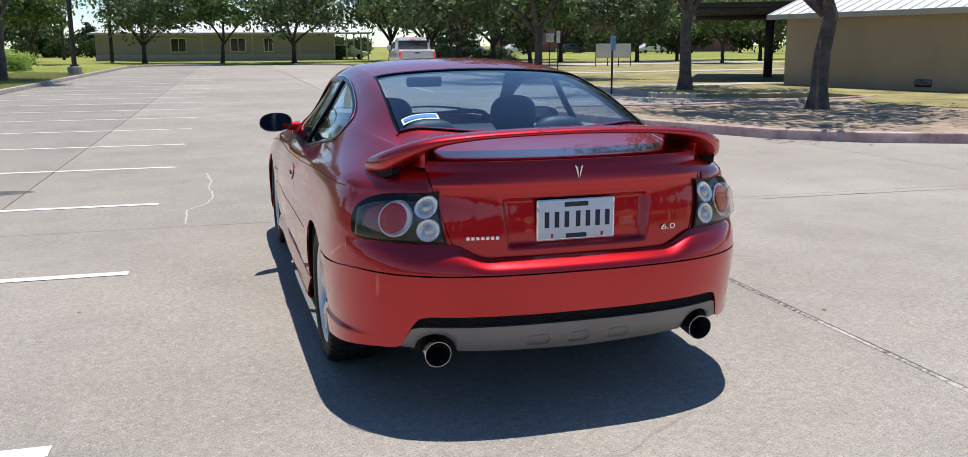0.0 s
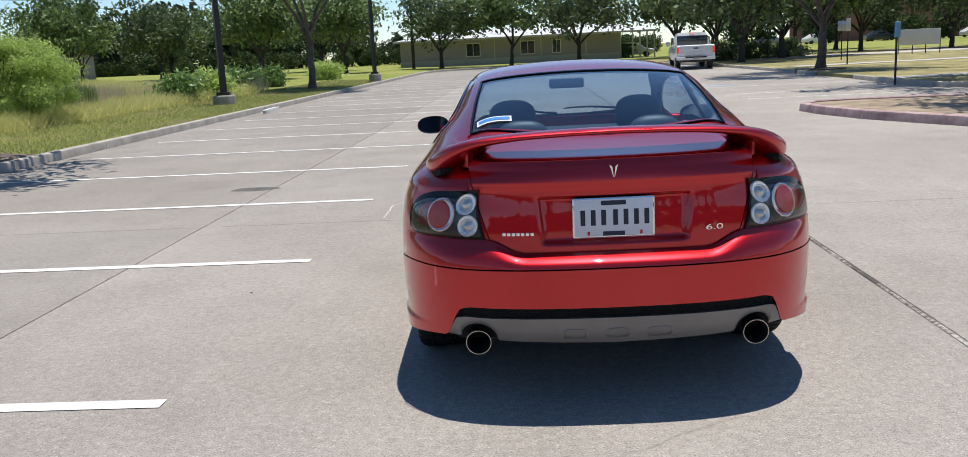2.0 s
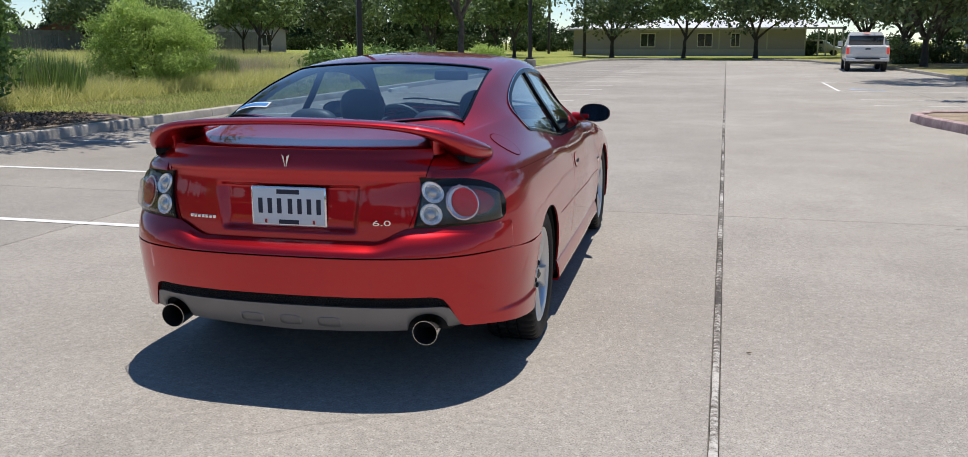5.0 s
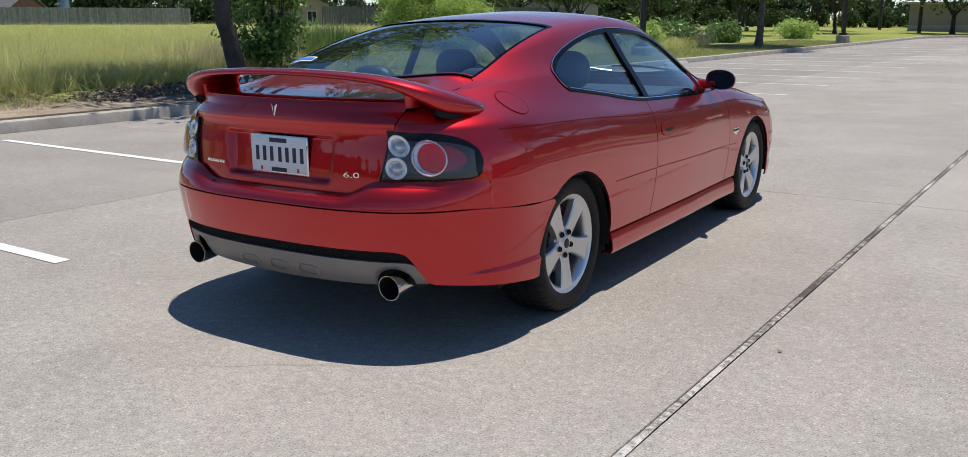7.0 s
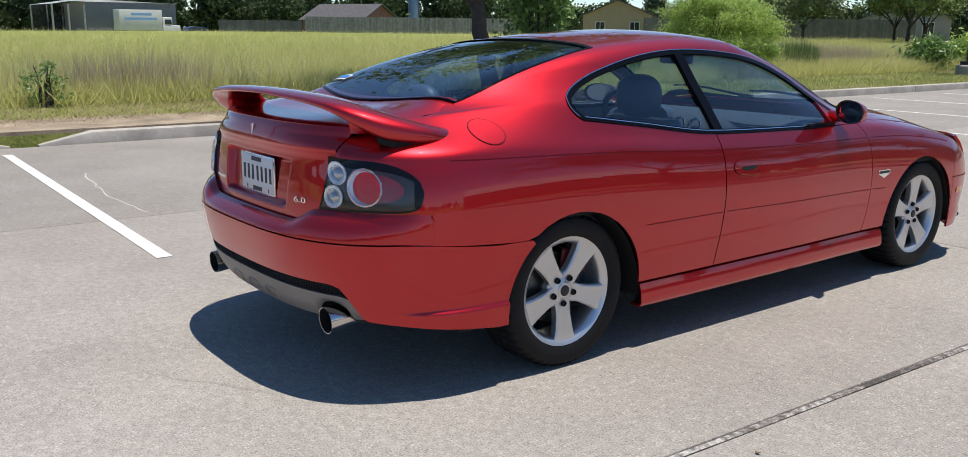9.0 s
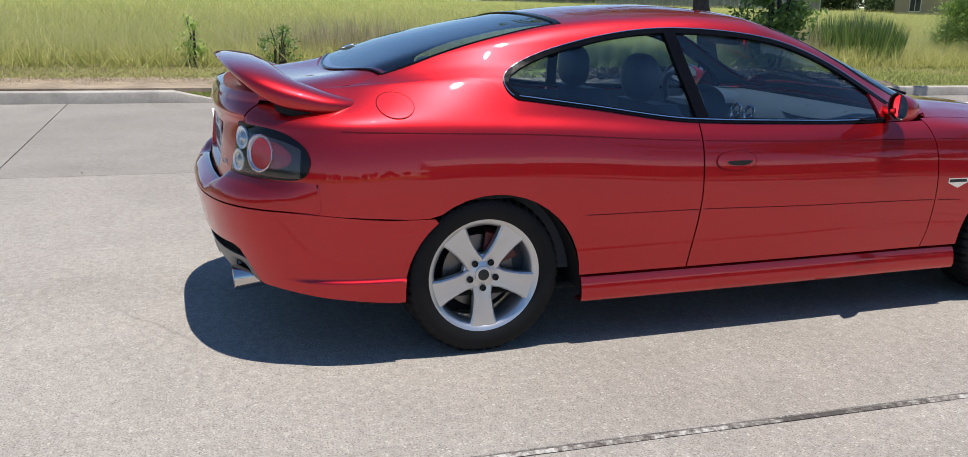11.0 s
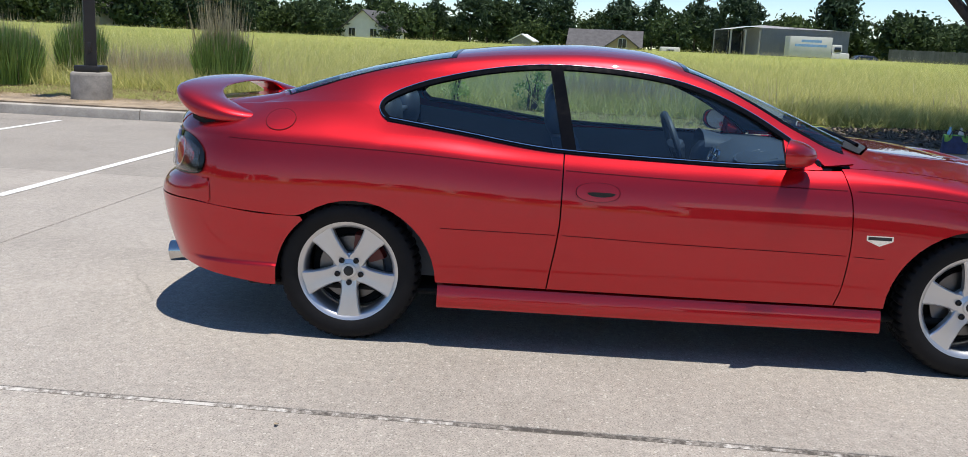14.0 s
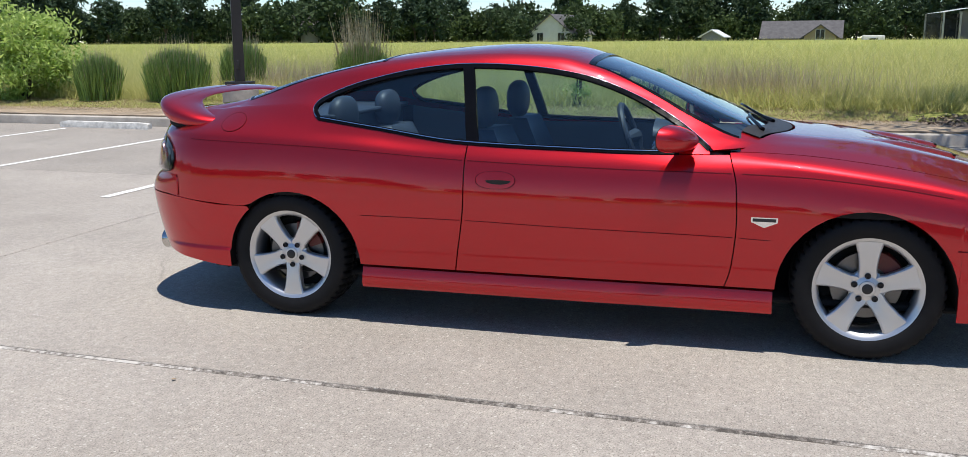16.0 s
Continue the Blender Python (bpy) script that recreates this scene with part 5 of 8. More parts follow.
# dark oil stain patches and a leaf or two on the concrete
LITTER = surface("dry_leaf_litter", (0.28, 0.22, 0.15), 0.9, vary=0.4, where="object")
g = random.Random(3)
for k in range(26):
    x, y = g.uniform(-7.5, 6.0), g.uniform(-2.5, 16.0)
    if -1.1 < x < 1.1 and -1.2 < y < 4:
        continue
    bm = bmesh.new()
    n = 7
    r0 = g.uniform(0.005, 0.010)
    vs = [bm.verts.new((x + r0 * 1.6 * math.cos(2 * math.pi * i / n) * g.uniform(0.6, 1), y + r0 * math.sin(2 * math.pi * i / n) * g.uniform(0.6, 1), 0.003 + g.uniform(0, 0.008))) for i in range(n)]
    bm.faces.new(vs)
    ex = bmesh.ops.extrude_face_region(bm, geom=bm.faces[:])
    for v in ex["geom"]:
        if isinstance(v, bmesh.types.BMVert):
            v.co.z += 0.003
    bmesh.ops.recalc_face_normals(bm, faces=bm.faces)
    tagged(part("dry_leaf", bm, LITTER, flat=True), "small dry leaf lying on the concrete", "leaf", "dry leaves")

# ---- the red coupe ----
def car_paint():
    m, t, p = nodes("metallic_red_paint")
    w = place(t, "object")
    v = t.nodes.new("ShaderNodeTexVoronoi")
    v.inputs["Scale"].default_value = 1400
    t.links.new(w, v.inputs["Vector"])
    c = ramp(t, v.outputs["Color"], [(0.0, (0.35, 0.005, 0.010)), (1.0, (0.57, 0.011, 0.017))])
    t.links.new(c, p.inputs["Base Color"])
    p.inputs["Metallic"].default_value = 0.9
    p.inputs["Roughness"].default_value = 0.38
    p.inputs["Coat Weight"].default_value = 1.0
    p.inputs["Coat IOR"].default_value = 1.5
    p.inputs["Coat Roughness"].default_value = 0.012
    n = noise_tex(t, w, 260, 2, 0.5)
    b = t.nodes.new("ShaderNodeBump")
    b.inputs["Strength"].default_value, b.inputs["Distance"].default_value = 0.02, 0.0006
    t.links.new(n, b.inputs["Height"])
    t.links.new(b.outputs[0], p.inputs["Coat Normal"])
    return m


def glass(name, tint, gloss=1.0, least=0.075):
    m, t, p = nodes(name)
    t.nodes.remove(p)
    tr = t.nodes.new("ShaderNodeBsdfTransparent")
    tr.inputs[0].default_value = (*tint, 1)
    gl = t.nodes.new("ShaderNodeBsdfGlossy")
    gl.inputs["Roughness"].default_value = 0.0
    gl.inputs["Color"].default_value = (gloss, gloss, gloss, 1)
    lw = t.nodes.new("ShaderNodeLayerWeight")
    lw.inputs[0].default_value = 0.5
    pw = t.nodes.new("ShaderNodeMath")
    pw.operation = 'POWER'
    pw.inputs[1].default_value = 4.0
    t.links.new(lw.outputs["Facing"], pw.inputs[0])
    ma = t.nodes.new("ShaderNodeMath")
    ma.operation = 'MULTIPLY_ADD'
    ma.inputs[1].default_value, ma.inputs[2].default_value = 0.88, least
    t.links.new(pw.outputs[0], ma.inputs[0])
    mx = t.nodes.new("ShaderNodeMixShader")
    t.links.new(ma.outputs[0], mx.inputs[0])
    t.links.new(tr.outputs[0], mx.inputs[1])
    t.links.new(gl.outputs[0], mx.inputs[2])
    t.links.new(mx.outputs[0], t.nodes["Material Output"].inputs[0])
    return m


PAINT = car_paint()
GLASS = glass("tinted_car_glass", (0.72, 0.85, 0.92))
LAMP_GLASS = glass("clear_lamp_cover", (0.93, 0.92, 0.92), 0.8, 0.035)
LENS_RING = surface("frosted_lens_ring", (0.85, 0.85, 0.85), 0.25, 0.55, vary=0.1, big=60, fine=300, bump=0.1, where="object", coat=0.8)
CHROME = surface("chrome", (0.80, 0.80, 0.81), 0.10, 1.0, vary=0.03, bump=0, where="object")
STEEL = surface("polished_steel", (0.55, 0.53, 0.51), 0.16, 1.0, vary=0.1, bump=0.02, where="object")
ALLOY, _t, _p = nodes("silver_alloy")
for _k, _v in (("Base Color", (0.60, 0.605, 0.615, 1)), ("Metallic", 0.8), ("Roughness", 0.33), ("Coat Weight", 0.4), ("Coat Roughness", 0.08)):
    _p.inputs[_k].default_value = _v
RUBBER = surface("tyre_rubber", (0.008, 0.008, 0.009), 0.6, vary=0.25, big=8, fine=120, bump=0.25, where="object", spec=0.2)
TRIM_BLACK = surface("satin_black_trim", (0.004, 0.004, 0.005), 0.17, vary=0.1, bump=0.0, where="object", spec=0.12)
# near-black for the underside, and for shade painted into gaps and recesses
DARK = surface("underbody_and_gap_shade", (0.005, 0.005, 0.005), 0.9, vary=0.3, where="object")
VALANCE = surface("grey_plastic_valance", (0.21, 0.195, 0.185), 0.45, vary=0.10, big=4, fine=150, bump=0.1, where="object", metal=0.3)
CABIN = surface("blue_black_leather", (0.045, 0.055, 0.070), 0.5, vary=0.2, big=5, fine=180, bump=0.2, where="object")
CABIN_TRIM = surface("dark_cabin_plastic", (0.040, 0.048, 0.058), 0.55, vary=0.15, big=5, fine=160, bump=0.15, where="object")
LAMP_RIM = surface("black_lamp_border", (0.004, 0.004, 0.005), 0.10, vary=0.1, bump=0, where="object", spec=0.3)
RED_BOWL = surface("pink_reflector", (0.80, 0.66, 0.66), 0.18, 0.9, vary=0.1, bump=0, where="object")
DULL_RING = surface("dull_lamp_ring", (0.34, 0.24, 0.24), 0.25, 0.8, vary=0.1, bump=0, where="object")
NUT = surface("dark_nut_steel", (0.03, 0.03, 0.033), 0.35, 0.8, vary=0.15, bump=0, where="object")
SMOKE = surface("smoked_lamp_housing", (0.026, 0.023, 0.024), 0.12, vary=0.25, bump=0, where="object", coat=0.25)
LENS_RED = surface("deep_red_lens", (0.42, 0.014, 0.016), 0.25, vary=0.2, big=30, fine=200, bump=0.05, where="object", coat=0.15)
LENS_DARK = surface("smoked_red_lens", (0.16, 0.010, 0.012), 0.12, vary=0.3, big=30, fine=200, bump=0.05, where="object", coat=1.0)
LENS_CLEAR = surface("clear_ribbed_lens", (0.60, 0.60, 0.59), 0.20, 0.75, vary=0.45, big=40, fine=300, bump=0.25, where="object", coat=1.0)
AMBER = surface("amber_lens", (0.75, 0.20, 0.015), 0.15, vary=0.1, bump=0, where="object", coat=1.0)
MIRROR = surface("mirror_glass", (0.22, 0.24, 0.28), 0.02, 1.0, vary=0.0, bump=0, where="object")
PLATE_WHITE = surface("white_plate", (0.70, 0.72, 0.74), 0.4, vary=0.03, bump=0, where="object")
PLATE_INK = surface("dark_plate_ink", (0.012, 0.016, 0.04), 0.5, vary=0.05, bump=0, where="object")
# dark red laid on the panels as shade in creases, seams and gaps
SHADE_LINE = surface("panel_line_shade", (0.10, 0.003, 0.007), 0.6, vary=0.05, bump=0, where="object", spec=0.1)


def curve(*tab):
    """A smooth function through (x, value) pairs."""
    xs, ys = np.array([a for a, _ in tab], float), np.array([b for _, b in tab], float)
    d = np.diff(ys) / np.diff(xs)
    m = np.empty(len(xs))
    m[0], m[-1] = d[0], d[-1]
    for i in range(1, len(xs) - 1):
        m[i] = 0 if d[i - 1] * d[i] <= 0 else 2 * d[i - 1] * d[i] / (d[i - 1] + d[i])

    def f(x):
        if x <= xs[0]:
            return float(ys[0])
        if x >= xs[-1]:
            return float(ys[-1])
        i = int(np.searchsorted(xs, x)) - 1
        h = xs[i + 1] - xs[i]
        t = (x - xs[i]) / h
        return float((1 + 2 * t) * (1 - t) ** 2 * ys[i] + t * (1 - t) ** 2 * h * m[i] + t * t * (3 - 2 * t) * ys[i + 1] + t * t * (t - 1) * h * m[i + 1])
    return f


REAR_TURN, FRONT_TURN = -0.28, 3.06          # where the corners begin
half_width = curve((-0.4, 0.906), (0.1, 0.912), (0.6, 0.914), (1.5, 0.912), (2.2, 0.900), (2.75, 0.908), (3.1, 0.903))
fullness = curve((0, 0.965), (0.1, 0.976), (0.33, 0.995), (0.5, 1.0), (0.66, 0.993), (0.78, 0.972), (0.86, 0.938), (0.92, 0.885), (0.96, 0.82), (0.985, 0.745), (1, 0.66))
shoulder = curve((-1.0, 1.008), (-0.5, 1.034), (-0.1, 1.045), (0.3, 1.035), (0.9, 0.985), (1.5, 0.968), (2.1, 0.958), (2.4, 0.945), (2.8, 0.895), (3.1, 0.840), (3.4, 0.765), (3.75, 0.66))
crest = curve((-1.0, 1.035), (-0.52, 1.068), (-0.44, 1.100), (-0.30, 1.155), (-0.10, 1.222), (0.15, 1.285), (0.44, 1.340), (0.75, 1.372), (1.05, 1.385), (1.33, 1.370), (1.52, 1.322), (1.75, 1.240), (2.0, 1.135), (2.22, 1.035), (2.38, 0.968), (2.48, 0.955), (2.8, 0.928), (3.1, 0.872), (3.4, 0.795), (3.75, 0.69))
cabin_base = curve((-0.52, 0.66), (-0.3, 0.715), (0.0, 0.765), (0.4, 0.805), (0.95, 0.822), (1.6, 0.822), (2.0, 0.800), (2.25, 0.745), (2.45, 0.68), (2.8, 0.66), (3.4, 0.64))
belt_z = curve((-1, 1.018), (-0.4, 1.040), (0.0, 1.036), (0.16, 1.020), (0.45, 0.983), (0.93, 0.922), (1.39, 0.906), (1.82, 0.898), (2.12, 0.900), (2.4, 0.915), (2.8, 0.88), (3.4, 0.755))
S_BODY = (0.0, 0.12, 0.33, 0.55, 0.72, 0.83, 0.905)
CABIN_SHAPE = ((0.955, 0.16), (0.905, 0.31), (0.85, 0.46), (0.79, 0.65), (0.75, 0.77), (0.70, 0.86), (0.62, 0.92), (0.46, 0.962), (0.24, 0.990), (0.0, 1.0))
LOW = 0.19
bumper_y = curve((0.24, -0.945), (0.30, -0.982), (0.40, -1.016), (0.52, -1.046), (0.612, -1.058), (0.640, -1.050), (0.668, -1.026), (0.690, -0.992), (0.70, -0.982))
lid_y = curve((0.60, -0.983), (0.70, -0.981), (0.80, -0.972), (0.90, -0.963), (0.93, -0.971), (0.945, -0.970), (1.0, -0.953), (1.03, -0.935), (1.10, -0.90))
nose_y = curve((0.2, 3.66), (0.35, 3.74), (0.55, 3.77), (0.7, 3.70), (0.9, 3.4), (1.0, 3.3))
POWER = 2.95


def corner(y, z):
    """How far the half width has shrunk in the rounded corners."""
    if y < REAR_TURN:
        q = min(1.0, (REAR_TURN - y) / (REAR_TURN - lid_y(z)))
        return (1 - q ** POWER) ** (1 / POWER)
    if y > FRONT_TURN:
        q = min(1.0, (y - FRONT_TURN) / (nose_y(z) - FRONT_TURN))
        return (1 - q ** 2.6) ** (1 / 2.6)
    return 1.0


def level(y, z):
    """The half width at a height, before the corners."""
    s = (z - LOW) / (shoulder(y) - LOW)
    return half_width(y) * fullness(max(0, min(1, s)))


sections = {}


def section(y):
    key = round(y, 4)
    if key not in sections:
        top, w = shoulder(y), half_width(y)
        pts = [(w * fullness(s), LOW + s * (top - LOW)) for s in S_BODY]
        zb, zc, xb = belt_z(y), crest(y), cabin_base(y)
        pts[-1] = (max(pts[-1][0], xb + 0.012), min(pts[-1][1], zb - 0.012))
        pts += [(xb * a, zb + (zc - zb) * b) for a, b in CABIN_SHAPE]
        sections[key] = [(x * corner(y, z), z) for x, z in pts]
    return sections[key]


LAST = len(S_BODY) + len(CABIN_SHAPE) - 1


def skin(y, k):
    """A point of the car's skin: y along the car, k up the side and over to the middle (k = LAST)."""
    p = section(y)
    i = max(0, min(LAST - 1, int(math.floor(k))))
    t = k - i
    a, b, c, d = p[max(i - 1, 0)], p[i], p[i + 1], (p[i + 2] if i + 2 <= LAST else (-p[LAST - 1][0], p[LAST - 1][1]))
    out = []
    for j in (0, 1):
        out.append(0.5 * (2 * b[j] + (c[j] - a[j]) * t + (2 * a[j] - 5 * b[j] + 4 * c[j] - d[j]) * t * t + (3 * b[j] - a[j] - 3 * c[j] + d[j]) * t ** 3))
    return Vector((out[0], y, out[1]))


def k_at_z(y, z):
    lo, hi = 0.0, LAST - 0.5
    for _ in range(26):
        mid = (lo + hi) / 2
        if skin(y, mid).z < z:
            lo = mid
        else:
            hi = mid
    return lo


def k_at_x(y, x):
    lo, hi = 5.0, float(LAST)
    for _ in range(26):
        mid = (lo + hi) / 2
        if skin(y, mid).x > x:
            lo = mid
        else:
            hi = mid
    return lo


def on_side(y, z):
    return skin(y, k_at_z(y, z))


def sheet(name, fn, us, vs, material, parent, label="", mirror=False, flange=0.012, lift=0.0, thick=0.0, angle=40):
    """A panel over a grid of (u, v), its rim turned inwards."""
    bm = bmesh.new()
    g = []
    for u in us:
        col = []
        for v in vs:
            p = Vector(fn(u, v))
            if mirror:
                p.x = -p.x
            col.append(bm.verts.new(p))
        g.append(col)
    for i in range(len(us) - 1):
        for j in range(len(vs) - 1):
            try:
                bm.faces.new((g[i][j], g[i + 1][j], g[i + 1][j + 1], g[i][j + 1]))
            except ValueError:
                pass
    bmesh.ops.dissolve_degenerate(bm, dist=1e-5, edges=bm.edges)
    bm.normal_update()
    centre = Vector((0, 1.3, 0.55))
    s = sum(f.normal.dot(f.calc_center_median() - centre) * f.calc_area() for f in bm.faces)
    if s < 0:
        bmesh.ops.reverse_faces(bm, faces=bm.faces)
        bm.normal_update()
    if lift:
        for v in bm.verts:
            v.co += v.normal * lift
    if flange:
        nrm = {v: v.normal.copy() for v in bm.verts}
        rim = [e for e in bm.edges if e.is_boundary]
        r = bmesh.ops.extrude_edge_only(bm, edges=rim)
        pairs = {}
        for e in rim:
            for v in e.verts:
                pairs[v] = None
        new_vs = [v for v in r["geom"] if isinstance(v, bmesh.types.BMVert)]
        old = list(pairs)
        for nv in new_vs:
            o = min(old, key=lambda w: (w.co - nv.co).length_squared)
            nv.co = nv.co - nrm[o] * flange
    return part(name, bm, material, parent, label, angle=angle)


def panel(name, grids, material, parent, label="", mirror=False, flange=0.01):
    """Several grids (fn, us, vs) welded to one panel with a turned-in rim."""
    bm = bmesh.new()
    for fn, us, vs in grids:
        g = [[bm.verts.new(Vector(fn(u, v))) for v in vs] for u in us]
        for a, b in zip(g, g[1:]):
            for j in range(len(vs) - 1):
                bm.faces.new((a[j], b[j], b[j + 1], a[j + 1]))
    bmesh.ops.remove_doubles(bm, verts=bm.verts, dist=0.0008)
    bmesh.ops.recalc_face_normals(bm, faces=bm.faces)
    if mirror:
        for v in bm.verts:
            v.co.x = -v.co.x
        bmesh.ops.reverse_faces(bm, faces=bm.faces)
    bm.normal_update()
    if sum(f.normal.x * f.calc_area() for f in bm.faces) * (-1 if mirror else 1) < 0:
        bmesh.ops.reverse_faces(bm, faces=bm.faces)
        bm.normal_update()
    nrm = {v: v.normal.copy() for v in bm.verts}
    rim = [e for e in bm.edges if e.is_boundary]
    old = list({v for e in rim for v in e.verts})
    r = bmesh.ops.extrude_edge_only(bm, edges=rim)
    for nv in [v for v in r["geom"] if isinstance(v, bmesh.types.BMVert)]:
        o = min(old, key=lambda w: (w.co - nv.co).length_squared)
        nv.co = nv.co - nrm[o] * flange
    return part(name, bm, material, parent, label)


def span(a, b, n):
    return [a + (b - a) * i / (n - 1) for i in range(n)]


UNIT = span(0, 1, 25)
car = empty("car", "metallic red two-door coupe with rear spoiler, parked on concrete", "car")

# ---- sides ----
ARCH_R, ARCH_F = (0.028, 0.296, 0.376, 0.364), (2.772, 0.300, 0.374, 0.374)


def arch_z(y, arch):
    q = (y - arch[0]) / arch[2]
    return arch[1] + arch[3] * math.sqrt(max(0, 1 - q * q)) if abs(q) < 1 else 0


door_rear = curve((0.29, 0.906), (0.40, 0.922), (0.52, 0.941), (0.634, 0.952), (0.888, 0.955), (0.95, 0.957))
door_front = curve((0.29, 2.178), (0.40, 2.207), (0.60, 2.222), (0.766, 2.213), (0.86, 2.190), (0.95, 2.160))


def door_fn(u, v):
    z = 0.6
    for _ in range(4):
        y = door_rear(z) + 0.002 + (door_front(z) - door_rear(z) - 0.005) * u
        z = 0.303 + (belt_z(y) - 0.010 - 0.303) * v
    return on_side(y, z)


def quarter_top(y):
    """k of the quarter panel's upper edge."""
    if y >= 0.15:
        return k_at_z(y, belt_z(y) - 0.010)
    edge_y, start_k = -0.36, k_at_x(-0.36, glass_half(-0.36))
    if y >= edge_y:
        f = (0.15 - y) / (0.15 - edge_y)
        return k_at_z(0.15, belt_z(0.15) - 0.010) * (1 - f) + start_k * f
    return k_at_x(y, lid_half(y))


glass_half = curve((-0.50, 0.558), (-0.40, 0.570), (-0.33, 0.577), (0.0, 0.562), (0.42, 0.536), (0.8, 0.533), (1.2, 0.535), (1.50, 0.540), (1.8, 0.600), (2.05, 0.645), (2.25, 0.665), (2.40, 0.655))


def ease(a, b, x):
    t = max(0, min(1, (x - a) / (b - a)))
    return t * t * (3 - 2 * t)


def lid_half(y):
    return 0.588 if y > -0.6 else 0.588 - 0.010 * (-0.6 - y) / 0.3


def quarter_fn(u, v):
    """u 0 at the boot lid's seam, 1 at the door."""
    y0 = -0.885
    y = y0 + (door_rear(0.6) - 0.002 - y0) * u
    if y > 0.55:
        q, yy = (y - 0.55) / (door_rear(0.6) - 0.002 - 0.55), y
        for _ in range(4):
            k0, k1 = k_at_z(yy, 0.303), quarter_top(yy)
            yy = 0.55 + (door_rear(skin(yy, k0 + (k1 - k0) * v).z) - 0.004 - 0.55) * q
        y = yy
    low = 0.612 - 0.034 * max(0, min(1, (y + 0.8) / 0.5)) if y < 0 else 0.303
    low = max(low if y < ARCH_R[0] else 0.303, arch_z(y, ARCH_R))
    k0, k1 = k_at_z(y, low), quarter_top(y)
    return skin(y, k0 + (k1 - k0) * v)


def arch_steps(y0, y1, arch, n=20):
    """Places along a side with an arch in it, closer where the arch is steep."""
    a, b = arch[0] - arch[2], arch[0] + arch[2]
    ys = span(y0, a - 0.004, 16) + [arch[0] - arch[2] * math.cos(math.pi * i / n) for i in range(n + 1)] + span(b + 0.004, y1, 16)
    return [y for y in ys if y0 - 1e-6 <= y <= y1 + 1e-6]


rear_close = [-0.885 + 0.3 * (i / 14) ** 1.6 for i in range(15)]
qy = sorted(set(rear_close + arch_steps(-0.56, door_rear(0.6) - 0.002, ARCH_R) + [-0.36, 0.15]))
qy = [y for i, y in enumerate(qy) if i == 0 or y - qy[i - 1] > 0.0009 or y in (-0.36, 0.15)]
qu = [(y + 0.885) / (door_rear(0.6) - 0.002 + 0.885) for y in qy]


def fender_fn(y, v):
    yy = y
    if y < 2.30:
        q = (y - 2.165) / (2.30 - 2.165)
        yy = 2.2
        for _ in range(4):
            k0 = k_at_z(yy, 0.303)
            k1 = k_at_x(yy, fender_top(yy))
            z = skin(yy, k0 + (k1 - k0) * v).z
            yy = door_front(z) + 0.002 + (2.30 - door_front(z) - 0.002) * q
    k0 = k_at_z(yy, max(0.303 if yy < ARCH_F[0] else 0.205, arch_z(yy, ARCH_F)))
    k1 = k_at_x(yy, fender_top(yy))
    p = skin(yy, k0 + (k1 - k0) * v)
    if yy > ARCH_F[0] + 0.3:
        p.x += 0.014 * ease(0.305, 0.288, p.z)
    return p


def fender_top(y):
    return curve((2.1, 0.80), (2.25, 0.77), (2.5, 0.745), (3.0, 0.73), (3.4, 0.69))(y) * max(0.2, corner(y, 0.8))


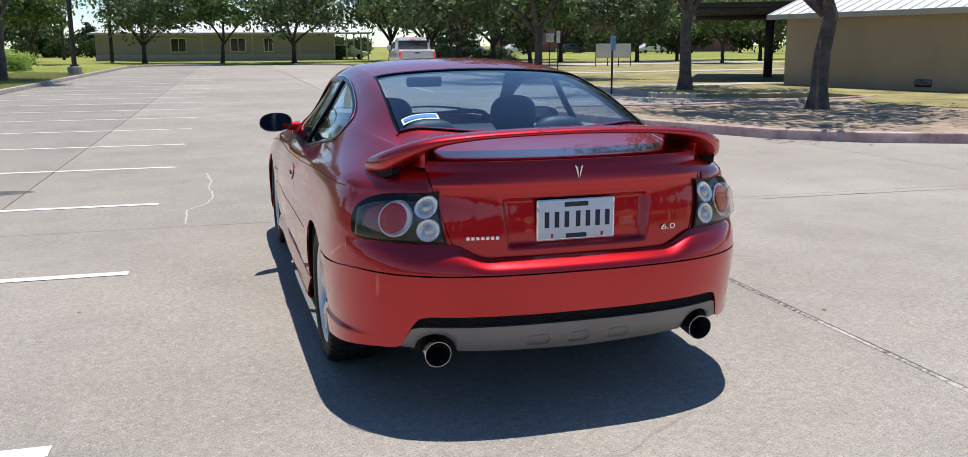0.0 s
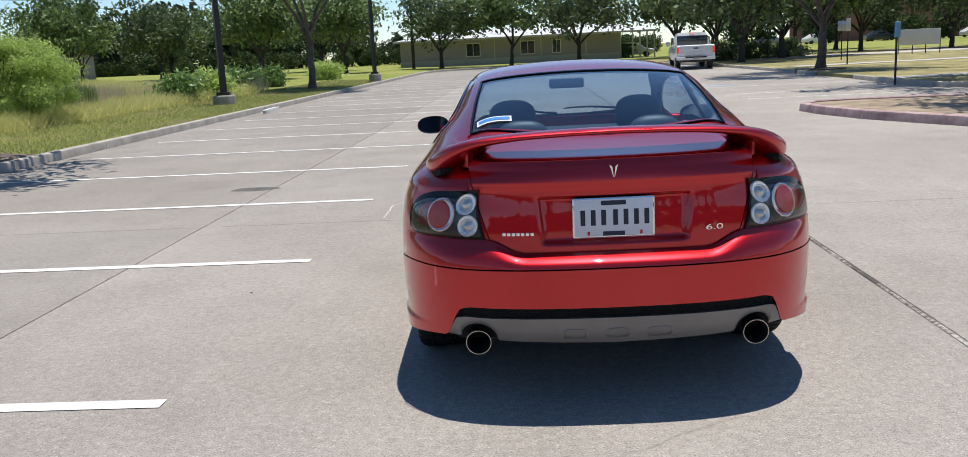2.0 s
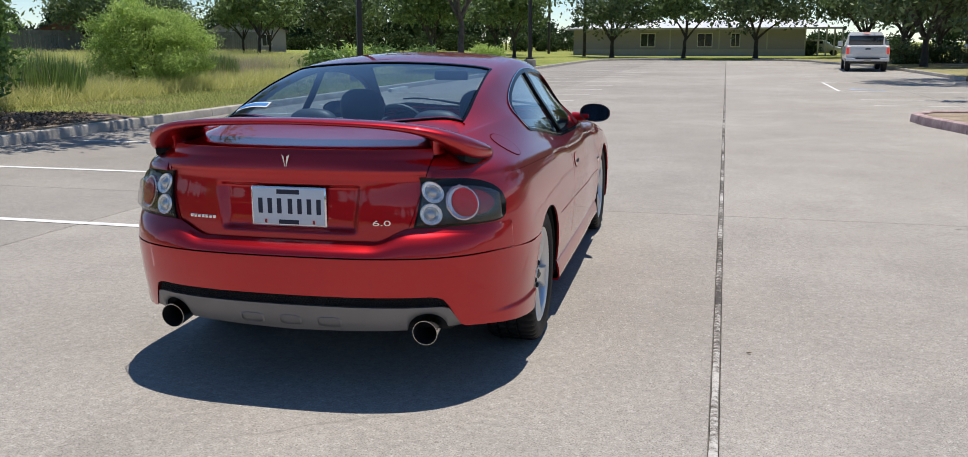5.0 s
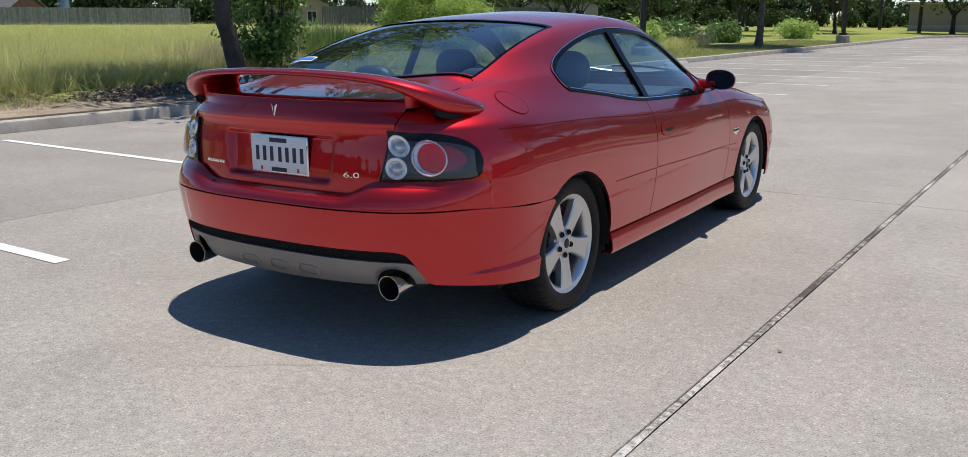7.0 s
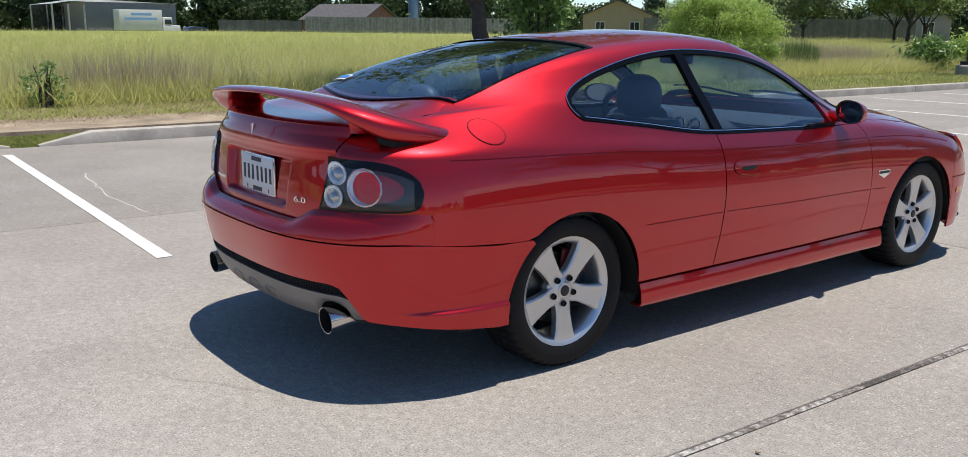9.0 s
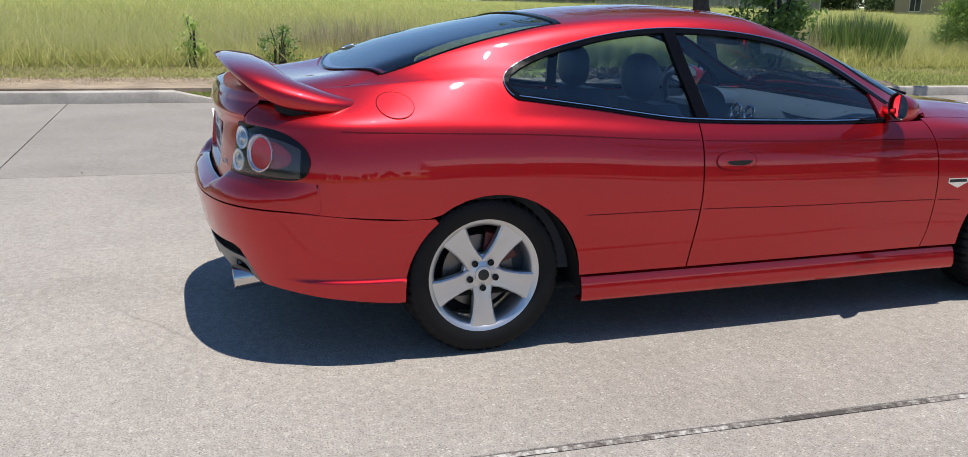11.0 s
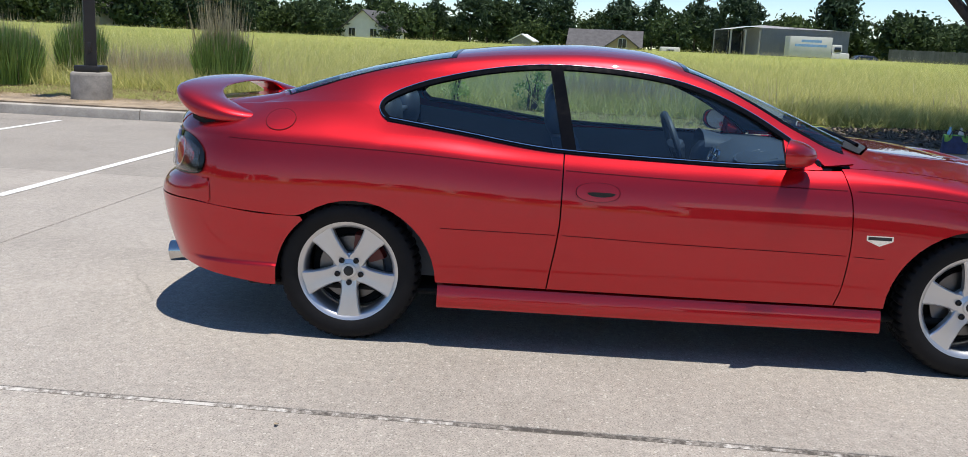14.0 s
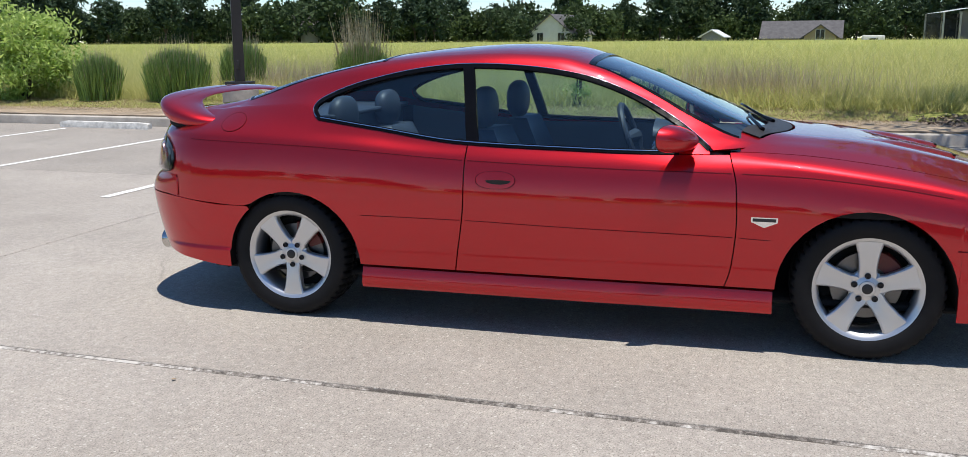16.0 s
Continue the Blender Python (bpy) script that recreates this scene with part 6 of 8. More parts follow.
fy = [2.165, 2.20, 2.235, 2.27] + [y for y in arch_steps(2.30, 3.5, ARCH_F)]
for side, mir in (("right", False), ("left", True)):
    door = sheet("door", door_fn, UNIT, span(0, 1, 31), PAINT, car, mirror=mir)
    fender = sheet("front_fender", fender_fn, fy, span(0, 1, 27), PAINT, car, mirror=mir, flange=0.010)

    # sill skirt
    def sill_fn(u, v, dx=(-0.05, 0.006, 0.016, 0.012, 0.0, -0.012), dz=(0.185, 0.188, 0.205, 0.250, 0.290, 0.297)):
        y = 0.415 + (2.392 - 0.415) * u
        i = min(4, int(v * 5))
        f = v * 5 - i
        x = 0.886 + dx[i] * (1 - f) + dx[i + 1] * f
        return (x * half_width(y) / 0.912 + 0.004, y, dz[i] * (1 - f) + dz[i + 1] * f)
    sheet("side_skirt", sill_fn, UNIT, span(0, 1, 11), PAINT, car, mirror=mir, flange=0.01)

    # dark strips that paint the shade of creases in the doors and wings
    def strip(tab, h, y0, y1, lift=0.0012, n=60, name="shade_line", mat=SHADE_LINE):
        f = curve(*tab)
        return sheet(name, lambda u, v: on_side(y0 + (y1 - y0) * u, f(y0 + (y1 - y0) * u) + h * (v - 0.5)), span(0, 1, n), (0, 0.5, 1), mat, car, mirror=mir, flange=0.001, lift=lift)
    strip(((0.36, 0.558), (0.94, 0.556), (1.41, 0.546), (2.2, 0.534), (2.39, 0.527)), 0.0035, 0.42, 0.935)
    strip(((0.36, 0.558), (0.94, 0.556), (1.41, 0.546), (2.2, 0.534), (2.39, 0.527)), 0.0035, 0.965, 2.205)
    strip(((2.2, 0.534), (2.39, 0.527)), 0.0035, 2.24, 2.37, n=8)
    for y0, y1 in ((-0.56, 0.94), (0.965, 2.19), (2.235, 3.10)):
        strip(((-0.585, 0.909), (0.142, 0.888), (0.952, 0.842), (1.689, 0.822), (2.206, 0.816), (2.489, 0.808), (2.86, 0.774), (3.14, 0.731)), 0.0035, y0, y1)

    # front bumper seam, its shade a painted dark strip, and side marker
    strip(((3.10, 0.522), (3.5, 0.512)), 0.006, 3.125, 3.46, n=20)
    sheet("side_marker", lambda u, v: on_side(3.205 + 0.115 * u, 0.416 + 0.030 * v), span(0, 1, 14), (0, 0.5, 1), AMBER, car, "amber side marker lens", mirror=mir, lift=0.004, flange=0.006)
    # dark strip painted as the shade in the upright seam under the tail lamp
    sheet("shade_line", lambda u, v: on_side(-0.657 + 0.005 * v, 0.616 + 0.10 * u), span(0, 1, 12), (0, 1), SHADE_LINE, car, mirror=mir, lift=0.0035, flange=0.002)

    # window surrounds: bright belt moulding and black frame
    def belt_fn(u, v):
        y = 0.15 + (1.955 - 0.15) * u
        return on_side(y, belt_z(y) - 0.009 + 0.020 * v)
    sheet("belt_moulding", belt_fn, span(0, 1, 60), (0, 0.3, 0.7, 1), TRIM_BLACK, car, mirror=mir, lift=0.004, flange=0.012, label="black belt moulding with a bright edge")
    sheet("bright_strip", lambda u, v: on_side(0.16 + 1.785 * u, belt_z(0.16 + 1.785 * u) + 0.002 + 0.0035 * v), span(0, 1, 60), (0, 1), CHROME, car, mirror=mir, lift=0.0075, flange=0.004, label="thin chrome strip")

# side window outline: (y, z) along the top, from the rear corner forward
DLO = [(0.150, belt_z(0.15) - 0.010), (0.118, 1.042), (0.106, 1.075), (0.125, 1.110), (0.190, 1.148), (0.275, 1.182), (0.37, 1.211), (0.54, 1.251), (0.71, 1.278), (0.87, 1.291), (1.03, 1.291), (1.19, 1.282), (1.35, 1.264), (1.50, 1.234), (1.65, 1.184), (1.795, 1.118), (1.94, 1.033), (2.04, 0.962), (2.105, 0.910)]
OUT = [-0.36, -0.335, -0.30, -0.25, -0.16, -0.03, 0.10, 0.32, 0.55, 0.80, 1.02, 1.20, 1.36, 1.50, 1.66, 1.82, 2.04, 2.22, 2.38]


def along(tab, f):
    x = f * (len(tab) - 1)
    i = max(0, min(len(tab) - 2, int(x)))
    t = x - i
    a, b, c, d = tab[max(i - 1, 0)], tab[i], tab[i + 1], tab[min(i + 2, len(tab) - 1)]
    if not isinstance(a, tuple):
        a, b, c, d = (a,), (b,), (c,), (d,)
    r = [0.5 * (2 * q + (s - p) * t + (2 * p - 5 * q + 4 * s - w) * t * t + (3 * q - p - 3 * s + w) * t ** 3) for p, q, s, w in zip(a, b, c, d)]
    return r if len(r) > 1 else r[0]


def rail_fn(u, v):
    """The red frame between the side windows and the roof glass."""
    y0, z0 = along(DLO, u)
    y1 = along(OUT, u)
    k0 = k_at_z(y0, z0)
    k1 = k_at_x(y1, glass_half(y1))
    y, k = y0 + (y1 - y0) * v, k0 + (k1 - k0) * v
    return skin(y, k)


def frame_fn(u, v, grow=0.022):
    """The black frame inside the red one."""
    y0, z0 = along(DLO, u)
    return skin(y0, k_at_z(y0, z0)) if v == 0 else inner_dlo(u, grow * v)


def inner_dlo(u, d):
    e = 0.004
    a, b = along(DLO, max(0, u - e)), along(DLO, min(1, u + e))
    t = Vector((b[0] - a[0], b[1] - a[1])).normalized()
    y, z = along(DLO, u)
    y, z = y + t.y * d, z - t.x * d
    return on_side(y, max(z, belt_z(y) + 0.004))


def window_fn(y0f, y1f):
    def fn(u, v):
        z = 1.05
        for _ in range(3):
            y = y0f(z) + (y1f(z) - y0f(z)) * u
            z = belt_z(y) + 0.006 + (dlo_top(y) - 0.012 - belt_z(y)) * v
        p = on_side(y, max(z, belt_z(y) + 0.006))
        return p + Vector((-0.012, 0, 0.0))
    return fn


dlo_top = curve(*([(0.106, 1.06)] + DLO[3:]))
pillar_lo = curve((0.9, 0.952), (1.3, 0.868))
pillar_hi = curve((0.9, 1.012), (1.3, 0.925))
for side, mir in (("right", False), ("left", True)):
    panel("quarter_panel", [(quarter_fn, qu, span(0, 1, 41)), (rail_fn, span(0, 1, 120), [(0.15 - y) / 0.51 for y in qy[::-1] if -0.3601 <= y <= 0.1501])], PAINT, car, mirror=mir, flange=0.009)
    sheet("window_frame", frame_fn, span(0.01, 0.985, 90), (0, 0.5, 1), TRIM_BLACK, car, mirror=mir, lift=0.004, flange=0.014, label="black window surround")
    sheet("bright_strip", lambda u, v: inner_dlo(u, 0.001 + 0.003 * v), span(0.01, 0.975, 90), (0, 1), CHROME, car, mirror=mir, lift=0.0065, flange=0.003, label="thin chrome strip")
    sheet("rear_side_window", window_fn(lambda z: 0.11 + 0.045 * max(0, (1.05 - z) / 0.05 if z < 1.05 else 0) * 0 + max(0, (z - 1.07)) * 1.1, lambda z: pillar_lo(z)), span(0, 1, 20), span(0, 1, 14), GLASS, car, "tinted rear side window", mirror=mir, flange=0)
    sheet("door_window", window_fn(lambda z: pillar_hi(z), lambda z: 2.125 - max(0, z - 0.905) * 1.42), span(0, 1, 20), span(0, 1, 14), GLASS, car, "tinted door window", mirror=mir, flange=0)

    def pillar_fn(u, v):
        z = 0.917 + (1.287 - 0.917) * v
        y = pillar_lo(z) + (pillar_hi(z) - pillar_lo(z)) * u
        return on_side(y, max(z, belt_z(y) + 0.003))
    sheet("door_pillar", pillar_fn, (0, 0.2, 0.45, 0.55, 0.8, 1), span(0, 1, 16), TRIM_BLACK, car, "black centre pillar cover", mirror=mir, lift=0.005, flange=0.02)

# ---- roof, rear window, windscreen, boot, bonnet ----


def across(name, y0, y1, edge, material, label="", ny=24, nx=31, lift=0.0, flange=0.01, bow0=0.0, bow1=0.0, ease=1.0):
    """A panel over the car's middle between two places along it; bow: how far each end curves back at the sides."""
    def fn(u, v):
        s = 2 * v - 1
        y = (y0 + bow0 * s * s) * (1 - u) + (y1 + bow1 * s * s) * u
        k = k_at_x(y, edge(y) * abs(s)) if abs(s) > 0.001 else LAST
        p = skin(y, k)
        return (math.copysign(p.x, s), p.y, p.z)
    return sheet(name, fn, span(0, 1, ny), span(0, 1, nx), material, car, label, flange=flange, lift=lift)


across("roof", 0.425, 1.495, lambda y: glass_half(y) + 0.001, PAINT, ny=30)
across("rear_window", -0.475, 0.415, lambda y: glass_half(y) - 0.014, GLASS, "tinted rear window", ny=26, bow0=0.13, lift=-0.004, flange=0)
across("windscreen", 1.505, 2.36, lambda y: glass_half(y) - 0.014, GLASS, "tinted windscreen", ny=26, bow1=-0.15, bow0=-0.02, lift=-0.004, flange=0)


def band(name, ya, yb, e0, e1, mir, label):
    return sheet(name, lambda u, v: skin(ya + (yb - ya) * u, k_at_x(ya + (yb - ya) * u, glass_half(ya + (yb - ya) * u) - e0 + (e0 - e1) * v)), span(0, 1, 40), (0, 0.5, 1), TRIM_BLACK, car, label, mirror=mir, lift=0.001, flange=0.006)


for mir in (False, True):
    band("window_seal", -0.345, 0.43, 0.009, -0.001, mir, "black rubber seal beside the rear window")
    band("window_seal", 1.50, 2.215, 0.013, -0.002, mir, "black rubber seal beside the windscreen")
across("window_seal", 0.405, 0.432, glass_half, TRIM_BLACK, "black seal over the rear window", ny=3, lift=0.002)
across("window_seal", 1.490, 1.525, glass_half, TRIM_BLACK, "black seal over the windscreen", ny=3, lift=0.002, bow1=-0.01)
across("window_seal", -0.480, -0.472, glass_half, TRIM_BLACK, "black seal under the rear window", ny=3, lift=0.0008, bow0=0.13, bow1=0.13, flange=0.006)


across("deck_gutter", -0.58, -0.44, lambda y: 0.604, PAINT, ny=10, bow0=0.10, bow1=0.13, lift=-0.007, flange=0)
for mir in (False, True):
    sheet("cowl_corner", lambda u, v: skin(2.225 + 0.235 * u, k_at_z(2.225 + 0.235 * u, 0.84) * (1 - v) + k_at_x(2.225 + 0.235 * u, 0.595) * v), span(0, 1, 14), span(0, 1, 12), PAINT, car, mirror=mir, lift=-0.006, flange=0)


def deck_fn(u, v):
    """Boot lid top: u from the rear window back to the lid's edge."""
    s = 2 * v - 1
    y_front = -0.497 + 0.13 * s * s
    x_edge = 0.578
    x = x_edge * s
    y_back = lid_back(abs(x), 1.022)
    y = y_front + (y_back - y_front) * u
    zf = skin(y_front, k_at_x(y_front, max(0.002, abs(x)))).z
    z = zf + (1.031 - zf) * u ** 0.72 - 0.012 * abs(s) ** 8 - 0.006 * max(0, (u - 0.93) / 0.07) ** 2
    return (x, y, z)


def lid_back(x, z):
    y = -0.9
    for _ in range(4):
        q = min(0.995, x / level(y, min(z, 0.985)))
        y = REAR_TURN - (REAR_TURN - lid_y(z)) * (1 - q ** POWER) ** (1 / POWER)
    return y


lid = sheet("boot_lid", deck_fn, span(0, 1, 24), span(0, 1, 41), PAINT, car, "red boot lid with a recess for the number plate")
lid_edge = curve((0.660, 0.30), (0.668, 0.400), (0.680, 0.450), (0.700, 0.482), (0.72, 0.495), (0.80, 0.522), (0.912, 0.553), (1.0, 0.572), (1.024, 0.576))


def lid_fn(u, v):
    z = 0.660 + (1.024 - 0.660) * v
    s = 2 * u - 1
    x = lid_edge(z) * s
    y = lid_back(abs(x), z)
    half = 0.278 + 0.10 * (z - 0.70)
    d = ease(half + 0.016, half - 0.014, abs(x)) * ease(0.690, 0.712, z) * ease(0.888, 0.868, z)
    y += 0.030 * d
    y += 0.006 * ease(0.940, 0.930, z)
    return (x, y, z)


sheet("boot_lid_face", lid_fn, span(0, 1, 111), span(0, 1, 75), PAINT, lid, flange=0.012, angle=60)

# bonnet
across("bonnet", 2.49, 3.55, lambda y: fender_top(y) - 0.005, PAINT, ny=24, nx=41, bow0=-0.27)


def scoop_fn(s):
    def fn(u, v):
        y = 2.78 + 0.42 * u
        x = s * (0.16 + 0.15 * v)
        p = skin(y, k_at_x(y, abs(x)))
        h = 0.013 * math.sin(math.pi * v) ** 0.9 * ease(0.0, 0.5, u)
        return (x, y, p.z + h)
    return fn


for s in (-1, 1):
    sheet("bonnet_scoop", scoop_fn(s), span(0, 1, 14), span(0, 1, 13), PAINT, car, flange=0.006)
    # solid near-black block paints the shade of the scoop's mouth
    bm = bmesh.new()
    y = 3.196
    p = skin(y, k_at_x(y, 0.235))
    box(bm, (s * 0.235 - 0.06, y - 0.004, p.z + 0.002), (s * 0.235 + 0.06, y + 0.008, p.z + 0.013), 0.003)
    part("scoop_opening", bm, DARK, car, "near-black block for the shaded scoop mouth")
# cowl and wipers
across("cowl", 2.355, 2.475, lambda y: 0.605, BLACK_PLASTIC, "black cowl panel", ny=8, bow0=-0.13, bow1=-0.17, lift=0.002, flange=0.003)
for s in (-0.05, 0.50):
    bm = bmesh.new()
    a = Vector((s + 0.05, 2.41, 0.0))
    pts = []
    for i in range(7):
        x, y = s + 0.02 - 0.50 * i / 6, 2.41 - 0.12 * abs(math.sin(i / 6 * 2.0)) - 0.03
        y -= 0.10 * (abs(x) / 0.66) ** 2
        q = skin(y, k_at_x(y, abs(x)))
        pts.append((x, y, q.z + 0.009))
    tube(bm, pts, [0.012, 0.009, 0.008, 0.007, 0.007, 0.006, 0.005], 6)
    part("wiper", bm, TRIM_BLACK, car, "black windscreen wiper")

# ---- rear bumper ----


def rear_at(f, z, zz):
    """How far back the bumper reaches; it runs flush into the wings at its ends."""
    c = abs(math.cos(f)) ** (2 / POWER)
    return lid_y(z) + (bumper_y(zz) - lid_y(z)) * ease(0.30, 0.90, c)


def bumper_point(a, z, out=0.0):
    """a 0 at the middle of the rear, 1 where the corner meets the side, past 1 along the side."""
    w = level(-0.3, z) + 0.003 + out
    if a <= 1:
        f = math.pi / 2 * a
        x = w * abs(math.sin(f)) ** (2 / POWER)
        y = REAR_TURN - (REAR_TURN - rear_at(f, z, z) + out) * abs(math.cos(f)) ** (2 / POWER)
        return Vector((x, y, z))
    return Vector((w, REAR_TURN + (a - 1) * 0.5, z))


def wrap(n=60, a_max=1.0):
    """Steps round the rear, even along the bumper."""
    pts = [bumper_point(a_max * i / 400, 0.5) for i in range(401)]
    run = [0.0]
    for p, q in zip(pts, pts[1:]):
        run.append(run[-1] + (q - p).length)
    return [a_max * float(np.interp(run[-1] * i / n, run, range(401))) / 400 for i in range(n + 1)]


ring = wrap(56, 1.0)
full_ring = [-a for a in ring[:0:-1]] + ring


def both(fn):
    def f(a, v):
        p = fn(abs(a), v)
        return (math.copysign(p[0], a) if a else 0.0, p[1], p[2])
    return f


def bump_low_z(a):
    x = bumper_point(a, 0.40).x
    y = bumper_point(a, 0.40).y
    base = curve((0.0, 0.446), (0.58, 0.448), (0.625, 0.438), (0.65, 0.405), (0.695, 0.312), (0.725, 0.268), (0.76, 0.250))(x)
    return max(base, 0.306 - 0.058 * min(1, max(0, (y + 0.86) / 0.5)))


def seam_z(a):
    y = bumper_point(a, 0.6).y
    return 0.608 - 0.034 * ease(-0.80, -0.28, y)


def bumper_fn(a, v):
    z0, z1 = bump_low_z(a), seam_z(a)
    z = z0 + (z1 - z0) * v
    p = bumper_point(a, z)
    y_arch = ARCH_R[0] - ARCH_R[2] * math.sqrt(max(0, 1 - ((z - ARCH_R[1]) / ARCH_R[3]) ** 2)) if z > ARCH_R[1] else ARCH_R[0] - ARCH_R[2]
    p = Vector(p)
    if a > 0.97:
        p.y = min(p.y + (a - 0.97) / 0.03 * 0.4, y_arch - 0.002)
    lip = 0.014 * ease(0.352, 0.334, z) * ease(-0.82, -0.62, p.y)
    p.x += lip
    return p


bumper = sheet("rear_bumper", both(bumper_fn), full_ring, span(0, 1, 71), PAINT, car, flange=0.02)


def shelf_fn(a, v):
    z0 = seam_z(a) + 0.006
    x = bumper_point(a, 0.65).x
    z1 = 0.664 + 0.056 * ease(0.36, 0.52, x)
    z = z0 + (z1 - z0) * v
    zz = z0 + (0.694 - z0) * v
    w = level(-0.5, z) + 0.002

    def place_at(a):
        f = math.pi / 2 * a
        return Vector((w * abs(math.sin(f)) ** (2 / POWER), REAR_TURN - (REAR_TURN - rear_at(f, z, zz)) * abs(math.cos(f)) ** (2 / POWER), z))
    p = place_at(a)
    if p.y > -0.655:
        lo, hi = 0.0, a
        for _ in range(20):
            mid = (lo + hi) / 2
            lo, hi = (mid, hi) if place_at(mid).y < -0.655 else (lo, mid)
        p = place_at(lo)
    return p


upper = [a for a in ring if bumper_point(a, 0.65).y < -0.60]
sheet("bumper_top", both(shelf_fn), [-a for a in upper[:0:-1]] + upper, span(0, 1, 17), PAINT, bumper, flange=0.008)
# near-black sheet that paints the shade in the gap under the lid
sheet("lid_gap_shade", both(lambda a, v: Vector((0.60 * a, lid_back(0.60 * a, 0.66) - 0.012 + 0.05 * v, 0.652 + 0.01 * ease(0.4, 0.9, a)))), [-x for x in span(1, 0.05, 12)] + span(0, 1, 13), (0, 1), DARK, bumper, flange=0)
# black honeycomb strip and grey valance
inner = [a for a in wrap(90, 1.0) if bumper_point(a, 0.40).x <= 0.672]
inner_ring = [-a for a in inner[:0:-1]] + inner


def inset(a, z, d):
    p = bumper_point(a, z)
    return Vector((p.x, p.y + d, z))


# near-black sheet gives the mesh cells the shade of a hollow
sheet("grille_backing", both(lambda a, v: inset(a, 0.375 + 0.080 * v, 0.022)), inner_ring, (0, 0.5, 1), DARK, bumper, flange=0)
bm = bmesh.new()
cell = 0.0105
arc = wrap(400, 1.0)
xs_of = [bumper_point(a, 0.4).x for a in arc]
for row in range(6):
    z = 0.392 + row * cell * 1.05
    for i in range(-92, 93):
        x = (i + 0.5 * (row % 2)) * cell * 1.32
        if abs(x) > 0.638 - 0.006 * row:
            continue
        a = float(np.interp(abs(x), xs_of, arc))
        c = inset(a, z, 0.010)
        c.x = math.copysign(c.x, x)
        o, n_ = [], []
        for k in range(6):
            g = math.pi / 3 * k
            o.append(bm.verts.new(c + Vector((math.cos(g) * cell * 0.76, 0.0, math.sin(g) * cell * 0.60))))
            n_.append(bm.verts.new(c + Vector((math.cos(g) * cell * 0.52, 0.003, math.sin(g) * cell * 0.40))))
        for k in range(6):
            bm.faces.new((o[k], o[(k + 1) % 6], n_[(k + 1) % 6], n_[k]))
part("grille_mesh", bm, BLACK_PLASTIC, bumper, "black honeycomb mesh", flat=True)


def valance_z(x):
    base = curve((0.0, 0.276), (0.45, 0.292), (0.60, 0.302), (0.70, 0.308))(x)
    q = (x - 0.562) / 0.076
    return max(base, 0.297 + 0.072 * math.sqrt(1 - q * q)) if abs(q) < 1 else base


val_ring = [a for a in wrap(260, 1.0) if bumper_point(a, 0.33).x <= 0.690]


def valance_fn(a, v):
    x = bumper_point(a, 0.36).x
    top = curve((0.0, 0.398), (0.605, 0.400), (0.645, 0.392), (0.665, 0.362), (0.700, 0.306))(x)
    z0 = min(valance_z(x), top - 0.004)
    z = z0 + (top - z0) * v
    p = inset(a, max(z, 0.25), 0.006 + 0.016 * (1 - v) ** 3)
    return Vector((p.x, p.y, z))


sheet("valance", both(valance_fn), [-a for a in val_ring[:0:-1]] + val_ring, span(0, 1, 17), VALANCE, bumper, "grey lower valance with raised shapes", flange=0.010)
# added sheet paints the shade seen through the valance's cut-outs
sheet("valance_backing", both(lambda a, v: inset(a, 0.292 + 0.11 * v, 0.060)), [-a for a in val_ring[:0:-8]] + val_ring[::8], (0, 0.5, 1), DARK, bumper, "near-black sheet for the shaded space behind the valance", flange=0)
# plain raised shapes on the valance
for x0, w, h in ((-0.17, 0.055, 0.026), (0.0, 0.050, 0.026), (0.17, 0.055, 0.026)):
    bm = bmesh.new()
    o, i_ = [], []
    for k in range(28):
        g = 2 * math.pi * k / 28
        for lst, s in ((o, 1.0), (i_, 0.86)):
            x = x0 + w * s * math.copysign(abs(math.cos(g)) ** 0.6, math.cos(g))
            z = 0.327 + h * s * math.copysign(abs(math.sin(g)) ** 0.6, math.sin(g))
            q = inset(float(np.interp(abs(x), xs_of, arc)), z, 0.0035)
            lst.append(bm.verts.new((x, q.y + 0.004 * (s == 1.0), z)))
    for k in range(28):
        bm.faces.new((o[k], o[(k + 1) % 28], i_[(k + 1) % 28], i_[k]))
    bmesh.ops.recalc_face_normals(bm, faces=bm.faces)
    part("raised_shape", bm, VALANCE, bumper, "plain raised outline")
# exhausts
for s in (-1, 1):
    bm = bmesh.new()
    m = pose(s * 0.561, -0.745, 0.311, 90 + 4, 0, 0)
    lathe(bm, [(0.046, -0.05), (0.048, 0.10), (0.0520, 0.200), (0.0515, 0.204), (0.0492, 0.2035), (0.0488, 0.200), (0.0470, 0.03), (0.0, 0.028)], 40, m)
    tip = part("exhaust_tip", bm, STEEL, car, "polished round exhaust tip")
    bm = bmesh.new()
    lathe(bm, [(0.0478, 0.199), (0.0455, 0.040), (0.0005, 0.038), (0.0005, 0.034), (0.0462, 0.036), (0.0484, 0.198)], 28, m, close=True)
    bmesh.ops.recalc_face_normals(bm, faces=bm.faces)
    part("exhaust_bore", bm, DARK, tip, "near-black bore")

